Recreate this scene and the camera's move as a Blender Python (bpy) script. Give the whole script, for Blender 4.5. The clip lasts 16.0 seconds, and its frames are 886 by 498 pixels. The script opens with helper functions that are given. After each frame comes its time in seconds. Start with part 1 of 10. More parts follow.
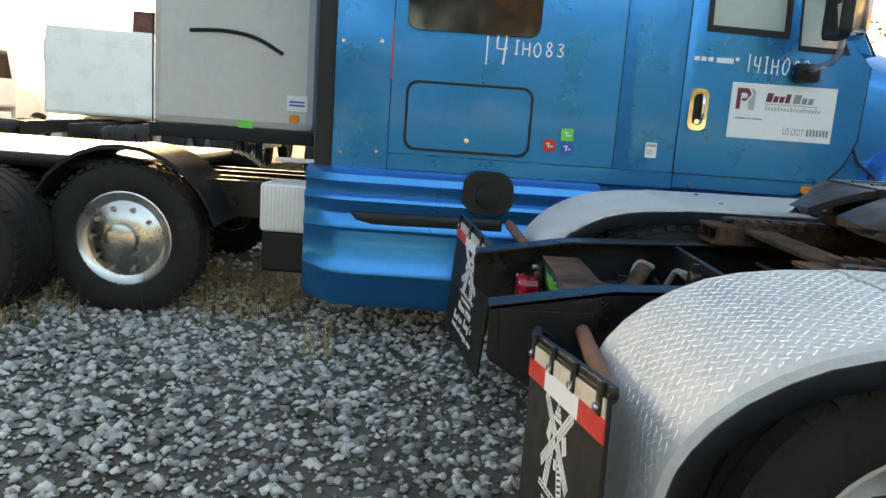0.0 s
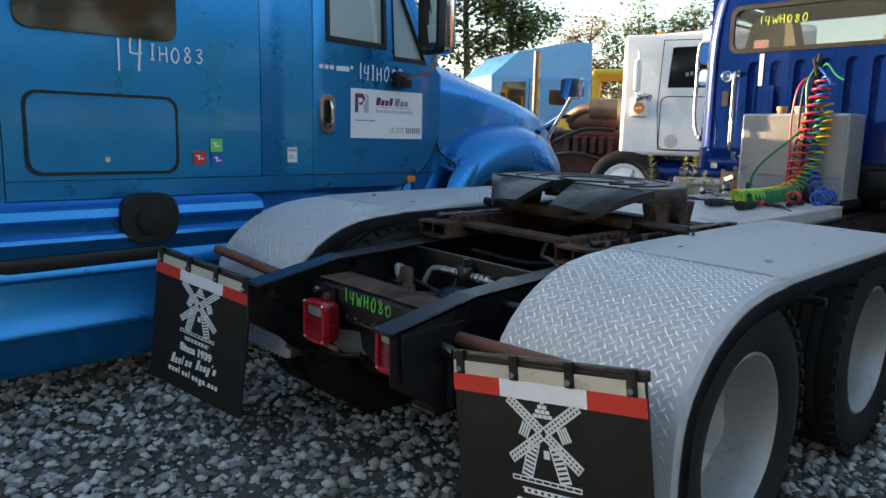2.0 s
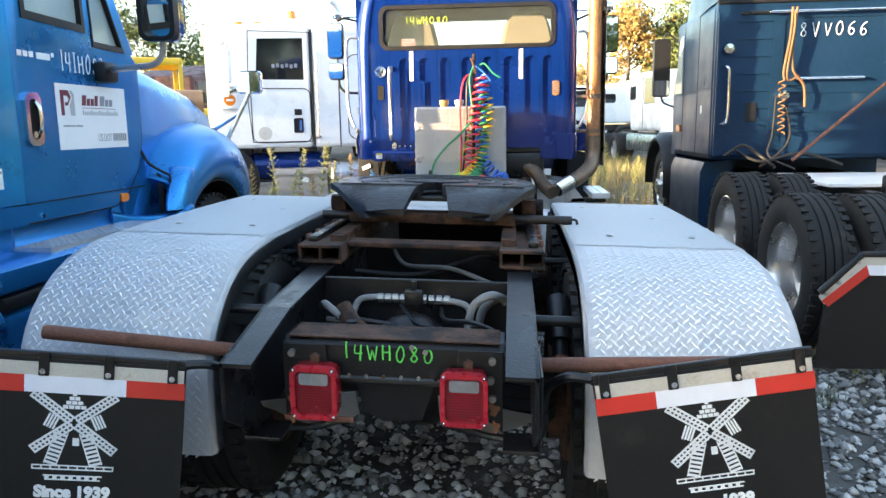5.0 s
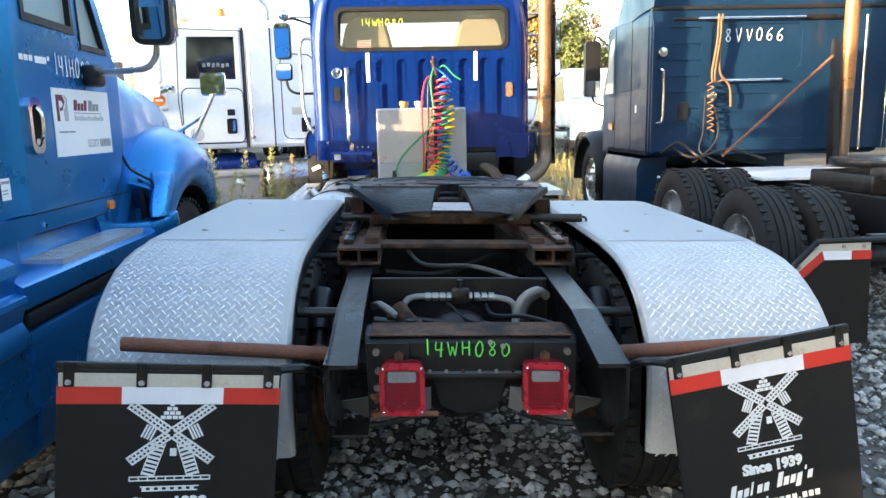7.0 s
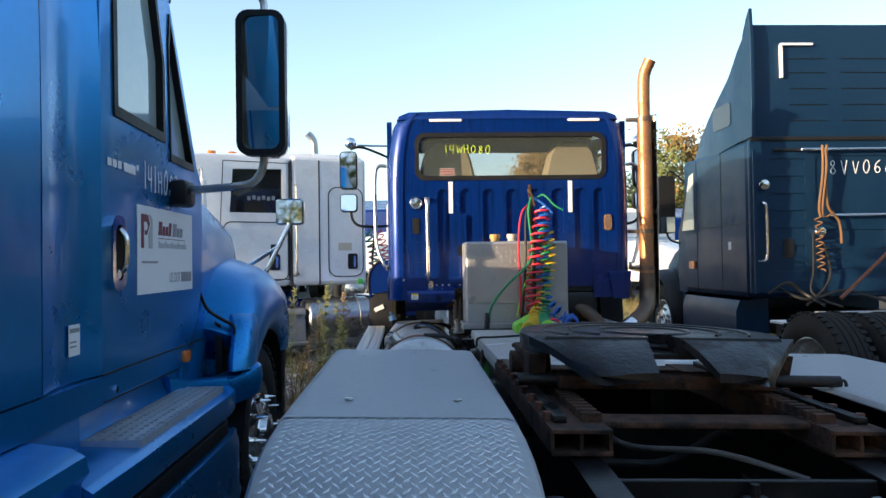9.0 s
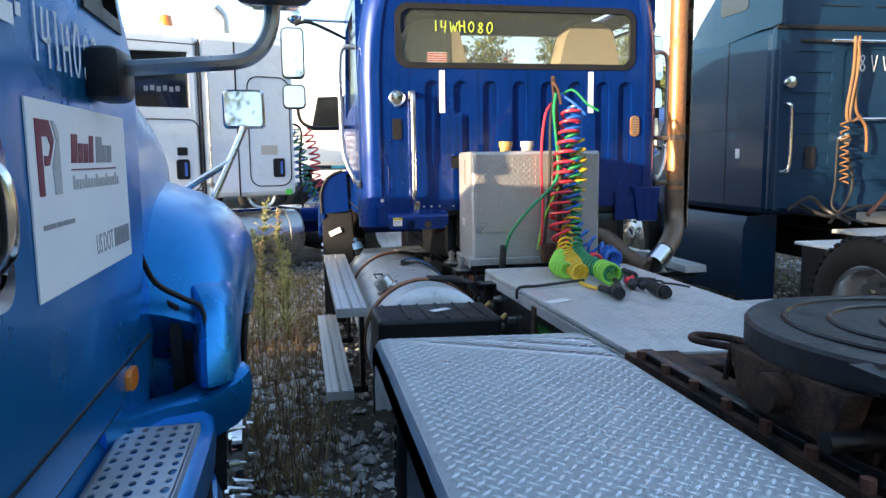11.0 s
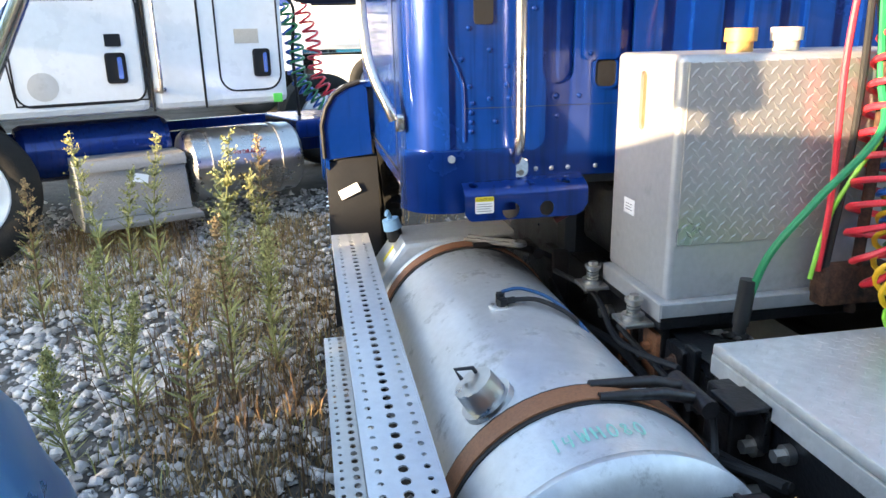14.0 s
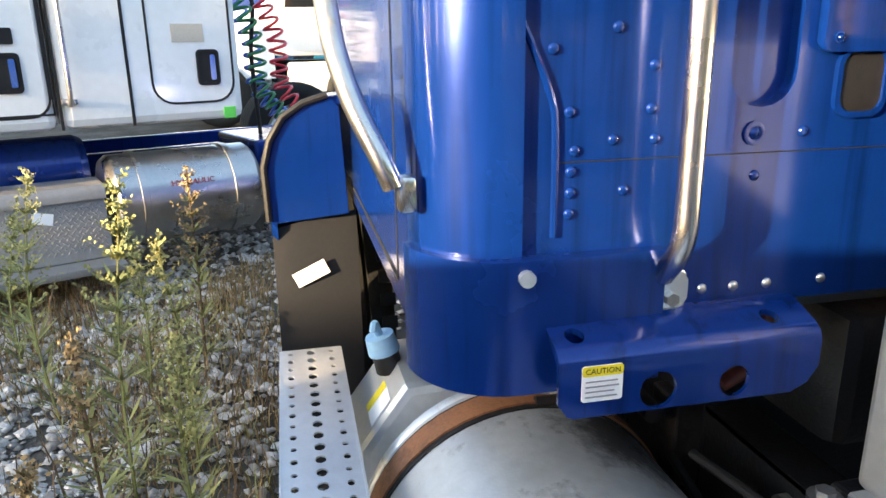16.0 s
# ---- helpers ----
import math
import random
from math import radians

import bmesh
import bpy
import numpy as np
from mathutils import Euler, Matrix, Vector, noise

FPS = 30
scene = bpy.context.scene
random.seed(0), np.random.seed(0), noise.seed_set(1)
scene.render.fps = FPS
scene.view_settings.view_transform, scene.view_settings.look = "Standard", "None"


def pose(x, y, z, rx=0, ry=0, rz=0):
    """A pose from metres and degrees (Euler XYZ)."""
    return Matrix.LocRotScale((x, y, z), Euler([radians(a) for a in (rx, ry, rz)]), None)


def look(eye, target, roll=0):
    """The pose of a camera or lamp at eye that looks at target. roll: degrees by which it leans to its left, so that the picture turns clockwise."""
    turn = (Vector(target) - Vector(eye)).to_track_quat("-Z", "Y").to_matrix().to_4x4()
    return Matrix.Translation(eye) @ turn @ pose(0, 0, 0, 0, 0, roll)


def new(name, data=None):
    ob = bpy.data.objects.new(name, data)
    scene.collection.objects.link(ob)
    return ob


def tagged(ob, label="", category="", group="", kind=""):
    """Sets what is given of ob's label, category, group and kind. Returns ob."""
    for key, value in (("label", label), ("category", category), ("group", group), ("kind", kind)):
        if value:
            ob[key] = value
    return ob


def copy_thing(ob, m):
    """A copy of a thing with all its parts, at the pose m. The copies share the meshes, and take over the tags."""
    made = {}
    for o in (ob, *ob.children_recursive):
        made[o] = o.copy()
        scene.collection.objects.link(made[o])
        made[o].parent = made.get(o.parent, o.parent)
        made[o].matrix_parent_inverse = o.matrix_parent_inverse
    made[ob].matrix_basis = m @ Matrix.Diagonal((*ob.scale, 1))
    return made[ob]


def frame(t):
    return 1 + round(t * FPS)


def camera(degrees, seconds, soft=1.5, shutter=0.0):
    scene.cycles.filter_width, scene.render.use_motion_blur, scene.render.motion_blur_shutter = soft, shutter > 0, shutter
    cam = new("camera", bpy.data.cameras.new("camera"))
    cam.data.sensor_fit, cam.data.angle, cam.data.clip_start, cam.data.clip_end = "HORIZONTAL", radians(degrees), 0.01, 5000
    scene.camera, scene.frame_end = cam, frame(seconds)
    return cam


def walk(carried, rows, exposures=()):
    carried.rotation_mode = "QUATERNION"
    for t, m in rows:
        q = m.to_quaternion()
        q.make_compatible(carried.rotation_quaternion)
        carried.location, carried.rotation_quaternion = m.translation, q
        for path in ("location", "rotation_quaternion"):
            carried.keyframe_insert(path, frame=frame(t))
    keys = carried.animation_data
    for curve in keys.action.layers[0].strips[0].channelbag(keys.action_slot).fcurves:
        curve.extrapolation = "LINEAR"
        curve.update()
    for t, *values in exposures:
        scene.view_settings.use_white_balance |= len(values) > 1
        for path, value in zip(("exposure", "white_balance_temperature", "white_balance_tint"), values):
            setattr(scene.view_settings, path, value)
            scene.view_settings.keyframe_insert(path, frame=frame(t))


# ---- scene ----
cam = camera(63.5, 16.0)
PATH = [
    (0, (0.012, 0.024, 1.473), (0.05, 1.995, 1.136), 4.1),
    (0.5, (-0.276, -0.094, 1.496), (0.128, 1.837, 1.17), 3.5),
    (1, (-0.552, 0.084, 1.492), (0.204, 1.907, 1.169), 2.9),
    (1.5, (-0.859, 0.303, 1.518), (0.229, 1.953, 1.208), 2.2),
    (2, (-1.118, 0.479, 1.551), (0.256, 1.899, 1.241), 1.3),
    (2.5, (-1.264, 0.748, 1.542), (0.349, 1.888, 1.228), 0.7),
    (3, (-1.403, 1.023, 1.569), (0.396, 1.84, 1.255), -0.0),
    (3.5, (-1.545, 1.31, 1.601), (0.366, 1.805, 1.279), -0.5),
    (3.7, (-1.574, 1.431, 1.59), (0.339, 1.918, 1.266), -0.5),
    (5.8, (-1.59, 2.452, 1.626), (0.381, 2.501, 1.288), -1.0),
    (6, (-1.636, 2.52, 1.622), (0.336, 2.567, 1.29), -1.1),
    (6.5, (-1.726, 2.627, 1.639), (0.242, 2.54, 1.295), -1.3),
    (7, (-1.715, 2.655, 1.654), (0.253, 2.572, 1.305), -1.2),
    (7.5, (-1.716, 2.72, 1.64), (0.253, 2.639, 1.297), -1.2),
    (8, (-1.487, 2.858, 1.643), (0.511, 2.768, 1.633), -1.0),
    (8.5, (-1.178, 3.056, 1.633), (0.82, 2.968, 1.667), -0.7),
    (8.7, (-1.038, 3.168, 1.628), (0.96, 3.086, 1.661), -0.8),
    (10.8, (0.386, 3.9, 1.728), (2.344, 3.505, 1.621), -0.6),
    (11, (0.523, 3.89, 1.749), (2.469, 3.504, 1.495), -0.7),
    (11.5, (0.93, 3.897, 1.776), (2.852, 3.521, 1.37), -0.6),
    (12, (1.312, 3.849, 1.784), (3.234, 3.469, 1.382), -0.7),
    (12.5, (1.701, 3.761, 1.796), (3.587, 3.398, 1.239), -1.2),
    (13, (2.126, 3.828, 1.808), (4.01, 3.468, 1.243), -1.0),
    (13.5, (2.508, 3.845, 1.798), (4.394, 3.496, 1.231), -1.2),
    (14, (2.877, 3.796, 1.837), (4.761, 3.451, 1.261), -1.2),
    (14.5, (3.203, 3.785, 1.804), (5.088, 3.441, 1.229), -1.3),
    (15, (3.439, 3.733, 1.805), (5.324, 3.393, 1.23), -1.3),
    (15.5, (3.746, 3.626, 1.801), (5.637, 3.287, 1.246), -1.3),
    (16, (4.07, 3.677, 1.776), (5.95, 3.278, 1.222), -0.9),
]
walk(cam, [(t, look(eye, target, roll)) for t, eye, target, roll in PATH],
     exposures=((0, 2.7, 9800, 10), (0.5, 2.8, 10600, 10), (1, 2.55, 9900, 10), (1.5, 1.8, 8400, 10), (2.5, 2.34, 7500, 10), (3.5, 2.95, 7500, 10), (6, 3.05, 7500, 10), (7.5, 3.05, 7500, 10), (8, 2.65, 7300, 10), (8.4, 1.7, 6800, 10), (8.7, 1.6, 6700, 10),
                (10.8, 2.05, 6800, 10), (11.4, 2.88, 6900, 10), (12, 3.0, 7000, 10), (12.5, 2.88, 7000, 10), (13.2, 3.1, 7200, 10), (13.8, 2.97, 7200, 10), (15, 2.79, 7400, 10), (16, 2.75, 7500, 10)))


# ---- sky and sun: clear evening, the sun low behind the parked sleepers ----
SUN_AZ, SUN_EL = 115.0, 9.4
world = bpy.data.worlds.new("world")
scene.world = world
world.use_nodes = True
wn = world.node_tree
sky = wn.nodes.new("ShaderNodeTexSky")
sky.sky_type, sky.sun_disc = "NISHITA", False
sky.sun_elevation, sky.sun_rotation = radians(SUN_EL + 2.5), radians(90 - SUN_AZ)
sky.air_density, sky.dust_density, sky.ozone_density = 1.0, 1.2, 1.5
wn.links.new(sky.outputs[0], wn.nodes["Background"].inputs[0])
wn.nodes["Background"].inputs[1].default_value = 0.15
sun = new("sun", bpy.data.lights.new("sun", "SUN"))
sun.data.energy, sun.data.angle, sun.data.color = 3.5, radians(0.6), (1.0, 0.78, 0.52)
sun_way = Vector((math.cos(radians(SUN_AZ)) * math.cos(radians(SUN_EL)), math.sin(radians(SUN_AZ)) * math.cos(radians(SUN_EL)), math.sin(radians(SUN_EL))))
sun.matrix_world = look(sun_way * 60, (0, 0, 0))


# ---- building helpers ----
def grp(nt, kind, **kw):
    n = nt.nodes.new(kind)
    for k, v in kw.items():
        n.inputs[k.replace("_", " ")].default_value = v
    return n


def mat(name, color, rough=0.5, metal=0.0, vary=0.12, scale=6.0, bump=0.0, bump_scale=60.0, coat=0.0, dirt=None, dirt_amount=0.35, dirt_scale=3.0, rough_vary=0.1, rand=0.0, island=0.0, spec=0.5, streak=0.0):
    """A procedural surface: base colour with broad and fine variation, dirt patches and fine relief."""
    m = bpy.data.materials.new(name)
    m.use_nodes = True
    nt = m.node_tree
    b = nt.nodes["Principled BSDF"]
    L = nt.links.new
    tc = nt.nodes.new("ShaderNodeTexCoord")
    n1 = grp(nt, "ShaderNodeTexNoise", Scale=scale, Detail=5.0, Roughness=0.6)
    n2 = grp(nt, "ShaderNodeTexNoise", Scale=scale * 11, Detail=3.0)
    L(tc.outputs["Object"], n1.inputs["Vector"])
    L(tc.outputs["Object"], n2.inputs["Vector"])
    add = nt.nodes.new("ShaderNodeMath")
    add.operation = "ADD"
    L(n1.outputs["Fac"], add.inputs[0])
    L(n2.outputs["Fac"], add.inputs[1])
    mr = grp(nt, "ShaderNodeMapRange", From_Min=0.6, From_Max=1.4, To_Min=1 - vary, To_Max=1 + vary)
    L(add.outputs[0], mr.inputs["Value"])
    mul = nt.nodes.new("ShaderNodeMix")
    mul.data_type, mul.blend_type = "RGBA", "MULTIPLY"
    mul.inputs[0].default_value = 1.0
    mul.inputs[6].default_value = (*color, 1)
    L(mr.outputs[0], mul.inputs[7])
    col = mul.outputs[2]
    for amount, src in ((rand, "ShaderNodeObjectInfo"), (island, "ShaderNodeNewGeometry")):
        if amount:
            oi = nt.nodes.new(src)
            m3 = grp(nt, "ShaderNodeMapRange", To_Min=1 - amount, To_Max=1 + amount)
            L(oi.outputs["Random" if src.endswith("Info") else "Random Per Island"], m3.inputs["Value"])
            mx = nt.nodes.new("ShaderNodeMix")
            mx.data_type, mx.blend_type = "RGBA", "MULTIPLY"
            mx.inputs[0].default_value = 1.0
            L(col, mx.inputs[6])
            L(m3.outputs[0], mx.inputs[7])
            col = mx.outputs[2]
    if streak:
        # water runs: narrow, nearly upright marks
        mp = nt.nodes.new("ShaderNodeMapping")
        mp.inputs["Scale"].default_value = (34, 34, 1.6)
        L(tc.outputs["Object"], mp.inputs["Vector"])
        n5 = grp(nt, "ShaderNodeTexNoise", Scale=1.0, Detail=3.0, Roughness=0.6, Distortion=0.25)
        L(mp.outputs[0], n5.inputs["Vector"])
        m6 = grp(nt, "ShaderNodeMapRange", From_Min=0.52, From_Max=0.70, To_Min=1.0, To_Max=1 - streak)
        L(n5.outputs["Fac"], m6.inputs["Value"])
        mx = nt.nodes.new("ShaderNodeMix")
        mx.data_type, mx.blend_type = "RGBA", "MULTIPLY"
        mx.inputs[0].default_value = 1.0
        L(col, mx.inputs[6])
        L(m6.outputs[0], mx.inputs[7])
        col = mx.outputs[2]
    rg = grp(nt, "ShaderNodeMapRange", From_Min=0.3, From_Max=0.7, To_Min=max(0.02, rough - rough_vary), To_Max=min(1, rough + rough_vary))
    L(n1.outputs["Fac"], rg.inputs["Value"])
    ro = rg.outputs[0]
    if dirt:
        n3 = grp(nt, "ShaderNodeTexNoise", Scale=dirt_scale, Detail=8.0, Roughness=0.68)
        L(tc.outputs["Object"], n3.inputs["Vector"])
        ramp = grp(nt, "ShaderNodeMapRange", From_Min=0.72 - dirt_amount * 0.5, From_Max=0.9 - dirt_amount * 0.5)
        L(n3.outputs["Fac"], ramp.inputs["Value"])
        mx = nt.nodes.new("ShaderNodeMix")
        mx.data_type = "RGBA"
        L(ramp.outputs[0], mx.inputs[0])
        L(col, mx.inputs[6])
        mx.inputs[7].default_value = (*dirt, 1)
        col = mx.outputs[2]
        m4 = nt.nodes.new("ShaderNodeMix")
        L(ramp.outputs[0], m4.inputs[0])
        L(ro, m4.inputs[2])
        m4.inputs[3].default_value = 0.9
        ro = m4.outputs[0]
        if metal:
            m5 = grp(nt, "ShaderNodeMapRange", To_Min=metal, To_Max=0.0)
            L(ramp.outputs[0], m5.inputs["Value"])
            L(m5.outputs[0], b.inputs["Metallic"])
    L(col, b.inputs["Base Color"])
    L(ro, b.inputs["Roughness"])
    if not dirt or not metal:
        b.inputs["Metallic"].default_value = metal
    b.inputs["Coat Weight"].default_value = coat
    b.inputs["Specular IOR Level"].default_value = spec
    b.inputs["Coat Roughness"].default_value = 0.06
    if bump:
        n4 = grp(nt, "ShaderNodeTexNoise", Scale=bump_scale, Detail=4.0)
        L(tc.outputs["Object"], n4.inputs["Vector"])
        bp = grp(nt, "ShaderNodeBump", Strength=bump, Distance=0.01)
        L(n4.outputs["Fac"], bp.inputs["Height"])
        L(bp.outputs[0], b.inputs["Normal"])
    return m


def glass(name, color, rough=0.03, alpha=0.35):
    m = mat(name, color, rough, vary=0.05, rough_vary=0.02)
    b = m.node_tree.nodes["Principled BSDF"]
    b.inputs["Alpha"].default_value = alpha
    b.inputs["Specular IOR Level"].default_value = 0.8
    return m


AUTHOR = {}
LEANING = set()  # a truck whose rear frame sags to one side


def thing(name, label, category, at=None, local=False, group="", kind=""):
    """A top-level thing: an Empty at its base. Its parts are given in the world's places, or in its own if local."""
    ob = new(name)
    ob.empty_display_size = 0.1
    at = at or Matrix()
    ob.matrix_basis = at
    AUTHOR[ob] = Matrix() if local else at.inverted()
    return tagged(ob, label, category, group, kind)


def part(name, bm, material, parent=None, label="", smooth=40):
    """Links a bmesh as one mesh object under a thing or under a part."""
    me = bpy.data.meshes.new(name)
    if parent in LEANING:
        for v in bm.verts:
            v.co.z += 0.03 * (v.co.y - 2.48) * min(max((4.5 - v.co.x) / 2, 0), 1)
    if parent is not None:
        bm.transform(AUTHOR[parent])
    bmesh.ops.recalc_face_normals(bm, faces=bm.faces)
    if smooth:
        for f in bm.faces:
            f.smooth = True
        for e in bm.edges:
            if len(e.link_faces) == 2:
                a, (p, q) = e.calc_face_angle(0), (f.calc_area() for f in e.link_faces)
                if a > radians(smooth) or (a > radians(12) and max(p, q) > 12 * min(p, q)):
                    e.smooth = False
    bm.to_mesh(me)
    bm.free()
    mats = material if isinstance(material, (list, tuple)) else [material]
    for m in mats:
        me.materials.append(m)
    ob = new(name, me)
    if parent is not None:
        ob.parent = parent
        AUTHOR[ob] = AUTHOR[parent]
        if parent in LEANING:
            LEANING.add(ob)
    if label:
        ob["label"] = label
    return ob


def BM():
    return bmesh.new()


def box(bm, x0, x1, y0, y1, z0, z1, bevel=0.0, seg=2, m=None):
    r = bmesh.ops.create_cube(bm, size=1, matrix=Matrix.Translation(((x0 + x1) / 2, (y0 + y1) / 2, (z0 + z1) / 2)) @ Matrix.Diagonal((abs(x1 - x0), abs(y1 - y0), abs(z1 - z0), 1)))
    vs = r["verts"]
    if bevel:
        es = list({e for v in vs for e in v.link_edges})
        g = bmesh.ops.bevel(bm, geom=es, offset=bevel, segments=seg, affect="EDGES", profile=0.5, clamp_overlap=True)
        vs = list({v for v in g["verts"]} | {v for f in g["faces"] for v in f.verts} | {v for v in vs if v.is_valid})
    if m is not None:
        seen, todo = set(), [v for v in vs if v.is_valid]
        while todo:
            v = todo.pop()
            if v in seen:
                continue
            seen.add(v)
            todo += [e.other_vert(v) for e in v.link_edges]
        bmesh.ops.transform(bm, matrix=m, verts=list(seen))
    return bm


def cyl(bm, p0, p1, r0, r1=None, seg=20, caps=True):
    p0, p1 = Vector(p0), Vector(p1)
    d = p1 - p0
    q = d.to_track_quat("Z", "Y").to_matrix().to_4x4()
    bmesh.ops.create_cone(bm, cap_ends=caps, segments=seg, radius1=r0, radius2=r0 if r1 is None else r1, depth=d.length, matrix=Matrix.Translation((p0 + p1) / 2) @ q)
    return bm


def ball(bm, c, r, sx=1, sy=1, sz=1, u=14, v=9):
    bmesh.ops.create_uvsphere(bm, u_segments=u, v_segments=v, radius=r, matrix=Matrix.Translation(c) @ Matrix.Diagonal((sx, sy, sz, 1)))
    return bm


def spline(pts, n=6):
    """Points on a smooth curve through the given ones."""
    P = [Vector(p) for p in pts]
    out = []
    for i in range(len(P) - 1):
        a, b, c, d = P[max(i - 1, 0)], P[i], P[i + 1], P[min(i + 2, len(P) - 1)]
        for k in range(n):
            t = k / n
            out.append(0.5 * (2 * b + (c - a) * t + (2 * a - 5 * b + 4 * c - d) * t * t + (3 * b - a - 3 * c + d) * t**3))
    return out + [P[-1]]


def tube(bm, pts, r, seg=8, caps=True):
    """A round tube along points; r one radius or one for each point."""
    P = [Vector(p) for p in pts]
    rs = r if isinstance(r, (list, tuple)) else [r] * len(P)
    rings, up = [], None
    for i, p in enumerate(P):
        t = (P[min(i + 1, len(P) - 1)] - P[max(i - 1, 0)]).normalized()
        if up is None:
            up = t.orthogonal().normalized()
        up = (up - t * up.dot(t)).normalized()
        s = t.cross(up)
        rings.append([bm.verts.new(p + rs[i] * (math.cos(a) * up + math.sin(a) * s)) for a in (2 * math.pi * k / seg for k in range(seg))])
    for a, b in zip(rings, rings[1:]):
        for k in range(seg):
            bm.faces.new((a[k], a[(k + 1) % seg], b[(k + 1) % seg], b[k]))
    if caps:
        bm.faces.new(rings[0][::-1])
        bm.faces.new(rings[-1])
    return bm


def loft(bm, rings, closed=True, caps=True):
    """Skin over rings of equally many points."""
    R = [[bm.verts.new(p) for p in ring] for ring in rings]
    n = len(R[0])
    for a, b in zip(R, R[1:]):
        for k in range(n if closed else n - 1):
            bm.faces.new((a[k], a[(k + 1) % n], b[(k + 1) % n], b[k]))
    if caps and closed:
        bm.faces.new(R[0][::-1])
        bm.faces.new(R[-1])
    return bm


def prism(bm, outline, axis, a, b, bevel=0.0):
    """An outline in the plane across an axis, drawn out from a to b. Outline points are the two other coordinates in order."""
    def place(u, v, w):
        return {"x": (w, u, v), "y": (u, w, v), "z": (u, v, w)}[axis]
    lo = [bm.verts.new(place(u, v, a)) for u, v in outline]
    hi = [bm.verts.new(place(u, v, b)) for u, v in outline]
    n = len(outline)
    fs = [bm.faces.new(lo), bm.faces.new(hi)]
    fs += [bm.faces.new((lo[k], lo[(k + 1) % n], hi[(k + 1) % n], hi[k])) for k in range(n)]
    if bevel:
        bmesh.ops.bevel(bm, geom=list(fs[0].edges) + list(fs[1].edges), offset=bevel, segments=2, affect="EDGES", profile=0.5, clamp_overlap=True)
    return bm


def rrect(u0, u1, v0, v1, r, n=5):
    """A rectangle with rounded corners, as an outline."""
    out = []
    for cu, cv, a0 in ((u1 - r, v1 - r, 0), (u0 + r, v1 - r, 90), (u0 + r, v0 + r, 180), (u1 - r, v0 + r, 270)):
        for k in range(n + 1):
            a = radians(a0 + 90 * k / n)
            out.append((cu + r * math.cos(a), cv + r * math.sin(a)))
    return out


def lathe(bm, prof, m, seg=32):
    """A profile of (radius, along) turned about the x axis, at pose m."""
    rings = [[m @ Vector((h, r * math.cos(2 * math.pi * k / seg), r * math.sin(2 * math.pi * k / seg))) for k in range(seg)] for r, h in prof]
    return loft(bm, rings, True, prof[0][0] > 1e-4 and False)


def cut(bm, *holes):
    """The solid bm with the solids of the holes taken out of it."""
    def temp(b):
        me = bpy.data.meshes.new("temp")
        bmesh.ops.recalc_face_normals(b, faces=b.faces)
        b.to_mesh(me)
        b.free()
        return new("temp", me)
    ob = temp(bm)
    cutters = [temp(h) for h in holes]
    for c in cutters:
        md = ob.modifiers.new("cut", "BOOLEAN")
        md.operation, md.object, md.solver = "DIFFERENCE", c, "EXACT"
    me = bpy.data.meshes.new_from_object(ob.evaluated_get(bpy.context.evaluated_depsgraph_get()))
    out = BM()
    out.from_mesh(me)
    for o in [ob, *cutters]:
        d = o.data
        bpy.data.objects.remove(o)
        bpy.data.meshes.remove(d)
    bpy.data.meshes.remove(me)
    return out


def solid(outline, axis, a, b, bevel=0.0):
    return prism(BM(), outline, axis, a, b, bevel)


def ring(outer, inner, axis, a, b):
    """A frame between two outlines of equally many points, from a to b."""
    bm = BM()
    def place(u, v, w):
        return {"x": (w, u, v), "y": (u, w, v), "z": (u, v, w)}[axis]
    R = [[bm.verts.new(place(u, v, w)) for u, v in o] for o, w in ((outer, a), (outer, b), (inner, b), (inner, a))]
    n = len(outer)
    for i in range(4):
        p, q = R[i], R[(i + 1) % 4]
        for k in range(n):
            bm.faces.new((p[k], p[(k + 1) % n], q[(k + 1) % n], q[k]))
    return bm


def coil(bm, pts, turns, R, r, seg=7, per=14, phase=0.0):
    """A round cable wound about a line of points; R one radius or a function of the run 0..1."""
    P = spline(pts, 12)
    L = [0.0]
    for a, b in zip(P, P[1:]):
        L.append(L[-1] + (b - a).length)
    out, n = [], int(turns * per)
    up = None
    j = 0
    for i in range(n + 1):
        s = L[-1] * i / n
        while j < len(P) - 2 and L[j + 1] < s:
            j += 1
        t = (P[j + 1] - P[j]).normalized()
        c = P[j] + (P[j + 1] - P[j]) * ((s - L[j]) / max(L[j + 1] - L[j], 1e-9))
        if up is None:
            up = t.orthogonal().normalized()
        up = (up - t * up.dot(t)).normalized()
        v = t.cross(up)
        a = 2 * math.pi * turns * i / n + phase
        q = R(i / n) if callable(R) else R
        out.append(c + q * (math.cos(a) * up + math.sin(a) * v))
    return tube(bm, out, r, seg)


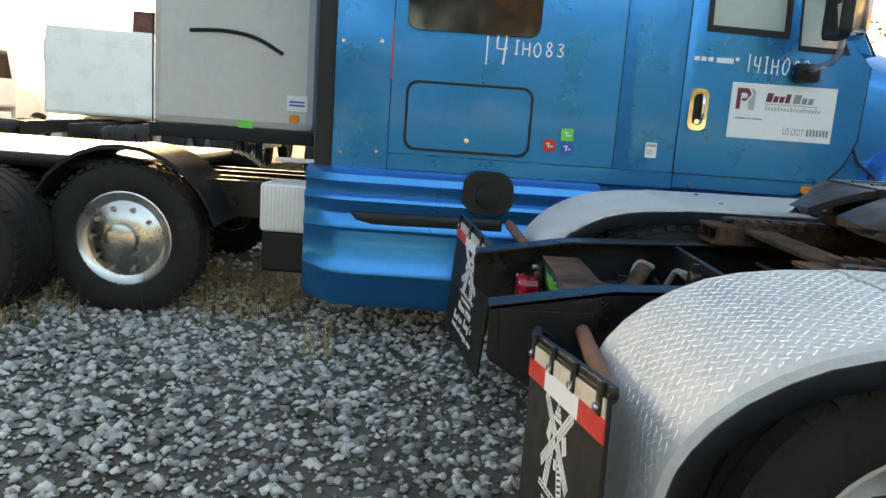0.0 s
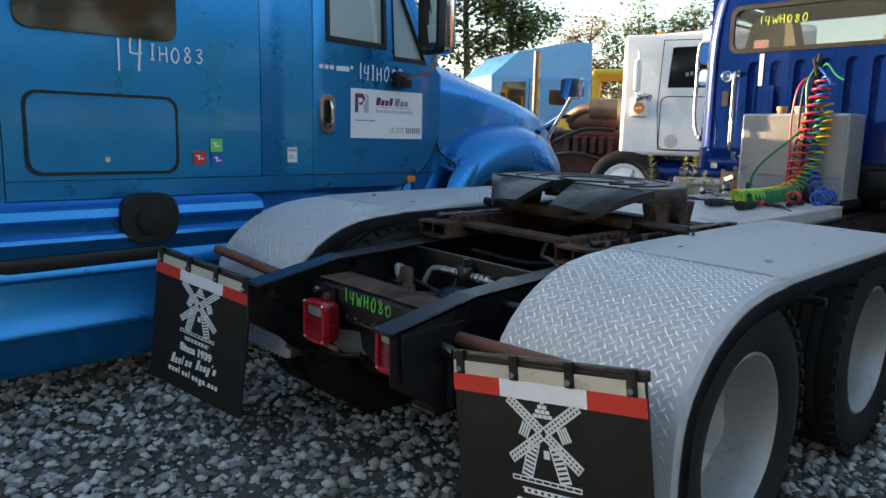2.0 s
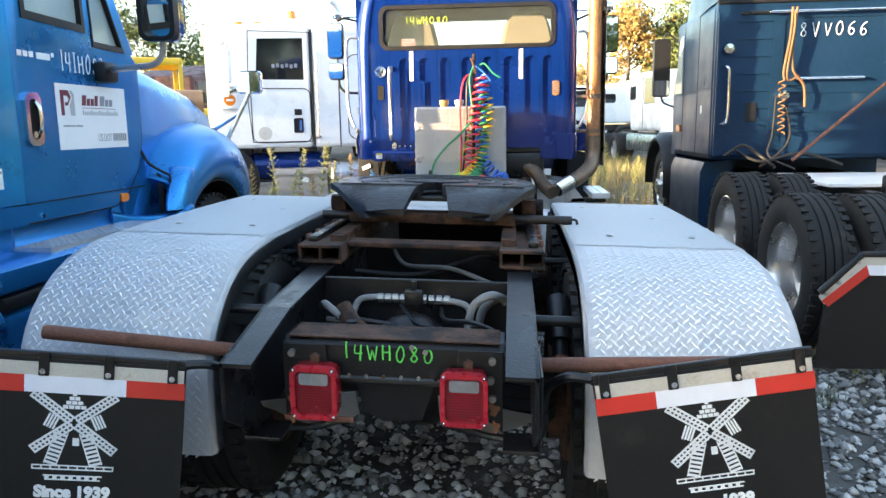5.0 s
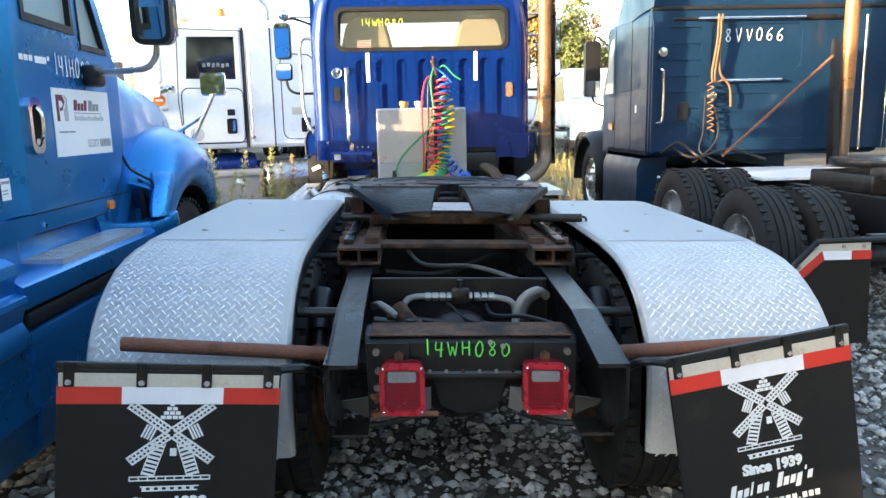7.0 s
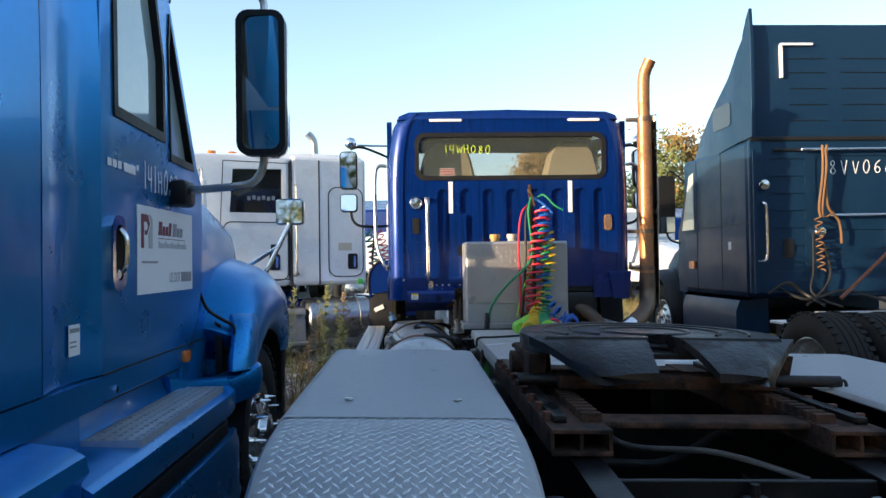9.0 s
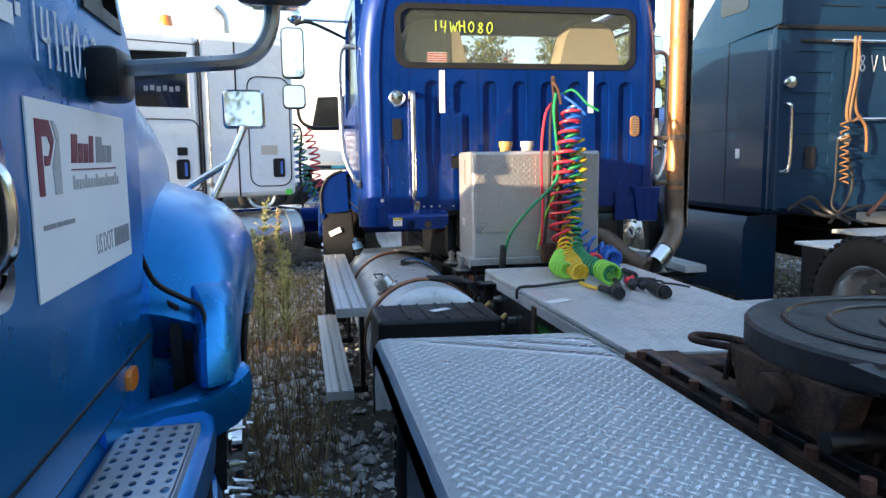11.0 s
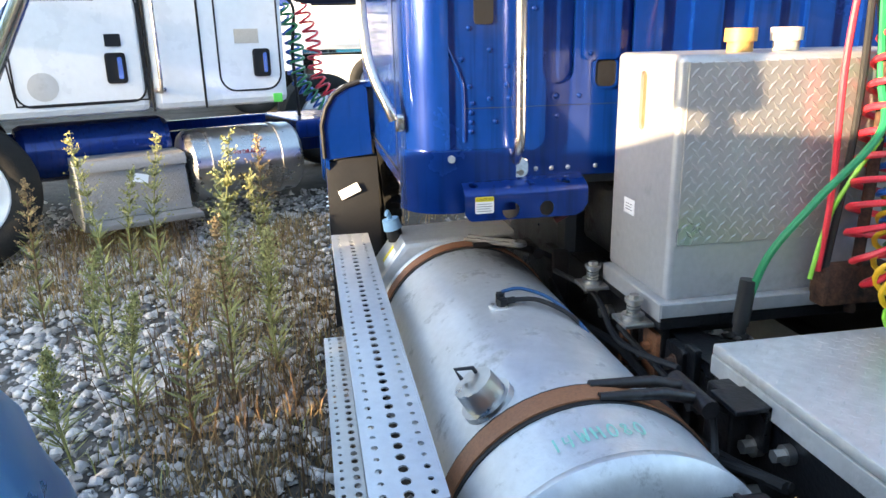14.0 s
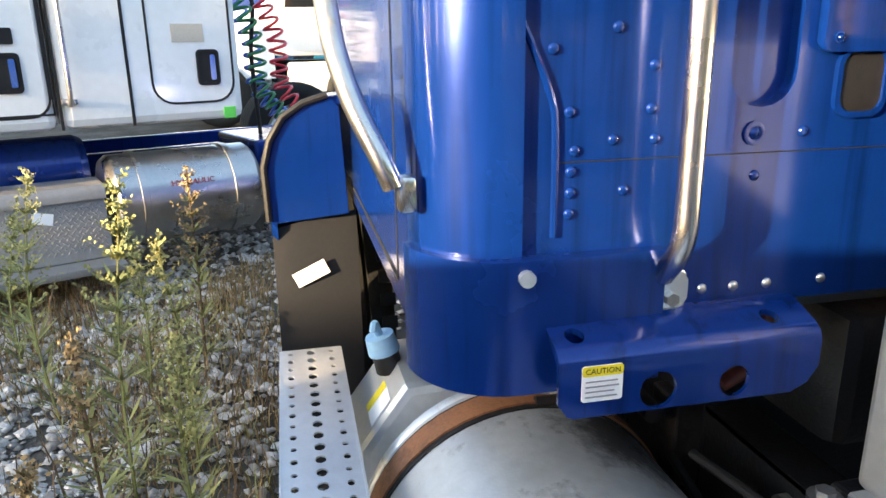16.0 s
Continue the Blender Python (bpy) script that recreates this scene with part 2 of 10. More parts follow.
def hole_plate(bm, nx, ny, cell, radii, m, thick=0.004):
    """A plate of nx by ny cells, each with a round hole; radii picks the radius by column."""
    for i in range(nx):
        for j in range(ny):
            cx, cy = (i + 0.5) * cell[0], (j + 0.5) * cell[1]
            hx, hy = cell[0] / 2, cell[1] / 2
            r = radii(i, j)
            O = [(hx, 0), (hx, hy), (0, hy), (-hx, hy), (-hx, 0), (-hx, -hy), (0, -hy), (hx, -hy)]
            I = [(r[0] * math.cos(k * math.pi / 4), r[1] * math.sin(k * math.pi / 4)) for k in range(8)]
            o = [bm.verts.new(m @ Vector((cx + a, cy + b, 0))) for a, b in O]
            q = [bm.verts.new(m @ Vector((cx + a, cy + b, 0))) for a, b in I]
            d = [bm.verts.new(m @ Vector((cx + a, cy + b, -thick))) for a, b in I]
            for k in range(8):
                l = (k + 1) % 8
                bm.faces.new((o[k], o[l], q[l], q[k]))
                bm.faces.new((q[k], q[l], d[l], d[k]))
    return bm


def bars(name, m, rows, material, parent, label=""):
    """Unreadable lettering as plain bars: rows of (u0, u1, v, height) on pose m."""
    bm = BM()
    for u0, u1, v, h in rows:
        box(bm, u0, u1, v - h / 2, v + h / 2, 0.0, 0.0012, m=m)
    return part(name, bm, material, parent, label, smooth=0)


def letter_bars(shape, step, high):
    """A row of plain bars, one for each letter of a line that stays unlettered: T tall, l ascending, x low, g descending."""
    rows, u = [], -len(shape) * step / 2
    for ch in shape:
        lo, hi = {"T": (0, 1.75), "l": (0, 1.6), "x": (0, 1), "g": (-0.6, 1), "'": (1.2, 1.7), ".": (0, 0.25), " ": (0, 0)}[ch]
        w = step * (0.25 if ch in "'." else 0.3 if ch == "l" else 0.72)
        if ch != " ":
            rows.append((u, u + w, (lo + hi) / 2 * high, (hi - lo) * high))
        u += step * (0.6 if ch in "'." else 1)
    return rows


def text(name, body, size, m, material, parent, depth=0.0015, bold=0.0, shear=0.0, align="CENTER", label=""):
    """Lettering as a thin mesh at pose m (x along the line, y up the letters)."""
    cu = bpy.data.curves.new(name, "FONT")
    cu.body, cu.size, cu.extrude, cu.offset, cu.shear = body, size, depth, bold, shear
    cu.align_x = align
    cu.resolution_u = 3
    tmp = bpy.data.objects.new("lettering", cu)
    me = bpy.data.meshes.new_from_object(tmp)
    bpy.data.objects.remove(tmp)
    bm = BM()
    bm.from_mesh(me)
    bm.transform(m)
    bpy.data.meshes.remove(me)
    return part(name, bm, material, parent, label, smooth=0)


def frame_of(origin, u, v):
    """A pose with x along u and y along v."""
    u = Vector(u).normalized()
    v = Vector(v)
    v = (v - u * v.dot(u)).normalized()
    w = u.cross(v)
    m = Matrix((u, v, w)).transposed().to_4x4()
    m.translation = Vector(origin)
    return m


def ground_z(x, y=2.5):
    t = min(max((x + 4) / 11, 0), 1)
    return 0.03 + 0.36 * (t * t * (3 - 2 * t) * 0.35 + t * 0.65) + 0.011 * min(max(x - 9, 0), 45) + 0.03 * (min(max(y, -4), 3.6) - 2.5)


STROKES = {
    "1": [[(0.5, 0), (0.5, 1.05)]],
    "4": [[(0.15, 1), (0.1, 0.45), (0.85, 0.47)], [(0.72, 1), (0.62, -0.05)]],
    "I": [[(0.5, 0), (0.5, 1)], [(0.15, 1), (0.85, 1)], [(0.15, 0), (0.85, 0)]],
    "H": [[(0.15, 0), (0.12, 1)], [(0.85, -0.05), (0.8, 1)], [(0.13, 0.5), (0.84, 0.52)]],
    "0": [[(0.5, 1), (0.15, 0.6), (0.2, 0.15), (0.55, 0), (0.85, 0.4), (0.75, 0.85), (0.45, 1)]],
    "8": [[(0.75, 0.88), (0.5, 1), (0.25, 0.8), (0.5, 0.53), (0.8, 0.25), (0.5, 0), (0.2, 0.22), (0.5, 0.53), (0.77, 0.86)]],
    "3": [[(0.2, 0.9), (0.55, 1), (0.75, 0.78), (0.4, 0.55), (0.78, 0.3), (0.55, 0), (0.15, 0.1)]],
    "W": [[(0.0, 1), (0.25, 0)], [(0.25, 0), (0.5, 0.7)], [(0.5, 0.7), (0.75, 0)], [(0.75, 0), (1, 1)]],
    "V": [[(0.1, 1), (0.5, 0)], [(0.5, 0), (0.85, 1)]],
    "6": [[(0.8, 1), (0.3, 0.7), (0.15, 0.25), (0.5, 0), (0.82, 0.25), (0.5, 0.5), (0.2, 0.3)]],
}


def scrawl(body, high, m, material, parent, label, pen=0.006, gap=0.22, slim=0.62, seed=1):
    """A hand-painted number in brush strokes, centred on pose m (x along the line, y up the letters)."""
    rng = random.Random(seed)
    bm = BM()
    w = high * slim
    u = -len(body) * (w + high * gap) / 2
    for ch in body:
        k, lift, tilt = rng.uniform(0.88, 1.1), rng.uniform(-0.07, 0.07) * high, rng.uniform(-0.06, 0.1)
        for line in STROKES[ch]:
            pts = [(u + (x + tilt * y) * w * (0.55 if ch in "1I" else 1), lift + y * high * k) for x, y in line]
            P = spline([(x, y, 0.0) for x, y in pts], 4 if len(pts) > 3 else 2)
            prev = None
            for i, p in enumerate(P):
                t = (P[min(i + 1, len(P) - 1)] - P[max(i - 1, 0)]).normalized()
                r = pen * rng.uniform(0.75, 1.15)
                n = Vector((-t.y, t.x, 0)) * r
                ring4 = [bm.verts.new(m @ (p + n * a + Vector((0, 0, z)))) for a, z in ((-1, 0), (1, 0), (1, 0.001), (-1, 0.001))]
                if prev:
                    for j in range(4):
                        bm.faces.new((prev[j], prev[(j + 1) % 4], ring4[(j + 1) % 4], ring4[j]))
                else:
                    bm.faces.new(ring4)
                prev = ring4
            bm.faces.new(prev[::-1])
        u += (w * (0.6 if ch in "1I" else 1)) + high * gap
    return part("stock_marking", bm, material, parent, label, smooth=0)


# ---- materials ----
GRAVEL = mat("gravel", (0.10, 0.092, 0.082), 0.95, vary=0.45, scale=9, bump=0.8, bump_scale=40, dirt=(0.045, 0.038, 0.030), dirt_amount=0.55, dirt_scale=1.2, spec=0.2)
STONE = mat("stone", (0.33, 0.318, 0.305), 0.88, vary=0.25, scale=20, bump=0.35, bump_scale=90, island=0.75, spec=0.35)
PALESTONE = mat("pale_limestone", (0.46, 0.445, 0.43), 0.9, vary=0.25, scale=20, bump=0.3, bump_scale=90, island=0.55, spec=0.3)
DRY = mat("dry_grass", (0.27, 0.19, 0.095), 0.8, vary=0.3, scale=15, island=0.5, spec=0.2)
GREENWEED = mat("green_weed", (0.25, 0.255, 0.10), 0.75, vary=0.3, scale=15, island=0.5, spec=0.2)
GOLDWEED = mat("yellow_weed", (0.32, 0.31, 0.13), 0.75, vary=0.3, scale=15, island=0.45, spec=0.2)
BROWNSTEM = mat("brown_stem", (0.15, 0.095, 0.055), 0.8, vary=0.25, scale=15, spec=0.2)
SKYBLUE = mat("sky_blue_paint", (0.001, 0.21, 0.53), 0.30, metal=0.72, vary=0.08, scale=2.5, coat=0.22, bump=0.02, bump_scale=300, dirt=(0.01, 0.14, 0.27), dirt_amount=0.0, dirt_scale=1.6, rough_vary=0.06, spec=0.3)
COBALT = mat("cobalt_paint", (0.001, 0.026, 0.18), 0.24, metal=0.38, vary=0.07, scale=3, coat=0.4, dirt=(0.006, 0.04, 0.15), dirt_amount=0.0, dirt_scale=2.0, rough_vary=0.06, spec=0.3, streak=0.4)
DARKTEAL = mat("faded_dark_blue_paint", (0.006, 0.030, 0.072), 0.42, metal=0.3, vary=0.15, scale=2.5, coat=0.1, dirt=(0.028, 0.048, 0.075), dirt_amount=0.2, dirt_scale=1.7, spec=0.3)
WHITE = mat("white_paint", (0.79, 0.80, 0.815), 0.3, vary=0.05, scale=2, coat=0.4, dirt=(0.42, 0.41, 0.38), dirt_amount=0.12, dirt_scale=2.2)
GREYWHITE = mat("grey_white_panel", (0.52, 0.51, 0.50), 0.45, vary=0.07, scale=1.5, dirt=(0.3, 0.28, 0.26), dirt_amount=0.25, dirt_scale=1.4)
BLACKPAINT = mat("black_chassis_paint", (0.007, 0.0075, 0.009), 0.34, vary=0.4, scale=6, bump=0.15, bump_scale=120, dirt=(0.055, 0.030, 0.020), dirt_amount=0.30, dirt_scale=7, spec=0.4)
BLACKPLASTIC = mat("black_plastic", (0.009, 0.009, 0.010), 0.5, vary=0.2, scale=8, bump=0.08, bump_scale=400, dirt=(0.035, 0.033, 0.031), dirt_amount=0.15, dirt_scale=4, spec=0.35)
GREYPLASTIC = mat("dark_grey_plastic", (0.017, 0.018, 0.021), 0.65, vary=0.12, scale=8, bump=0.1, bump_scale=400, spec=0.2)
RUBBER = mat("tyre_rubber", (0.013, 0.013, 0.013), 0.8, vary=0.25, scale=8, bump=0.2, bump_scale=90, dirt=(0.055, 0.048, 0.04), dirt_amount=0.25, dirt_scale=3, spec=0.35)
FLAP = mat("flap_rubber", (0.008, 0.008, 0.009), 0.5, vary=0.2, scale=5, bump=0.1, bump_scale=150, dirt=(0.035, 0.031, 0.027), dirt_amount=0.18, dirt_scale=6, spec=0.35)
RUST = mat("rusty_steel", (0.095, 0.046, 0.029), 0.85, vary=0.55, scale=12, bump=0.4, bump_scale=80, dirt=(0.016, 0.013, 0.012), dirt_amount=0.58, dirt_scale=7, spec=0.3)
RUSTTUBE = mat("red_rusted_tube", (0.16, 0.068, 0.045), 0.75, vary=0.3, scale=9, bump=0.2, bump_scale=120, dirt=(0.06, 0.03, 0.022), dirt_amount=0.35, dirt_scale=6, spec=0.3)
GREASE = mat("greasy_dark_steel", (0.018, 0.016, 0.017), 0.36, metal=0.3, vary=0.35, scale=8, bump=0.25, bump_scale=60, dirt=(0.032, 0.021, 0.016), dirt_amount=0.4, dirt_scale=5)
TREAD = mat("tread_plate_aluminium", (0.78, 0.78, 0.79), 0.52, metal=0.22, vary=0.08, scale=4, dirt=(0.60, 0.59, 0.57), dirt_amount=0.25, dirt_scale=2.5, bump=0.05, bump_scale=200)
TREADTOP = mat("worn_tread_plate", (0.74, 0.75, 0.76), 0.50, metal=0.15, vary=0.05, scale=4, dirt=(0.62, 0.61, 0.60), dirt_amount=0.08, dirt_scale=2.5, bump=0.04, bump_scale=150)
TANKBOX = mat("brushed_tank_sheet", (0.42, 0.425, 0.43), 0.40, metal=0.55, vary=0.10, scale=5, bump=0.05, bump_scale=180, dirt=(0.27, 0.26, 0.24), dirt_amount=0.28, dirt_scale=4)
TANKTREAD = mat("tank_tread_sheet", (0.44, 0.43, 0.43), 0.33, metal=0.7, vary=0.08, scale=4, dirt=(0.32, 0.31, 0.29), dirt_amount=0.22, dirt_scale=4)
ALU = mat("dull_aluminium", (0.64, 0.65, 0.66), 0.38, metal=0.6, vary=0.1, scale=4, bump=0.06, bump_scale=150, dirt=(0.33, 0.31, 0.29), dirt_amount=0.2, dirt_scale=5)
DECK = mat("worn_deck_aluminium", (0.58, 0.58, 0.57), 0.45, metal=0.45, vary=0.14, scale=3, bump=0.12, bump_scale=120, dirt=(0.36, 0.34, 0.31), dirt_amount=0.4, dirt_scale=3)
CHROME = mat("chrome", (0.80, 0.80, 0.80), 0.12, metal=1.0, vary=0.05, scale=9, rough_vary=0.05)
STEEL = mat("brushed_steel", (0.52, 0.51, 0.50), 0.3, metal=1.0, vary=0.1, scale=5, dirt=(0.30, 0.25, 0.20), dirt_amount=0.15, dirt_scale=5)
DULLRIM = mat("dull_wheel_steel", (0.40, 0.39, 0.38), 0.5, metal=0.45, vary=0.15, scale=6, dirt=(0.16, 0.135, 0.11), dirt_amount=0.3, dirt_scale=5)
BOLT = mat("zinc_bolt", (0.35, 0.34, 0.32), 0.4, metal=0.9, vary=0.2, scale=30)
COPPER = mat("heat_stained_pipe", (0.42, 0.19, 0.085), 0.36, metal=0.55, vary=0.3, scale=5, dirt=(0.16, 0.08, 0.045), dirt_amount=0.4, dirt_scale=4)
BROWNPIPE = mat("scorched_pipe", (0.20, 0.14, 0.10), 0.45, metal=0.7, vary=0.3, scale=7, dirt=(0.10, 0.07, 0.05), dirt_amount=0.4, dirt_scale=6)
REDLENS = mat("red_lens", (0.20, 0.004, 0.010), 0.2, vary=0.25, scale=30, coat=0.4)
CLEARLENS = mat("clear_lens", (0.20, 0.20, 0.21), 0.15, vary=0.3, scale=40, coat=0.5)
AMBER = mat("amber_lens", (0.75, 0.20, 0.02), 0.2, vary=0.1, scale=30, coat=0.5)
DULLAMBER = mat("dull_amber_lens", (0.24, 0.13, 0.055), 0.25, vary=0.2, scale=40, coat=0.4)
REFRED = mat("red_reflective_tape", (0.58, 0.035, 0.025), 0.4, vary=0.06, scale=30)
REFWHITE = mat("white_reflective_tape", (0.75, 0.76, 0.82), 0.4, vary=0.05, scale=30, dirt=(0.45, 0.40, 0.34), dirt_amount=0.12, dirt_scale=12)
CREAM = mat("stained_cream_plate", (0.50, 0.46, 0.40), 0.6, vary=0.12, scale=10, dirt=(0.26, 0.16, 0.09), dirt_amount=0.3, dirt_scale=10)
PRINT = mat("white_print", (0.78, 0.79, 0.80), 0.5, vary=0.06, scale=30)
PAPER = mat("white_sticker", (0.78, 0.78, 0.79), 0.45, vary=0.04, scale=12)
GREYPRINT = mat("grey_print", (0.25, 0.25, 0.27), 0.5)
MAROON = mat("maroon_print", (0.16, 0.015, 0.035), 0.5)
YELLOWTAG = mat("yellow_print", (0.75, 0.60, 0.03), 0.5)
GREENINK = mat("green_paint_marker", (0.10, 0.62, 0.10), 0.5, vary=0.15, scale=60)
MINTINK = mat("mint_paint_marker", (0.22, 0.55, 0.46), 0.5, vary=0.3, scale=60)
LIMEINK = mat("lime_paint_marker", (0.55, 0.75, 0.08), 0.5, vary=0.15, scale=60)
CHALK = mat("white_paint_marker", (0.80, 0.82, 0.84), 0.6, vary=0.15, scale=60)
DARKGLASS = mat("dark_tinted_glass", (0.012, 0.014, 0.018), 0.06, vary=0.1, rough_vary=0.02, coat=0.5)
CABGLASS = glass("cab_glass", (0.10, 0.12, 0.11), 0.03, 0.22)
# opaque pane: the bright sky in the glass is painted into its colour
PALEGLASS = mat("sky_painted_glass", (0.42, 0.50, 0.49), 0.05, vary=0.05, scale=2, rough_vary=0.02, coat=0.5)
MIRROR = mat("mirror_glass", (0.85, 0.86, 0.86), 0.03, metal=1.0, vary=0.03, rough_vary=0.02)
SEAT = mat("beige_seat_cloth", (0.36, 0.32, 0.22), 0.85, vary=0.1, scale=20)
INTERIOR = mat("cab_interior_plastic", (0.10, 0.095, 0.08), 0.7, vary=0.1)
REDHOSE = mat("red_coil_hose", (0.62, 0.03, 0.05), 0.38, vary=0.12, scale=20)
BLUEHOSE = mat("blue_coil_hose", (0.01, 0.10, 0.42), 0.38, vary=0.12, scale=20)
BLUELINE = mat("dark_blue_nylon_line", (0.004, 0.07, 0.20), 0.4, vary=0.15, scale=20)
GREENHOSE = mat("green_coil_cable", (0.01, 0.20, 0.075), 0.4, vary=0.15, scale=20)
LIMEHOSE = mat("lime_coil_cable", (0.25, 0.60, 0.06), 0.4, vary=0.12, scale=20)
YELLOWHOSE = mat("yellow_coil_hose", (0.70, 0.42, 0.02), 0.4, vary=0.12, scale=20)
BLACKHOSE = mat("black_rubber_hose", (0.015, 0.015, 0.016), 0.5, vary=0.2, scale=20, spec=0.35)
GREYHOSE = mat("grey_braided_hose", (0.22, 0.21, 0.20), 0.5, vary=0.25, scale=30, bump=0.3, bump_scale=300)
MAROONIRON = mat("maroon_engine_paint", (0.07, 0.013, 0.012), 0.5, vary=0.35, scale=7, dirt=(0.02, 0.014, 0.012), dirt_amount=0.5, dirt_scale=6)
YELLOWIRON = mat("yellow_machine_paint", (0.62, 0.40, 0.03), 0.5, vary=0.15, scale=4, dirt=(0.2, 0.14, 0.06), dirt_amount=0.3, dirt_scale=4)
TURQUOISE = mat("turquoise_paint", (0.06, 0.42, 0.50), 0.35, vary=0.08, scale=3, coat=0.4)
LEAF = mat("tree_leaf", (0.09, 0.115, 0.03), 0.7, vary=0.3, scale=3, island=0.45)
AUTUMN = mat("autumn_leaf", (0.22, 0.14, 0.04), 0.7, vary=0.3, scale=3, island=0.45)
REDLEAF = mat("red_leaf", (0.22, 0.06, 0.035), 0.7, vary=0.3, scale=3, island=0.4)
BARK = mat("bark", (0.11, 0.085, 0.065), 0.9, vary=0.3, scale=12, bump=0.5, bump_scale=30)
STRAP = mat("rusted_steel_strap", (0.27, 0.11, 0.05), 0.6, vary=0.3, scale=14, dirt=(0.05, 0.04, 0.035), dirt_amount=0.35, dirt_scale=6)
PALECAP = mat("faded_blue_cap", (0.25, 0.45, 0.65), 0.5, vary=0.1)
REDRIM = mat("red_lamp_rim", (0.40, 0.009, 0.022), 0.3, vary=0.1, scale=30, coat=0.3)
TANCAP = mat("tan_plastic", (0.42, 0.25, 0.08), 0.55, vary=0.15, scale=12)
TANLINE = mat("faded_tan_line", (0.17, 0.085, 0.035), 0.6, vary=0.25, scale=12)
DULLTREAD = mat("dull_tread_plate", (0.26, 0.26, 0.262), 0.45, metal=0.4, vary=0.12, scale=5, dirt=(0.20, 0.18, 0.16), dirt_amount=0.35, dirt_scale=4)
PALEPRINT = mat("pale_grey_print", (0.42, 0.42, 0.43), 0.5)
TANKALU = mat("oil_stained_aluminium", (0.62, 0.63, 0.64), 0.38, metal=0.55, vary=0.12, scale=4, bump=0.06, bump_scale=150, dirt=(0.13, 0.125, 0.12), dirt_amount=0.30, dirt_scale=9)


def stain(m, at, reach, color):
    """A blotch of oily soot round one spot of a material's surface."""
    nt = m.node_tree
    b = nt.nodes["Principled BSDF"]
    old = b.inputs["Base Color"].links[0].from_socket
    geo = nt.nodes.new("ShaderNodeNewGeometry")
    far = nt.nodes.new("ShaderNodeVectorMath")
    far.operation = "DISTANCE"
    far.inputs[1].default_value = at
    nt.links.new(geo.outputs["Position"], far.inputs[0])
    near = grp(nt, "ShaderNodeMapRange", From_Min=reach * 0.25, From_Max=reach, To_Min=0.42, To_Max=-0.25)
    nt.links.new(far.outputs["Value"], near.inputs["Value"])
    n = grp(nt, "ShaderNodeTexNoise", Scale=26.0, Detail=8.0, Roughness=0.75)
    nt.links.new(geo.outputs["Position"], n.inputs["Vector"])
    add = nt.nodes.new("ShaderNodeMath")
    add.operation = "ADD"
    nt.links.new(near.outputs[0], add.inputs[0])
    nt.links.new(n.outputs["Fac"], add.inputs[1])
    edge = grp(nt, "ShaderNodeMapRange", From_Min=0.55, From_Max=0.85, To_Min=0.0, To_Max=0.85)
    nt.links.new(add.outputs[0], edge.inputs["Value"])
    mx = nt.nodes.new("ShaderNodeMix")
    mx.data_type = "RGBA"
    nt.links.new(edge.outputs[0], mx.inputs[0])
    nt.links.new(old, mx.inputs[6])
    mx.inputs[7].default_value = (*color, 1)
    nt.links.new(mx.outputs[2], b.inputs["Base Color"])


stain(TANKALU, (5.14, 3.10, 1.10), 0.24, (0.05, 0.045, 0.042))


# ---- ground: one gravel sheet that reaches the horizon ----
def make_ground():
    bm = BM()
    xs = [-2000, -600, -200, -80, -40, -25] + [-16 + 0.8 * i for i in range(51)] + [35, 50, 80, 200, 600, 2000]
    ys = [-2000, -600, -200, -80, -40, -25] + [-16 + 0.8 * i for i in range(51)] + [35, 50, 80, 200, 600, 2000]
    grid = [[bm.verts.new((x, y, ground_z(x, y) + (0.03 * noise.noise(Vector((x * 0.5, y * 0.5, 1))) if abs(x) < 20 and abs(y) < 30 else 0))) for y in ys] for x in xs]
    for i in range(len(xs) - 1):
        for j in range(len(ys) - 1):
            bm.faces.new((grid[i][j], grid[i + 1][j], grid[i + 1][j + 1], grid[i][j + 1]))
    g = part("ground", bm, GRAVEL)
    tagged(g, "grey crushed-stone yard ground with dry grass patches", "ground", kind="structure")


make_ground()


# ---- the cobalt blue day-cab tractor in the middle ----
CY = 2.48
truck = thing("semi_tractor", "cobalt blue day-cab semi tractor with tread-plate fenders on gravel", "truck", Matrix.Translation((0.4, CY, 0.15)))
LEANING.add(truck)


def rail(side):
    bm = BM()
    yo, yi = CY + side * 0.43, CY + side * 0.34
    top = [(0.20, 0.982), (0.56, 1.048), (1.1, 1.075), (7.6, 1.075)]
    web = [(x, z) for x, z in top] + [(7.6, 0.80), (1.0, 0.79), (0.52, 0.69), (0.40, 0.70), (0.21, 0.815), (0.20, 0.835)]
    prism(bm, web, "y", yo, yo - side * 0.012, 0.002)
    for (xa, za), (xb, zb) in zip(top, top[1:]):
        prism(bm, [(xa, za), (xb, zb), (xb, zb - 0.012), (xa, za - 0.012)], "y", yi, yo, 0.0015)
    box(bm, 1.0, 7.6, min(yi, yo), max(yi, yo), 0.795, 0.807)
    return part("frame_rail", bm, BLACKPAINT, truck, "black chipped steel frame rail")


for s in (1, -1):
    rail(s)


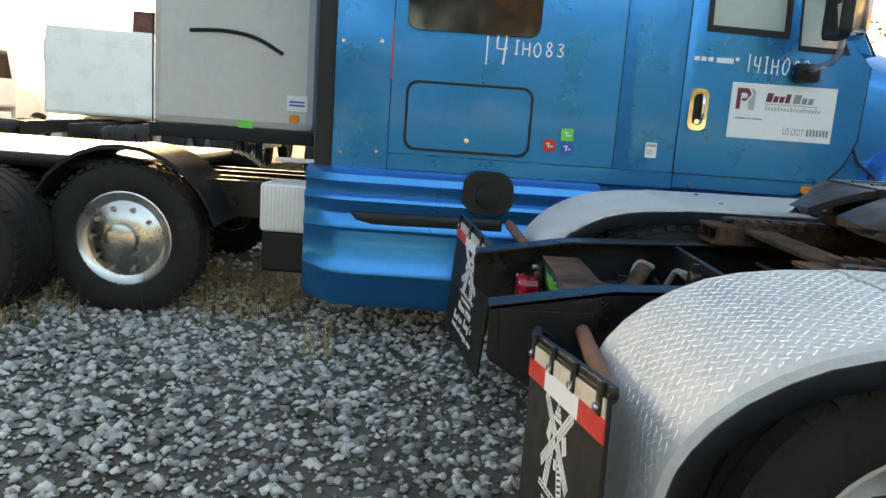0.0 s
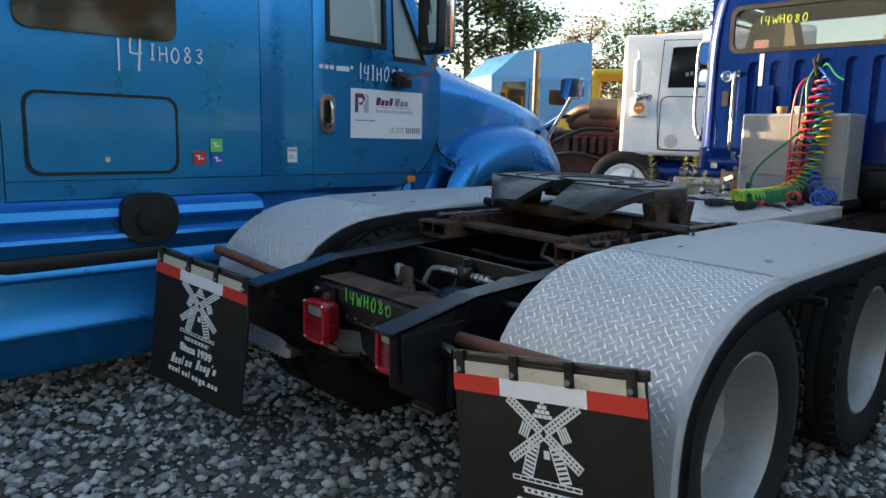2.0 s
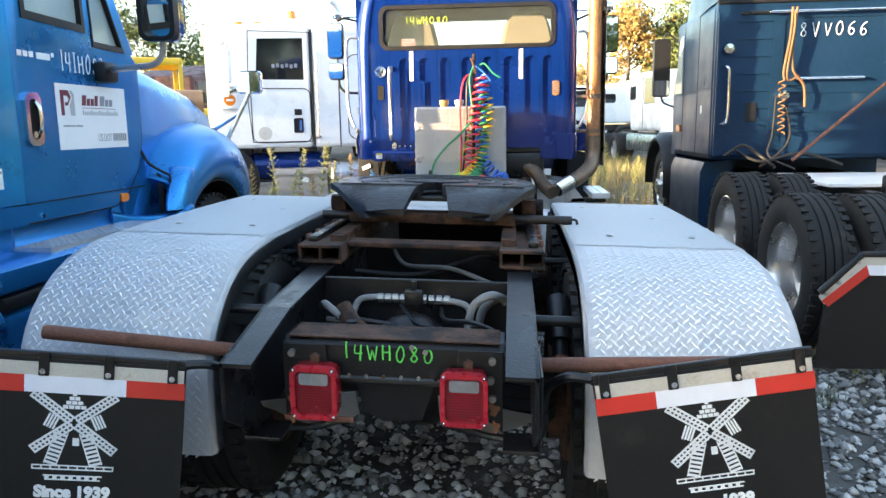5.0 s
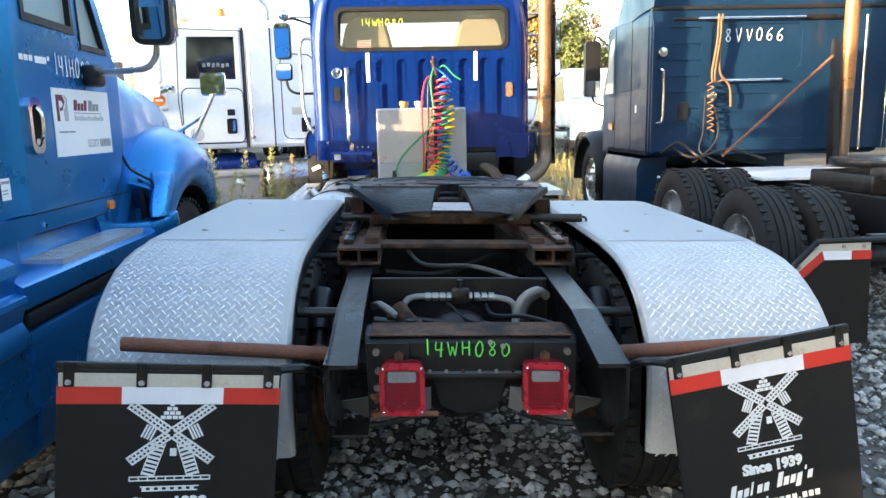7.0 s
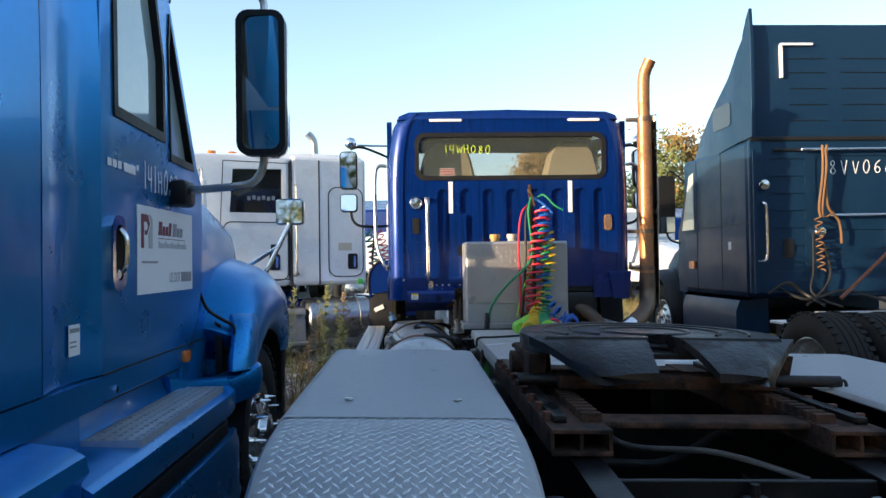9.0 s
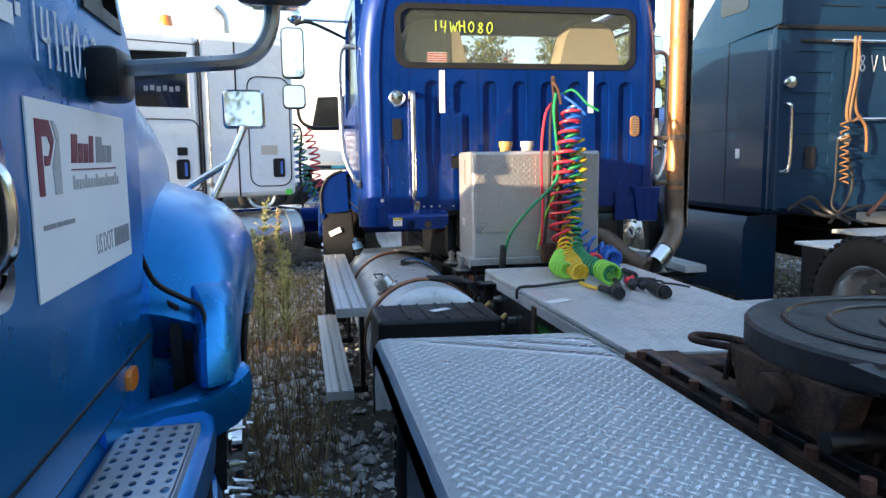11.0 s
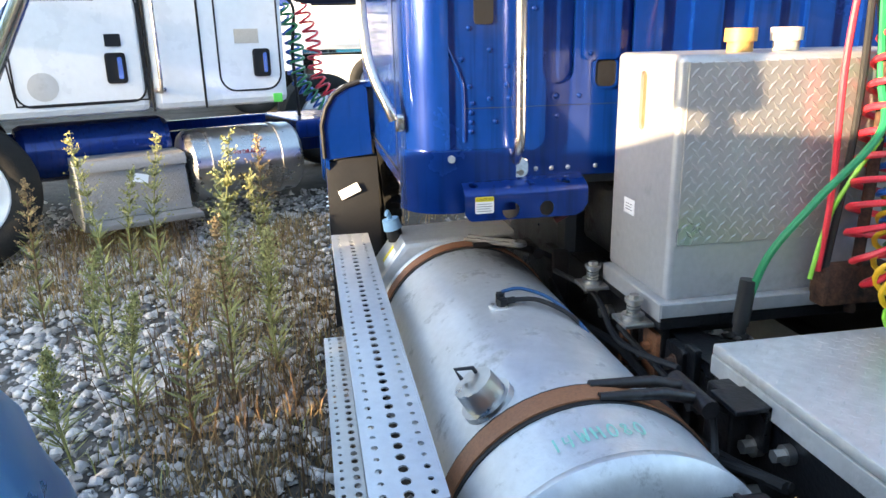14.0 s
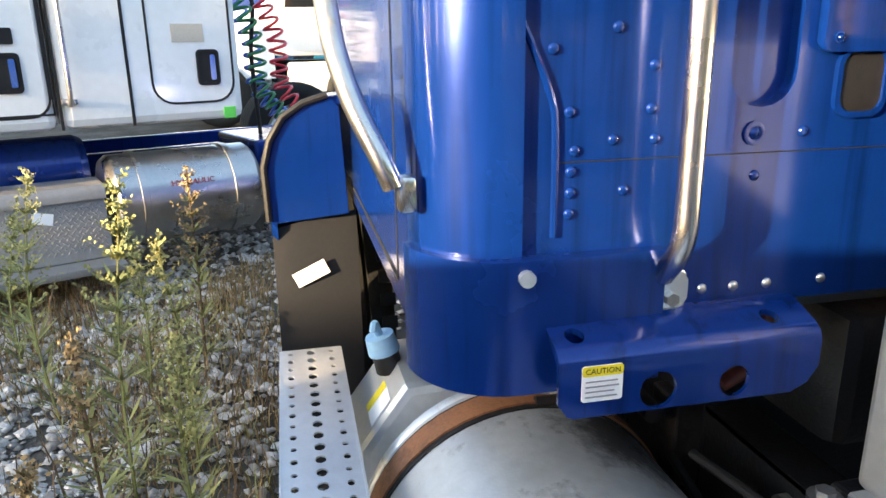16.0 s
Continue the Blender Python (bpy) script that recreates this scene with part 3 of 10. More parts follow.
def tyre_profile(r, w):
    h = w / 2
    return [(r * 0.60, -h * 0.72), (r * 0.66, -h * 0.92), (r * 0.80, -h), (r * 0.93, -h * 0.93), (r * 0.985, -h * 0.80), (r, -h * 0.6), (r, -h * 0.42), (r - 0.012, -h * 0.40), (r - 0.012, -h * 0.34), (r, -h * 0.32), (r, -h * 0.06), (r - 0.012, -h * 0.04),
            (r - 0.012, h * 0.04), (r, h * 0.06), (r, h * 0.32), (r - 0.012, h * 0.34), (r - 0.012, h * 0.40), (r, h * 0.42), (r, h * 0.6), (r * 0.985, h * 0.80), (r * 0.93, h * 0.93), (r * 0.80, h), (r * 0.66, h * 0.92), (r * 0.60, h * 0.72)]


def rim_profile(r, w, deep):
    """From the outer lip inwards to the hub face; along runs outwards."""
    h = w / 2
    f = r * 0.62
    if deep:
        return [(r * 0.60, -h * 0.75), (f, h * 0.74), (f * 1.02, h * 0.80), (f * 0.98, h * 0.83), (f * 0.93, h * 0.70), (f * 0.90, h * 0.2), (f * 0.85, -h * 0.45), (f * 0.70, -h * 0.62), (f * 0.45, -h * 0.66), (f * 0.30, -h * 0.40), (f * 0.28, h * 0.1), (f * 0.15, h * 0.14), (0.0005, h * 0.14)]
    return [(r * 0.60, -h * 0.75), (f, h * 0.74), (f * 1.02, h * 0.80), (f * 0.98, h * 0.83), (f * 0.93, h * 0.70), (f * 0.80, h * 0.62), (f * 0.60, h * 0.85), (f * 0.45, h * 0.98), (f * 0.36, h * 1.0), (f * 0.33, h * 1.25), (f * 0.2, h * 1.34), (0.0005, h * 1.35)]


def wheel(parent, x, y, side, r=0.46, w=0.27, deep=True, rim=None, lift=0.0, spikes=False):
    """One wheel: tyre, rim, lug nuts. side: the way its outer face looks along y."""
    z = ground_z(x, 2.5 if parent in LEANING and x < 4 else y) + r + lift - 0.012
    m = Matrix.Translation((x, y, z)) @ Matrix.Rotation(radians(90 * side), 4, "Z")
    bm = BM()
    lathe(bm, tyre_profile(r, w), m, 40)
    # tread blocks on both shoulders
    for k in range(44):
        a = 2 * math.pi * k / 44
        for e in (-1, 1):
            box(bm, e * w * 0.40 - w * 0.08, e * w * 0.40 + w * 0.08, -0.018, 0.018, r - 0.012, r + 0.006, m=m @ Matrix.Rotation(a, 4, "X"))
    t = part("wheel", bm, RUBBER, parent, "black worn truck tyre")
    bm = BM()
    lathe(bm, rim_profile(r, w, deep), m, 36)
    part("rim", bm, rim or STEEL, t, "dull steel rim")
    f, h = r * 0.62, w / 2
    for k in range(10):
        a = 2 * math.pi * k / 10
        bm = BM()
        rr, hh = (f * 0.58, -h * 0.64) if deep else (f * 0.66, h * 0.74)
        c = m @ Vector((hh, rr * math.cos(a), rr * math.sin(a)))
        d = m.to_3x3() @ Vector((1, 0, 0))
        if spikes:
            cyl(bm, c, c + d * 0.035, 0.017, seg=8)
            cyl(bm, c + d * 0.035, c + d * 0.09, 0.015, 0.004, seg=8)
            part("lug_nut", bm, CHROME, t, "pointed chrome nut cover")
        else:
            cyl(bm, c, c + d * 0.03, 0.016, seg=6)
            part("lug_nut", bm, BOLT, t)
    return t


AXLES = (1.10, 2.38)
for ax in AXLES:
    for s in (1, -1):
        wheel(truck, ax, CY + s * 1.00, s, deep=True, rim=DULLRIM)
        wheel(truck, ax, CY + s * 0.69, s, deep=False)
    z = ground_z(ax) + 0.46
    bm = BM()
    cyl(bm, (ax, CY - 0.95, z), (ax, CY + 0.95, z), 0.085, seg=16)
    ball(bm, (ax + 0.02, CY, z), 0.22, 0.8, 1.0, 0.95)
    cyl(bm, (ax + 0.1, CY, z + 0.05), (ax + 0.45, CY, z + 0.12), 0.12, 0.05)
    for s in (1, -1):
        box(bm, ax - 0.1, ax + 0.1, CY + s * 0.40 - 0.06, CY + s * 0.40 + 0.06, z - 0.12, z + 0.12, 0.01)
    part("drive_axle", bm, GREASE, truck, "greasy black axle housing")
    for s in (1, -1):
        bm = BM()
        cyl(bm, (ax, CY + s * 0.55, z), (ax, CY + s * 0.585, z), 0.30, seg=28)
        cyl(bm, (ax, CY + s * 0.49, z), (ax, CY + s * 0.56, z), 0.22, seg=28)
        part("brake_drum", bm, RUST, truck, "rusty brake drum")
        bm = BM()
        for k in range(4):
            cyl(bm, (ax - 0.28, CY + s * 0.40, z - 0.02 + 0.045 * k), (ax - 0.28, CY + s * 0.40, z + 0.02 + 0.045 * k), 0.11 - 0.006 * (k % 2), seg=18)
        part("air_spring", bm, RUBBER, truck, "black rubber air spring")
for s in (1, -1):
    wheel(truck, 6.45, 2.54 + s * 1.0, s, r=0.47, w=0.28, deep=False, rim=CHROME, spikes=True)


# --- fenders of tread plate ---
def fender_path():
    """Side line of a fender as (x, z): rear drop, round shoulder, long flat top, front bend."""
    pts = [(0.460, 0.58), (0.456, 0.67), (0.457, 0.76), (0.462, 0.846), (0.478, 0.91), (0.505, 0.962), (0.545, 1.012), (0.60, 1.062), (0.67, 1.106), (0.75, 1.142), (0.84, 1.166), (0.95, 1.181), (1.10, 1.190), (1.4, 1.194), (1.8, 1.197), (2.2, 1.199), (2.46, 1.199)]
    pts += [(2.53, 1.194), (2.585, 1.172), (2.62, 1.13), (2.635, 1.06), (2.638, 0.95)]
    return pts


def along(pts, step):
    """Points, headings and run at even steps along a side line."""
    out, run, nxt = [], 0.0, 0.0
    for (xa, za), (xb, zb) in zip(pts, pts[1:]):
        d = math.hypot(xb - xa, zb - za)
        while nxt <= run + d:
            t = (nxt - run) / d
            out.append((xa + (xb - xa) * t, za + (zb - za) * t, math.atan2(zb - za, xb - xa)))
            nxt += step
        run += d
    return out


def lozenges(bm, frames, width, pitch, size=0.021, thick=0.0062, high=0.0022):
    """Raised tread lozenges, alternately turned, over rows of frames (pose with x along, y across, z out)."""
    n = int(width / pitch)
    for i, m in enumerate(frames):
        for j in range(n + 1):
            y = -width / 2 + (j + 0.5 * (i % 2)) * pitch
            if abs(y) > width / 2 - 0.008:
                continue
            a = radians(42 if i % 2 else -42)
            c, s = math.cos(a), math.sin(a)
            P = [(size, 0, 0.0), (0, thick, 0.0), (-size, 0, 0.0), (0, -thick, 0.0)]
            lo = [bm.verts.new(m @ Vector((px * c - py * s, y + px * s + py * c, 0))) for px, py, _ in P]
            hi = [bm.verts.new(m @ Vector(((px * c - py * s) * 0.62, y + (px * s + py * c) * 0.62, high))) for px, py, _ in P]
            bm.faces.new(hi)
            for k in range(4):
                bm.faces.new((lo[k], lo[(k + 1) % 4], hi[(k + 1) % 4], hi[k]))


def fender_sheet(path, side, lift=0.0):
    """Sheet bent along a side line, with turned-down edges."""
    ymid, half = CY + side * 0.895, 0.32
    cross = [(-half, -0.075), (-half, -0.02), (-half + 0.012, -0.004), (-half + 0.035, 0.0), (half - 0.035, 0.0), (half - 0.012, -0.004), (half, -0.02), (half, -0.075)]
    rings, n = [], len(path)
    for i, (x, z) in enumerate(path):
        xa, za = path[max(i - 1, 0)]
        xb, zb = path[min(i + 1, n - 1)]
        a = math.atan2(zb - za, xb - xa)
        nx, nz = -math.sin(a), math.cos(a)
        rings.append([(x + nx * (h + lift), ymid + side * c, z + nz * (h + lift)) for c, h in cross])
    bm = BM()
    loft(bm, rings, closed=False, caps=False)
    bmesh.ops.solidify(bm, geom=bm.faces[:], thickness=-0.004)
    return bm


def fender(side):
    yo, ymid, half = CY + side * 1.215, CY + side * 0.895, 0.32
    path = fender_path()
    cut_at = [i for i, p in enumerate(path) if p[0] == 1.10][0]
    f = part("fender", fender_sheet(path[:cut_at + 1], side), TREAD, truck, "bright tread-plate aluminium fender")
    flat = part("fender_top", fender_sheet([(1.085, 1.1895)] + path[cut_at:], side, 0.003), TREADTOP, f, "smoother worn flat top of the fender")
    for p, high, shine, owner in ((path[:cut_at + 1], 0.0009, TREAD, f), ([(x, z + 0.003) for x, z in path[cut_at:]], 0.00013, TREADTOP, flat)):
        bm = BM()
        rows = []
        for x, z, a in along(p, 0.017):
            rows.append(Matrix(((math.cos(a), 0, -math.sin(a), x - math.sin(a) * 0.0001), (0, 1, 0, ymid), (math.sin(a), 0, math.cos(a), z + math.cos(a) * 0.0001), (0, 0, 0, 1))))
        lozenges(bm, rows, 2 * half - 0.05, 0.034, size=0.0150, thick=0.0046, high=high)
        o = part("tread_pattern", bm, shine, owner, smooth=0)
        o["kind"] = "stuff"
    # rivets on the flat top
    for x, y in ((1.30, -0.17), (1.30, 0.15), (1.86, -0.12), (2.25, 0.17), (2.40, -0.05)):
        bm = BM()
        ball(bm, (x, ymid + y, 1.200), 0.014, 1, 1, 0.3, 12, 7)
        part("rivet", bm, STEEL, flat)
    # brackets under the fender
    for x in (0.70, 1.75):
        bm = BM()
        cyl(bm, (x, CY + side * 0.40, 1.0), (x, yo - side * 0.10, 1.0), 0.018, seg=14)
        part("fender_bracket", bm, BLACKPAINT, f)
    return f


for s in (1, -1):
    fender(s)


# --- rear frame end: crossmember, lamps, plates ---
bm = BM()
prism(bm, [(0.455, 0.872), (0.455, 0.965), (0.475, 0.985), (0.60, 0.985), (0.60, 0.973), (0.48, 0.973), (0.467, 0.962), (0.467, 0.872)], "y", CY - 0.335, CY + 0.335)
cross = part("rear_crossmember", bm, BLACKPAINT, truck, "black rear crossmember with rusty top edge")
bm = BM()
box(bm, 0.458, 0.605, CY - 0.32, CY + 0.32, 0.986, 0.991, 0.002)
part("rusty_edge", bm, RUST, cross)
scrawl("14WH080", 0.046, frame_of((0.4525, CY + 0.0, 0.924), (0, -1, 0), (0, 0, 1)), GREENINK, cross, "green hand-painted stock number", 0.0024, 0.25, 0.66, 2)
bm = BM()
prism(bm, [(CY - 0.13, 0.86), (CY + 0.13, 0.86), (CY + 0.10, 0.74), (CY + 0.04, 0.71), (CY - 0.08, 0.72)], "x", 0.50, 0.51, 0.002)
box(bm, 0.455, 0.51, CY - 0.17, CY + 0.17, 0.845, 0.862, 0.003)
part("centre_plate", bm, BLACKPAINT, truck)
for s in (1, -1):
    bm = BM()
    prism(bm, [(CY + s * 0.33, 0.97), (CY + s * 0.20, 0.97), (CY + s * 0.19, 0.83), (CY + s * 0.33, 0.72)], "x", 0.437, 0.447, 0.002)
    g = part("gusset_plate", bm, BLACKPAINT, truck, "bolted black gusset plate with rust")
    for k, (dy, z) in enumerate(((0.30, 0.945), (0.23, 0.93), (0.295, 0.885), (0.24, 0.87), (0.30, 0.83))):
        bm = BM()
        cyl(bm, (0.437, CY + s * dy, z), (0.420, CY + s * dy, z), 0.016 if k % 2 else 0.011, seg=6 if k % 2 else 12)
        part("bolt", bm, RUST if k % 2 else BOLT, g)
    # lower pocket of the rail end, with a torn splash plate under it
    bm = BM()
    prism(bm, [(0.23, 0.975), (0.235, 0.83), (0.38, 0.70), (0.44, 0.685), (0.50, 0.69), (0.50, 0.98)], "y", CY + s * 0.432, CY + s * 0.440, 0.002)
    box(bm, 0.37, 0.50, CY + s * 0.33 if s > 0 else CY + s * 0.44, CY + s * 0.44 if s > 0 else CY + s * 0.33, 0.685, 0.697, 0.003)
    part("rail_end_plate", bm, BLACKPAINT, truck)
    bm = BM()
    rings = []
    for k in range(11):
        f = k / 10
        yy = 0.13 + 0.31 * f
        low = 0.705 - 0.045 * math.sin(math.pi * min(f * 1.1, 1))
        rings.append([(0.505 - 0.05 * f, CY + s * yy, 0.80 - 0.03 * f), (0.53 - 0.05 * f, CY + s * yy, 0.745), (0.56, CY + s * yy, low), (0.566, CY + s * yy, low), (0.537 - 0.05 * f, CY + s * yy, 0.748), (0.512 - 0.05 * f, CY + s * yy, 0.80 - 0.03 * f)])
    loft(bm, rings)
    sp = part("splash_plate", bm, DULLTREAD, truck, "bent pale grey splash plate")
    bm = BM()
    tube(bm, spline([(0.42, CY + s * 0.452, 0.80), (0.44, CY + s * 0.44, 0.715), (0.50, CY + s * 0.38, 0.672), (0.54, CY + s * 0.28, 0.662), (0.55, CY + s * 0.17, 0.69)], 6), 0.011, 8)
    part("plate_rim", bm, BLACKPAINT, sp, "black bent rim bar")
    # lamp
    yc = CY + s * 0.2205
    lamp = BM()
    prism(lamp, rrect(yc - 0.066, yc + 0.066, 0.767, 0.921, 0.022), "x", 0.372, 0.43, 0.004)
    la = part("tail_lamp", lamp, REDLENS, truck, "red box tail lamp with clear upper window")
    bm = BM()
    bm2 = ring(rrect(yc - 0.069, yc + 0.069, 0.764, 0.924, 0.024), rrect(yc - 0.055, yc + 0.055, 0.778, 0.910, 0.016), "x", 0.360, 0.385)
    part("lens_rim", bm2, REDRIM, la)
    bm.free()
    bm = BM()
    prism(bm, rrect(yc - 0.043, yc + 0.043, 0.868, 0.903, 0.006), "x", 0.3665, 0.372, 0.001)
    part("clear_window", bm, CLEARLENS, la, "clear back-up window")
    bm = BM()
    for k in range(9):
        box(bm, 0.3685, 0.372, yc - 0.048, yc + 0.048, 0.789 + 0.0082 * k, 0.7925 + 0.0082 * k)
    part("lens_rib", bm, REDLENS, la)
    for a in (-1, 1):
        for z in (0.775, 0.914):
            bm = BM()
            ball(bm, (0.359, yc + a * 0.058, z), 0.0048, u=8, v=6)
            part("screw", bm, CHROME, la)
bm = BM()
box(bm, 0.39, 0.40, CY + 0.11, CY + 0.32, 0.748, 0.764, 0.002)
part("bracket_strip", bm, RUSTTUBE, truck, "rusty pale lamp bracket strip")


# --- mud flaps with hangers ---
def windmill(m, parent):
    """White line drawing of a windmill on pose m (u to the right, v up)."""
    bm = BM()
    for a in (38, 142, 218, 322):
        q = m @ Matrix.Translation((0, 0.03, 0)) @ Matrix.Rotation(radians(a), 4, "Z")
        for v in (-0.0125, 0.0, 0.0125):
            box(bm, 0.008, 0.150, v - 0.0032, v + 0.0032, 0, 0.0012, m=q)
        for k in range(11):
            box(bm, 0.010 + 0.0135 * k, 0.0155 + 0.0135 * k, -0.0155, 0.0155, 0, 0.0012, m=q)
        box(bm, 0.146, 0.150, -0.0155, 0.0155, 0, 0.0012, m=q)
    part("sail_print", bm, PRINT, parent, smooth=0)
    bm = BM()
    for s in (-1, 1):
        q = m @ Matrix.Translation((s * 0.050, -0.055, 0)) @ Matrix.Rotation(radians(s * 17), 4, "Z")
        for k in range(8):
            box(bm, -0.016, 0.016, -0.055 + 0.014 * k, -0.047 + 0.014 * k, 0, 0.0012, m=q)
        box(bm, -0.0195, -0.016, -0.057, 0.057, 0, 0.0012, m=q)
        box(bm, 0.016, 0.0195, -0.057, 0.057, 0, 0.0012, m=q)
        q = m @ Matrix.Translation((s * 0.066, 0.035, 0)) @ Matrix.Rotation(radians(s * 24), 4, "Z")
        for k in range(4):
            box(bm, -0.014 + 0.009 * k, -0.008 + 0.009 * k, -0.024, 0.020, 0, 0.0012, m=q)
    for k in range(4):
        w = 0.034 - 0.009 * k
        for j in range(max(1, 4 - k)):
            u = -w + 2 * w * j / max(1, 4 - k)
            box(bm, u + 0.001, u + 2 * w / max(1, 4 - k) - 0.0015, 0.075 + 0.014 * k, 0.086 + 0.014 * k, 0, 0.0012, m=m)
    box(bm, -0.003, 0.016, -0.045, -0.020, 0, 0.0012, m=m)
    part("tower_print", bm, PRINT, parent, smooth=0)
    bm = BM()
    for v, w in ((-0.112, 0.118), (-0.124, 0.116), (-0.145, 0.085), (-0.158, 0.08)):
        box(bm, -w, w, v - 0.002, v + 0.002, 0, 0.0012, m=m)
    for k in range(10):
        box(bm, -0.118 + 0.0257 * k, -0.114 + 0.0257 * k, -0.125, -0.111, 0, 0.0012, m=m)
    for k in range(7):
        box(bm, -0.08 + 0.023 * k, -0.068 + 0.023 * k, -0.157, -0.147, 0, 0.0012, m=m)
    part("base_print", bm, PRINT, parent, smooth=0)


def mud_flap(inner, outer, side):
    """inner, outer: top ends of the striped tape."""
    a, b = Vector(inner), Vector(outer)
    left, right = (b, a) if side > 0 else (a, b)
    u = (right - left).normalized()
    width = (right - left).length
    v = Vector((0.04, 0, 1))
    m = frame_of((left + right) / 2, u, v)
    h = width / 2
    bm = BM()
    box(bm, -h, h, -0.545, 0.045, -0.012, -0.002, 0.002, m=m)
    flap = part("mud_flap", bm, FLAP, truck, "black rubber mud flap with white windmill print")
    bm = BM()
    box(bm, -h + 0.004, h - 0.004, -0.004, 0.034, -0.0025, 0.001, 0.0005, m=m)
    part("backing_plate", bm, CREAM, flap, "rust-stained cream plate")
    for k, (u0, u1, mt) in enumerate(((-1, -0.45, REFRED), (-0.45, 0.46, REFWHITE), (0.46, 1, REFRED))):
        bm = BM()
        box(bm, h * u0, h * u1, -0.052, -0.003, -0.002, 0.0015, m=m)
        part("tape_strip", bm, mt, flap, "red reflective tape" if mt is REFRED else "white reflective tape")
    pm = m @ Matrix.Translation((0.0, -0.163, -0.0008)) @ Matrix.Diagonal((0.92, 0.90, 1, 1))
    windmill(pm, flap)
    text("lettering", "Since 1939", 0.046, m @ Matrix.Translation((0, -0.357, 0)), PRINT, flap, depth=0.0008, bold=0.0026)
    slant = Matrix(((1, 0.35, 0, 0), (0, 1, 0, 0), (0, 0, 1, 0), (0, 0, 0, 1)))
    bars("lettering_bar", m @ Matrix.Translation((-0.005, -0.420, -0.001)) @ Matrix.Rotation(radians(5), 4, "Z") @ slant, letter_bars("Txxlxx Txxg'x", 0.023, 0.026), PRINT, flap, "white script line")
    bars("lettering_bar", m @ Matrix.Translation((0, -0.472, -0.001)), letter_bars("xxxlxxlxxgx.xxx", 0.022, 0.019), PRINT, flap, "white lettering line")
    # hanger: spring arm, top bar and clips
    bm = BM()
    box(bm, -h - 0.005, h + 0.005, 0.034, 0.062, -0.022, -0.004, 0.004, m=m)
    e = m @ Vector((side * h, 0.05, -0.012))
    tube(bm, spline([e, e + Vector((0.02, -side * 0.07, -0.005)), Vector((0.42, CY + side * 0.455, 0.86)), Vector((0.43, CY + side * 0.45, 0.74))], 6), 0.014, 8)
    hang = part("flap_hanger", bm, BLACKPAINT, flap, "black rusting flap hanger bar")
    for f in (-0.90, -0.28, 0.30, 0.88):
        bm = BM()
        box(bm, h * f - 0.014, h * f + 0.014, -0.004, 0.066, -0.006, 0.006, 0.003, m=m)
        part("clip", bm, BLACKPAINT, hang)
        bm = BM()
        c = m @ Vector((h * f, 0.012, 0.006))
        d = m.to_3x3() @ Vector((0, 0, 1))
        cyl(bm, c, c + d * 0.008, 0.0085, seg=10)
        part("bolt_head", bm, CHROME, hang)
    # rusty cross tube behind the hanger
    bm = BM()
    tube(bm, [(0.475, CY + side * 0.44, 0.925), (0.40, CY + side * 1.06, 0.985)], 0.022, 14)
    part("hanger_tube", bm, RUSTTUBE, flap, "red-rusted tube")
    return flap


mud_flap((0.295, 3.054, 0.884), (0.150, 3.617, 0.950), 1)
mud_flap((0.308, 1.897, 0.894), (0.367, 1.306, 0.985), -1)


# --- fifth wheel on its slide rails ---
fw = BM()
N = 40
top, low = [], []
for k in range(N):
    a = 2 * math.pi * k / N
    x, y = 0.44 * math.cos(a), 0.46 * math.sin(a)
    x = max(min(x, 0.42), -0.20)
    top.append((1.78 + x, CY + y, 1.362))
loft(fw, [[(x, y, z - 0.06) for x, y, z in top], [(x, y, z - 0.008) for x, y, z in top], [(1.78 + (x - 1.78) * 0.985, CY + (y - CY) * 0.985, z) for x, y, z in top]])
throat = solid([(1.40, CY - 0.11), (1.40, CY + 0.11), (1.62, CY + 0.045), (1.70, CY + 0.05), (1.74, CY), (1.70, CY - 0.05), (1.62, CY - 0.045)], "z", 1.2, 1.5)
fifth = part("fifth_wheel", cut(fw, throat), GREASE, truck, "greasy dark steel fifth wheel coupling plate")
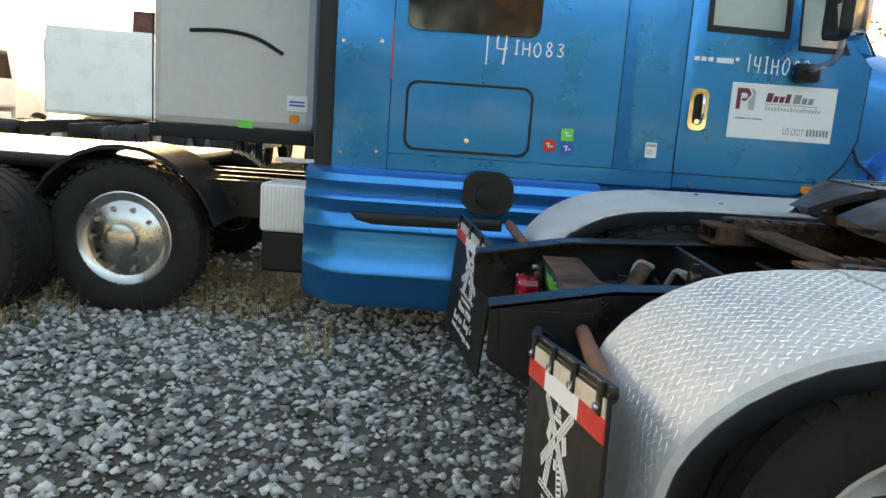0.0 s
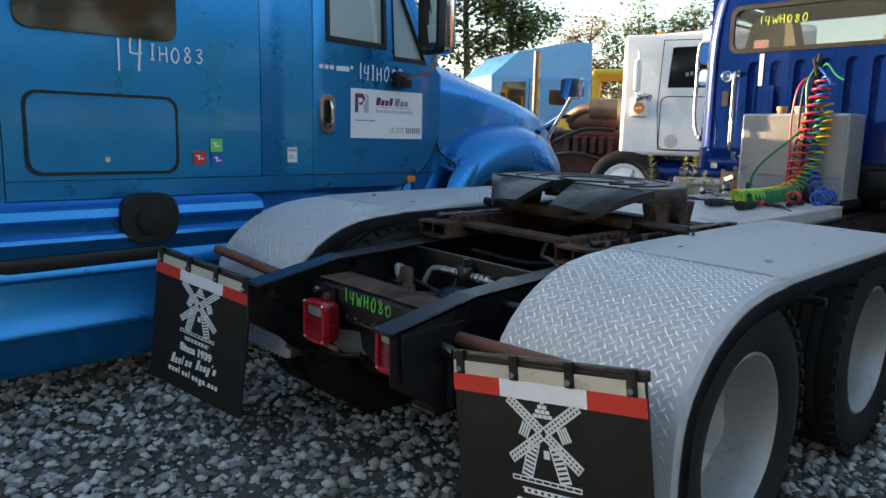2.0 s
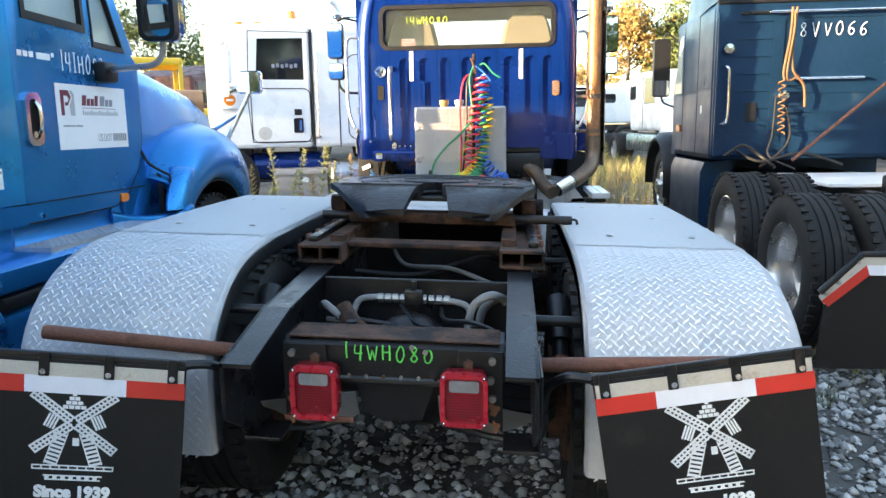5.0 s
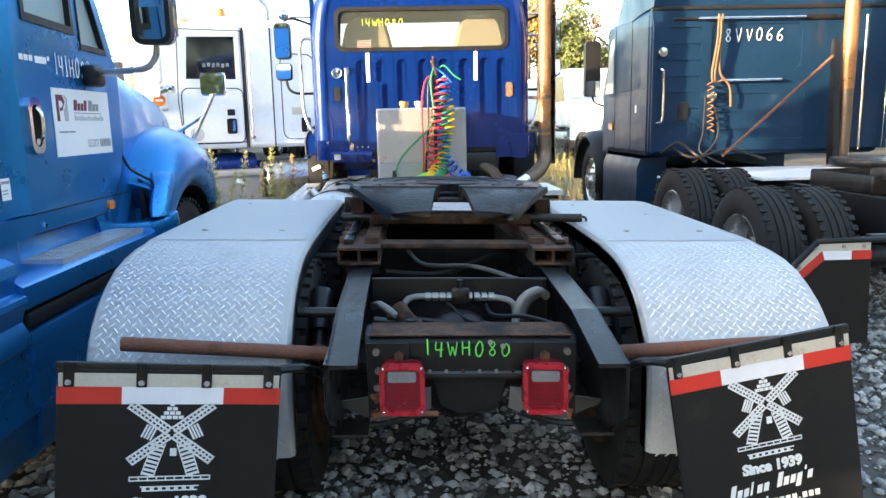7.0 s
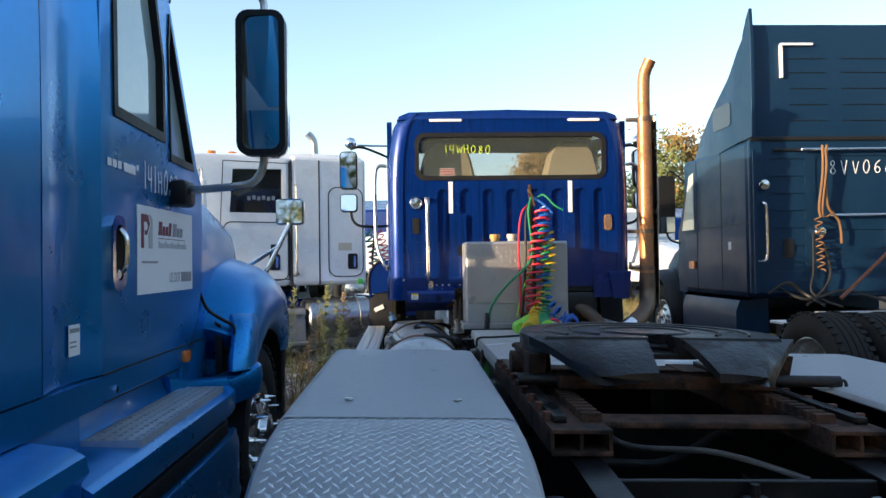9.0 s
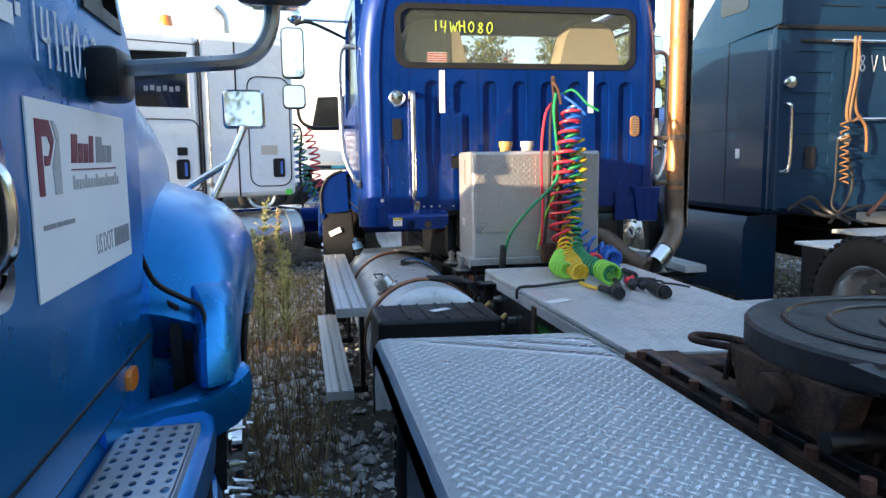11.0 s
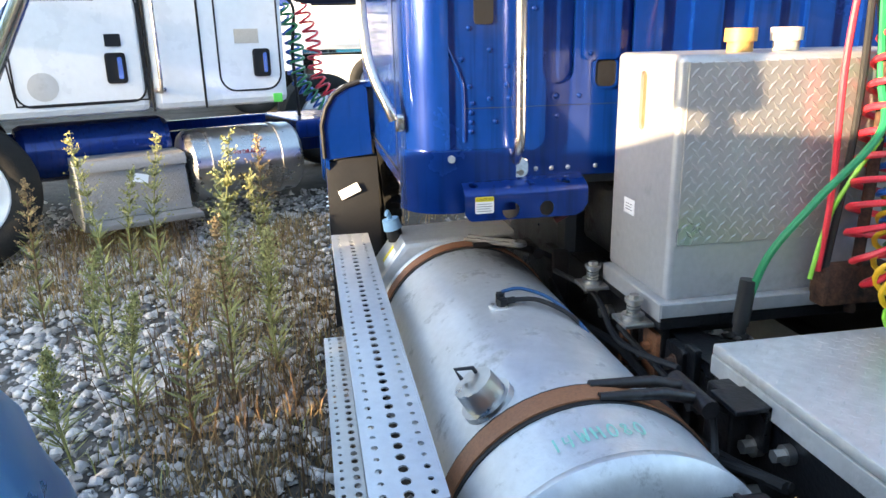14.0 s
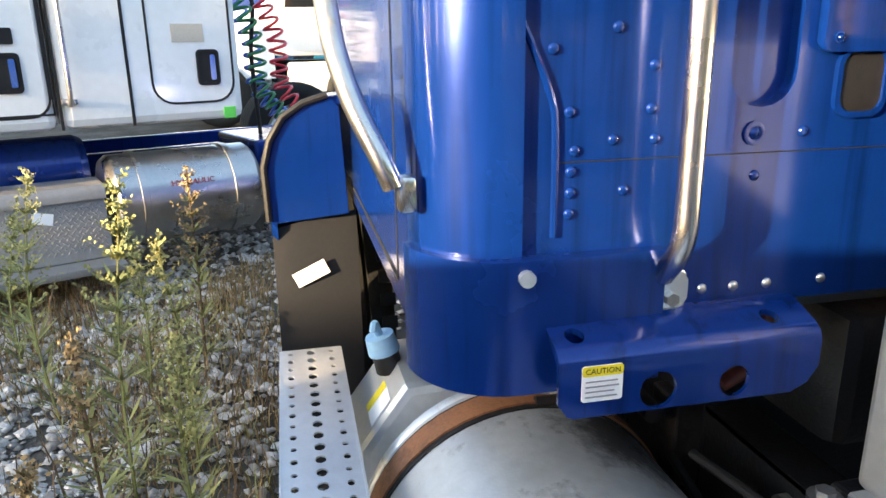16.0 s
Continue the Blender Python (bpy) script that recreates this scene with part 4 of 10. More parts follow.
for s in (1, -1):
    bm = BM()
    # a thin wing that droops to the rear and towards its outer corner
    rows = []
    for x in (1.60, 1.54, 1.48, 1.42, 1.36):
        f = (1.60 - x) / 0.24
        row = []
        for k in range(9):
            g = k / 8
            y = (0.06 + 0.035 * f) + (0.46 - 0.17 * f - 0.06 - 0.035 * f) * g
            row.append((x + 0.05 * max(g - 0.75, 0) * 4 * f, CY + s * y, 1.360 - 0.085 * f ** 1.4 - 0.02 * g * g * f))
        rows.append([(x, y, z) for x, y, z in row] + [(x, y, z - 0.028) for x, y, z in row[::-1]])
    loft(bm, rows)
    part("ramp", bm, GREASE, fifth, "worn sloping approach ramp")
    bm = BM()
    prism(bm, [(1.60, 1.30), (1.96, 1.30), (1.92, 1.19), (1.64, 1.19)], "y", CY + s * 0.40, CY + s * 0.46, 0.004)
    cyl(bm, (1.78, CY + s * 0.36, 1.25), (1.78, CY + s * 0.50, 1.25), 0.04)
    part("saddle", bm, RUST, fifth, "rusty saddle bracket")
    bm = BM()
    box(bm, 1.12, 2.45, CY + s * 0.395 - 0.085, CY + s * 0.395 + 0.085, 1.082, 1.094, 0.002)
    box(bm, 1.12, 2.45, CY + s * 0.395 - 0.085, CY + s * 0.395 + 0.085, 1.142, 1.154, 0.002)
    for dy in (-0.081, 0.0, 0.081):
        box(bm, 1.13, 2.45, CY + s * 0.395 + dy - 0.005, CY + s * 0.395 + dy + 0.005, 1.09, 1.146)
    rl = part("slide_rail", bm, RUST, fifth, "rust-brown slide rail")
    bm = BM()
    box(bm, 1.20, 2.40, CY + s * 0.44 - 0.02, CY + s * 0.44 + 0.02, 1.154, 1.176, 0.004)
    part("guide_bar", bm, BLACKPAINT, rl)
    bm = BM()
    for k in range(14):
        box(bm, 1.22 + 0.05 * k, 1.245 + 0.05 * k, CY + s * 0.345 - 0.03, CY + s * 0.345 + 0.03, 1.154, 1.180, 0.002)
    part("tooth_rack", bm, RUST, rl)
    for k in range(9):
        bm = BM()
        cyl(bm, (1.25 + 0.14 * k, CY + s * 0.468, 1.154), (1.25 + 0.14 * k, CY + s * 0.468, 1.178), 0.014, seg=6)
        part("bolt", bm, RUSTTUBE, rl)
bm = BM()
prism(bm, [(1.60, CY - 0.12), (1.60, CY + 0.12), (1.86, CY + 0.12), (1.86, CY - 0.12)], "z", 1.285, 1.305, 0.003)
tube(bm, spline([(1.60, CY - 0.055, 1.315), (1.69, CY - 0.055, 1.315), (1.735, CY, 1.315), (1.69, CY + 0.055, 1.315), (1.60, CY + 0.055, 1.315)], 6), 0.012, 8)
part("lock_jaw", bm, GREASE, fifth, "greasy dark locking jaw under the throat")
# concentric grease grooves on the plate
bm = BM()
for r in (0.16, 0.27, 0.37):
    pts = [(1.80 + r * 0.9 * math.cos(a), CY + r * math.sin(a), 1.3635) for a in (2 * math.pi * k / 36 for k in range(37)) if True]
    seg = [p for p in pts if p[0] > 1.62]
    seg.sort(key=lambda p: math.atan2(p[1] - CY, p[0] - 1.80))
    tube(bm, seg, 0.006, 6)
part("grease_groove", bm, BLACKPAINT, fifth)
for x0, x1, z0, z1 in ((1.24, 1.36, 1.13, 1.15), (1.55, 1.68, 1.19, 1.235), (2.3, 2.42, 1.13, 1.15)):
    bm = BM()
    box(bm, x0, x1, CY - 0.37, CY + 0.37, z0, z1, 0.006)
    part("cross_plate", bm, RUST, fifth, "rusty cross plate")
bm = BM()
cyl(bm, (1.60, CY - 0.62, 1.215), (1.60, CY + 0.50, 1.215), 0.02)
tube(bm, spline([(1.60, CY - 0.60, 1.215), (1.60, CY - 0.64, 1.215), (1.60, CY - 0.64, 1.15), (1.64, CY - 0.62, 1.14)], 5), 0.006)
part("release_rod", bm, GREASE, fifth)
bm = BM()
loop = [(2.20, 0.36), (2.32, 0.38), (2.40, 0.44), (2.42, 0.50), (2.36, 0.54), (2.26, 0.48), (2.20, 0.40)]
tube(bm, spline([(2.12 + (x - 2.31) * 0.7, CY + 0.37 + (y - 0.45) * 0.7, 1.265) for x, y in loop], 6), 0.010)
tube(bm, [(2.14, CY + 0.33, 1.262), (2.14, CY + 0.35, 1.16)], 0.008)
part("release_handle", bm, RUST, fifth, "looped rusty release handle")

# --- inside the frame: hoses, rods, valves, shock absorbers ---
for x, z in ((0.98, 0.84), (1.75, 0.80), (2.75, 0.80)):
    bm = BM()
    box(bm, x, x + 0.02, CY - 0.34, CY + 0.34, z, 1.06, 0.004)
    part("inner_crossmember", bm, BLACKPAINT, truck)
for name, pts, r, mt in (
    ("air_hose", [(0.965, CY + 0.33, 0.90), (0.93, CY + 0.24, 0.91), (0.95, CY + 0.20, 0.985), (0.955, CY + 0.10, 0.995), (0.96, CY + 0.04, 0.99)], 0.012, GREYHOSE),
    ("air_hose", [(0.96, CY - 0.06, 0.985), (0.95, CY - 0.14, 0.99), (0.94, CY - 0.20, 0.97), (0.93, CY - 0.21, 0.90), (0.94, CY - 0.22, 0.78)], 0.012, GREYHOSE),
    ("air_hose", [(0.95, CY - 0.23, 0.84), (0.95, CY - 0.25, 0.96), (0.95, CY - 0.31, 1.01), (0.96, CY - 0.335, 0.99)], 0.016, GREYHOSE),
    ("air_hose", [(0.9, CY + 0.18, 0.87), (0.8, CY + 0.1, 0.83), (0.75, CY + 0.14, 0.78), (0.72, CY + 0.05, 0.72)], 0.012, BLACKHOSE),
    ("tie_rod", [(0.9, CY + 0.28, 0.93), (0.88, CY - 0.02, 0.905), (0.9, CY - 0.32, 0.89)], 0.012, GREASE),
    ("torque_rod", [(0.62, CY + 0.14, 0.92), (1.06, CY + 0.06, 0.86)], 0.03, GREASE),
    ("torque_rod", [(0.62, CY - 0.14, 0.90), (1.06, CY - 0.06, 0.86)], 0.03, GREASE),
):
    bm = BM()
    tube(bm, spline(pts, 6), r, 10)
    part(name, bm, mt, truck)
for y0 in (0.03, -0.13):
    for k in range(4):
        bm = BM()
        cyl(bm, (0.957, CY + y0 + 0.028 * k, 0.993), (0.957, CY + y0 + 0.028 * k + 0.02, 0.993), 0.017, seg=8)
        part("hose_fitting", bm, BOLT, truck, "bright hose fitting")
bm = BM()
box(bm, 0.93, 0.97, CY - 0.035, CY + 0.035, 0.97, 1.03, 0.01)
cyl(bm, (0.95, CY, 1.03), (0.95, CY, 1.06), 0.012)
part("air_valve", bm, GREASE, truck)
for x0, x1, y0, y1, z0, z1 in ((0.85, 0.93, CY - 0.29, CY - 0.18, 0.83, 0.89), (0.70, 0.80, CY + 0.13, CY + 0.25, 0.86, 0.93)):
    bm = BM()
    box(bm, x0, x1, y0, y1, z0, z1, 0.012)
    cyl(bm, ((x0 + x1) / 2, (y0 + y1) / 2, z1), ((x0 + x1) / 2, (y0 + y1) / 2, z1 + 0.03), 0.02, seg=12)
    part("air_valve", bm, GREASE, truck)
for s in (1, -1):
    bm = BM()
    cyl(bm, (0.92, CY + s * 0.52, 1.02), (0.80, CY + s * 0.52, 0.90), 0.042, seg=14)
    cyl(bm, (0.80, CY + s * 0.52, 0.90), (0.74, CY + s * 0.52, 0.84), 0.026, seg=12)
    sh = part("shock_absorber", bm, BLACKPAINT, truck, "black shock absorber")
    bm = BM()
    cyl(bm, (0.755, CY + s * 0.52, 0.857), (0.725, CY + s * 0.52, 0.827), 0.03, seg=10)
    part("rubber_bush", bm, RUSTTUBE, sh)
    for x in (1.1, 2.38):
        bm = BM()
        prism(bm, [(x - 0.25, 0.80), (x + 0.25, 0.80), (x + 0.1, 0.62), (x - 0.1, 0.62)], "y", CY + s * 0.445, CY + s * 0.46, 0.003)
        part("spring_hanger", bm, BLACKPAINT, truck)
# clutter inside the frame: canister, dome, hoses, small bolts and rust scabs
bm = BM()
tube(bm, [(0.84, CY + 0.24, 0.985), (0.79, CY + 0.19, 0.925)], [0.030, 0.034], 16)
tube(bm, [(0.79, CY + 0.19, 0.925), (0.74, CY + 0.145, 0.865)], [0.042, 0.046], 16)
part("canister", bm, RUST, truck, "rusty levelling canister")
bm = BM()
ball(bm, (0.92, CY + 0.01, 0.86), 0.12, 0.8, 1.0, 0.75, 20, 12)
part("axle_dome", bm, GREASE, truck, "greasy black axle dome")
bm = BM()
box(bm, 0.70, 0.78, CY - 0.27, CY - 0.17, 0.865, 0.93, 0.008)
rb = part("relay_box", bm, BLACKPLASTIC, truck, "small black ribbed relay with a red edge")
bm = BM()
box(bm, 0.6935, 0.70, CY - 0.176, CY - 0.168, 0.868, 0.927, 0.001)
part("red_edge", bm, MAROON, rb)
bm = BM()
for k in range(7):
    box(bm, 0.694, 0.70, CY - 0.265 + 0.014 * k, CY - 0.257 + 0.014 * k, 0.87, 0.925)
part("relay_rib", bm, BLACKPLASTIC, rb)
for pts, r, mt in (
    ([(0.96, CY - 0.335, 1.0), (0.90, CY - 0.28, 1.03), (0.88, CY - 0.22, 0.99), (0.87, CY - 0.20, 0.90), (0.80, CY - 0.20, 0.84)], 0.015, GREYHOSE),
    ([(0.9, CY + 0.33, 0.97), (0.84, CY + 0.30, 0.99), (0.80, CY + 0.24, 0.96)], 0.014, GREYHOSE),
    ([(0.95, CY + 0.30, 0.84), (0.85, CY + 0.1, 0.80), (0.85, CY - 0.1, 0.82), (0.95, CY - 0.3, 0.80)], 0.013, BLACKHOSE),
    ([(0.72, CY - 0.18, 0.90), (0.75, CY - 0.1, 0.94), (0.85, CY - 0.02, 0.93), (0.95, CY + 0.05, 0.97)], 0.007, BLACKHOSE),
    ([(0.66, CY - 0.30, 0.97), (0.75, CY - 0.22, 0.97), (0.88, CY - 0.12, 0.94), (0.96, CY - 0.1, 0.96)], 0.008, BLACKHOSE),
    ([(1.3, CY + 0.30, 1.02), (1.45, CY + 0.05, 0.98), (1.62, CY - 0.20, 1.03), (1.72, CY - 0.3, 1.0)], 0.012, BLACKHOSE),
    ([(1.25, CY - 0.31, 0.98), (1.4, CY - 0.1, 1.02), (1.6, CY + 0.12, 0.99), (1.74, CY + 0.2, 1.03)], 0.010, GREYHOSE),
):
    bm = BM()
    tube(bm, spline(pts, 7), r, 9)
    part("air_hose", bm, mt, truck)
for k in range(12):
    y = CY - 0.29 + 0.053 * k
    bm = BM()
    cyl(bm, (0.4545, y, 0.873), (0.448, y, 0.873), 0.006, seg=8)
    part("small_bolt", bm, BOLT if k % 3 else RUST, cross)
for dy, z in ((-0.10, 0.955), (-0.06, 0.968), (-0.24, 0.925), (0.26, 0.925)):
    bm = BM()
    cyl(bm, (0.4545, CY + dy, z), (0.449, CY + dy, z), 0.008, seg=10)
    part("small_bolt", bm, BOLT, cross)
for s in (1, -1):
    for dy, z, w, h in ((0.305, 0.795, 0.05, 0.05), (0.275, 0.845, 0.035, 0.03), (0.31, 0.74, 0.035, 0.05)):
        bm = BM()
        P = [(CY + s * (dy + w * 0.5 * math.cos(q * 0.7) * (0.7 + 0.3 * math.sin(q * 2.3))), z + h * 0.5 * math.sin(q * 0.7) * (0.7 + 0.3 * math.cos(q * 1.9))) for q in range(9)]
        prism(bm, P, "x", 0.434, 0.4365)
        part("rust_scab", bm, STRAP, truck)


# --- deck plates behind the cab ---
for x0, x1 in ((2.47, 3.60), (3.606, 4.25)):
    bm = BM()
    box(bm, x0, x1, 2.10, 2.920, 1.116, 1.143, 0.006)
    dk = part("deck_plate", bm, DECK, truck, "worn pale aluminium deck plate")
    for ya in (2.10, 2.905):
        bm = BM()
        box(bm, x0, x1, ya, ya + 0.015, 1.07, 1.115, 0.002)
        part("deck_flange", bm, DECK, dk)
    bm = BM()
    rows = [Matrix.Translation((x0 + 0.03 + 0.017 * k, 2.51, 1.1432)) for k in range(int((x1 - x0 - 0.04) / 0.017))]
    lozenges(bm, rows, 0.79, 0.034, size=0.0125, thick=0.0042, high=0.0008)
    o = part("tread_pattern", bm, DECK, dk, smooth=0)
    o["kind"] = "stuff"
bm = BM()
box(bm, -0.065, 0.065, -0.026, 0.026, 0, 0.001, m=pose(3.29, 2.86, 1.1458, 0, 0, -62))
part("paper_tag", bm, PAPER, truck, "white paper tag")
bm = BM()
tube(bm, spline([(3.60, 2.94, 1.10), (3.60, 2.93, 1.15), (3.60, 2.84, 1.156), (3.645, 2.71, 1.158), (3.665, 2.59, 1.165)], 6), 0.007)
part("rubber_strap", bm, BLACKHOSE, truck)
scrawl("14WH080", 0.05, frame_of((3.20, 2.922, 0.99), (-1, 0, 0), (0, 0, 1)), GREENINK, truck, "green hand-painted stock number", 0.0013, 0.25, 0.66, 3)
for x in (2.75, 2.92, 3.06, 3.16, 3.44, 3.72, 3.92, 4.05, 4.18):
    bm = BM()
    cyl(bm, (x, 2.91, 0.93 + 0.05 * math.sin(x * 9)), (x, 2.945, 0.93 + 0.05 * math.sin(x * 9)), 0.018, seg=6)
    part("frame_bolt", bm, BOLT, truck)
    bm = BM()
    cyl(bm, (x + 0.05, 2.91, 0.87), (x + 0.05, 2.935, 0.87), 0.014, seg=6)
    part("frame_bolt", bm, BOLT, truck)
for x in (3.38, 4.30, 4.46):
    bm = BM()
    box(bm, x, x + 0.05, 2.912, 2.93, 0.84, 1.10, 0.003)
    part("frame_bracket", bm, RUST if x < 4 else BLACKPAINT, truck, "rust-streaked bracket")
for name, pts, r in (("cable", [(2.9, 2.93, 0.86), (3.2, 2.96, 0.82), (3.6, 2.95, 0.85), (4.2, 2.97, 0.80), (4.9, 2.95, 0.85)], 0.012), ("cable", [(3.9, 2.95, 1.0), (4.1, 3.02, 0.96), (4.3, 3.0, 0.9), (4.7, 3.02, 0.92), (5.2, 2.98, 0.98)], 0.010), ("cable", [(4.0, 3.05, 1.02), (4.15, 2.98, 1.05), (4.3, 2.96, 1.0), (4.6, 2.99, 1.05)], 0.008)):
    bm = BM()
    tube(bm, spline(pts, 6), r)
    part(name, bm, BLACKHOSE, truck)

# --- hydraulic oil tank with tread-plate front ---
TX0, TX1, TY0, TY1, TZ0, TZ1 = 4.452, 4.808, 2.175, 2.937, 1.168, 1.778
bm = BM()
box(bm, TX0, TX1, TY0, TY1, TZ0, TZ1, 0.016, 3)
slot = solid(rrect(4.624, 4.658, 1.585, 1.735, 0.016), "y", TY1 - 0.02, TY1 + 0.05)
tank = part("oil_tank", cut(bm, slot), TANKBOX, truck, "dull aluminium hydraulic oil tank box")
bm = BM()
box(bm, TX0 - 0.006, TX0 + 0.001, TY0 + 0.02, TY1 - 0.018, 1.318, 1.762, 0.002)
tp = part("tread_front", bm, TANKTREAD, tank, "tread-plate front sheet")
bm = BM()
rows = [frame_of((TX0 - 0.0062, (TY0 + TY1) / 2, 1.33 + 0.017 * k), (0, 0, 1), (0, 1, 0)) for k in range(26)]
lozenges(bm, rows, 0.73, 0.034, size=0.0155, thick=0.0048, high=-0.0011 if rows[0].to_3x3().col[2].x > 0 else 0.0011)
o = part("tread_pattern", bm, TANKTREAD, tp, smooth=0)
o["kind"] = "stuff"
for y in (2.70, 2.57):
    bm = BM()
    cyl(bm, (4.60, y, TZ1), (4.60, y, TZ1 + 0.025), 0.032)
    cyl(bm, (4.60, y, TZ1 + 0.025), (4.60, y, TZ1 + 0.058), 0.04, seg=14)
    part("filler_cap", bm, TANCAP if y > 2.6 else CREAM, tank, "ribbed filler cap")
bm = BM()
prism(bm, rrect(4.620, 4.662, 1.58, 1.74, 0.018), "y", TY1 - 0.012, TY1 - 0.008)
part("sight_gauge", bm, TANLINE, tank, "brown sight gauge in a slot")
bm = BM()
box(bm, 4.652, 4.716, TY1 + 0.0, TY1 + 0.0015, 1.348, 1.390)
part("paper_tag", bm, PAPER, tank, "white paper label")
bars("lettering_bar", frame_of((4.684, TY1 + 0.0016, 1.368), (-1, 0, 0), (0, 0, 1)), [(-0.02, 0.02, 0.008, 0.0016), (-0.02, 0.015, 0.0, 0.0016), (-0.02, 0.02, -0.008, 0.0016)], GREYPRINT, tank)
bm = BM()
box(bm, TX0 - 0.02, TX1 + 0.02, TY0 - 0.02, TY1 + 0.02, 1.10, 1.166, 0.008)
part("tank_cradle", bm, BLACKPAINT, tank)
bm = BM()
box(bm, TX0 - 0.022, TX1 - 0.02, TY0 - 0.01, TY1 + 0.022, 1.1665, 1.174, 0.002)
box(bm, TX0 - 0.022, TX1 - 0.02, TY1 + 0.018, TY1 + 0.024, 1.125, 1.172, 0.002)
box(bm, TX0 - 0.024, TX0 - 0.018, TY0, TY1 + 0.02, 1.135, 1.172, 0.002)
part("base_tray", bm, TANKBOX, tank, "dull aluminium base tray")
for x, y in ((4.795, 2.99), (4.505, 2.995)):
    bm = BM()
    box(bm, x - 0.045, x + 0.045, y - 0.05, y + 0.04, 1.10, 1.112, 0.002)
    cyl(bm, (x, y, 1.112), (x, y, 1.125), 0.03, seg=16)
    for q in range(4):
        cyl(bm, (x, y, 1.124 + 0.009 * q), (x, y, 1.129 + 0.009 * q), 0.018, seg=14)
    cyl(bm, (x, y, 1.122), (x, y, 1.162), 0.012, seg=10)
    cyl(bm, (x, y, 1.158), (x, y, 1.168), 0.024, seg=14)
    cyl(bm, (x, y, 1.168), (x, y, 1.178), 0.014, seg=6)
    part("mount_bolt", bm, BOLT, tank, "galvanised mount bolt")

# --- hose mast with coiled air lines ---
bm = BM()
MX, MY = 4.36, 2.44
tube(bm, [(MX + 0.04, MY, 1.12), (MX + 0.03, MY, 1.7), (4.52, MY, 2.20)], 0.014, 10)
tube(bm, spline([(4.50, MY, 2.10), (4.47, MY + 0.02, 2.16), (4.44, MY, 2.12), (4.44, MY - 0.02, 2.04)], 5), 0.009)
box(bm, 4.38, 4.44, MY - 0.10, MY + 0.10, 1.145, 1.25, 0.01)
mast = part("hose_mast", bm, RUST, truck, "rusty hose mast with coiled air lines")
for name, mt, pts, turns, R, r, ph in (
    ("coil_hose", REDHOSE, [(4.43, 2.36, 2.00), (4.40, 2.40, 1.80), (4.37, 2.44, 1.55), (4.34, 2.46, 1.34), (4.30, 2.42, 1.22)], 14, 0.055, 0.0085, 0),
    ("coil_hose", BLUEHOSE, [(4.44, 2.33, 2.02), (4.41, 2.37, 1.82), (4.39, 2.38, 1.6), (4.36, 2.36, 1.36), (4.26, 2.28, 1.24), (4.22, 2.20, 1.20)], 15, 0.045, 0.0085, 1),
    ("coil_hose", GREENHOSE, [(4.43, 2.36, 1.9), (4.39, 2.35, 1.62), (4.35, 2.37, 1.36), (4.22, 2.41, 1.235), (4.02, 2.44, 1.20), (3.80, 2.46, 1.195), (3.60, 2.46, 1.19)], 30, 0.038, 0.0085, 2),
    ("coil_hose", YELLOWHOSE, [(4.43, 2.33, 1.86), (4.40, 2.32, 1.62), (4.34, 2.40, 1.34), (4.20, 2.48, 1.23), (3.98, 2.52, 1.20), (3.80, 2.58, 1.195), (3.68, 2.60, 1.195)], 23, 0.040, 0.007, 3),
    ("coil_hose", LIMEHOSE, [(4.16, 2.52, 1.215), (4.04, 2.58, 1.20), (3.90, 2.635, 1.195), (3.76, 2.635, 1.195)], 13, 0.034, 0.008, 0),
    ("coil_hose", LIMEHOSE, [(3.74, 2.47, 1.20), (3.66, 2.475, 1.20), (3.57, 2.49, 1.20)], 4, 0.046, 0.007, 0),
    ("coil_hose", BLUEHOSE, [(4.30, 2.20, 1.20), (4.20, 2.21, 1.195), (4.10, 2.235, 1.19)], 4, 0.042, 0.0085, 0),
    ("coil_hose", REDHOSE, [(4.10, 2.36, 1.19), (4.04, 2.365, 1.19)], 2, 0.038, 0.0085, 0),
):
    bm = BM()
    coil(bm, pts, turns, R, r, phase=ph)
    part(name, bm, mt, mast)
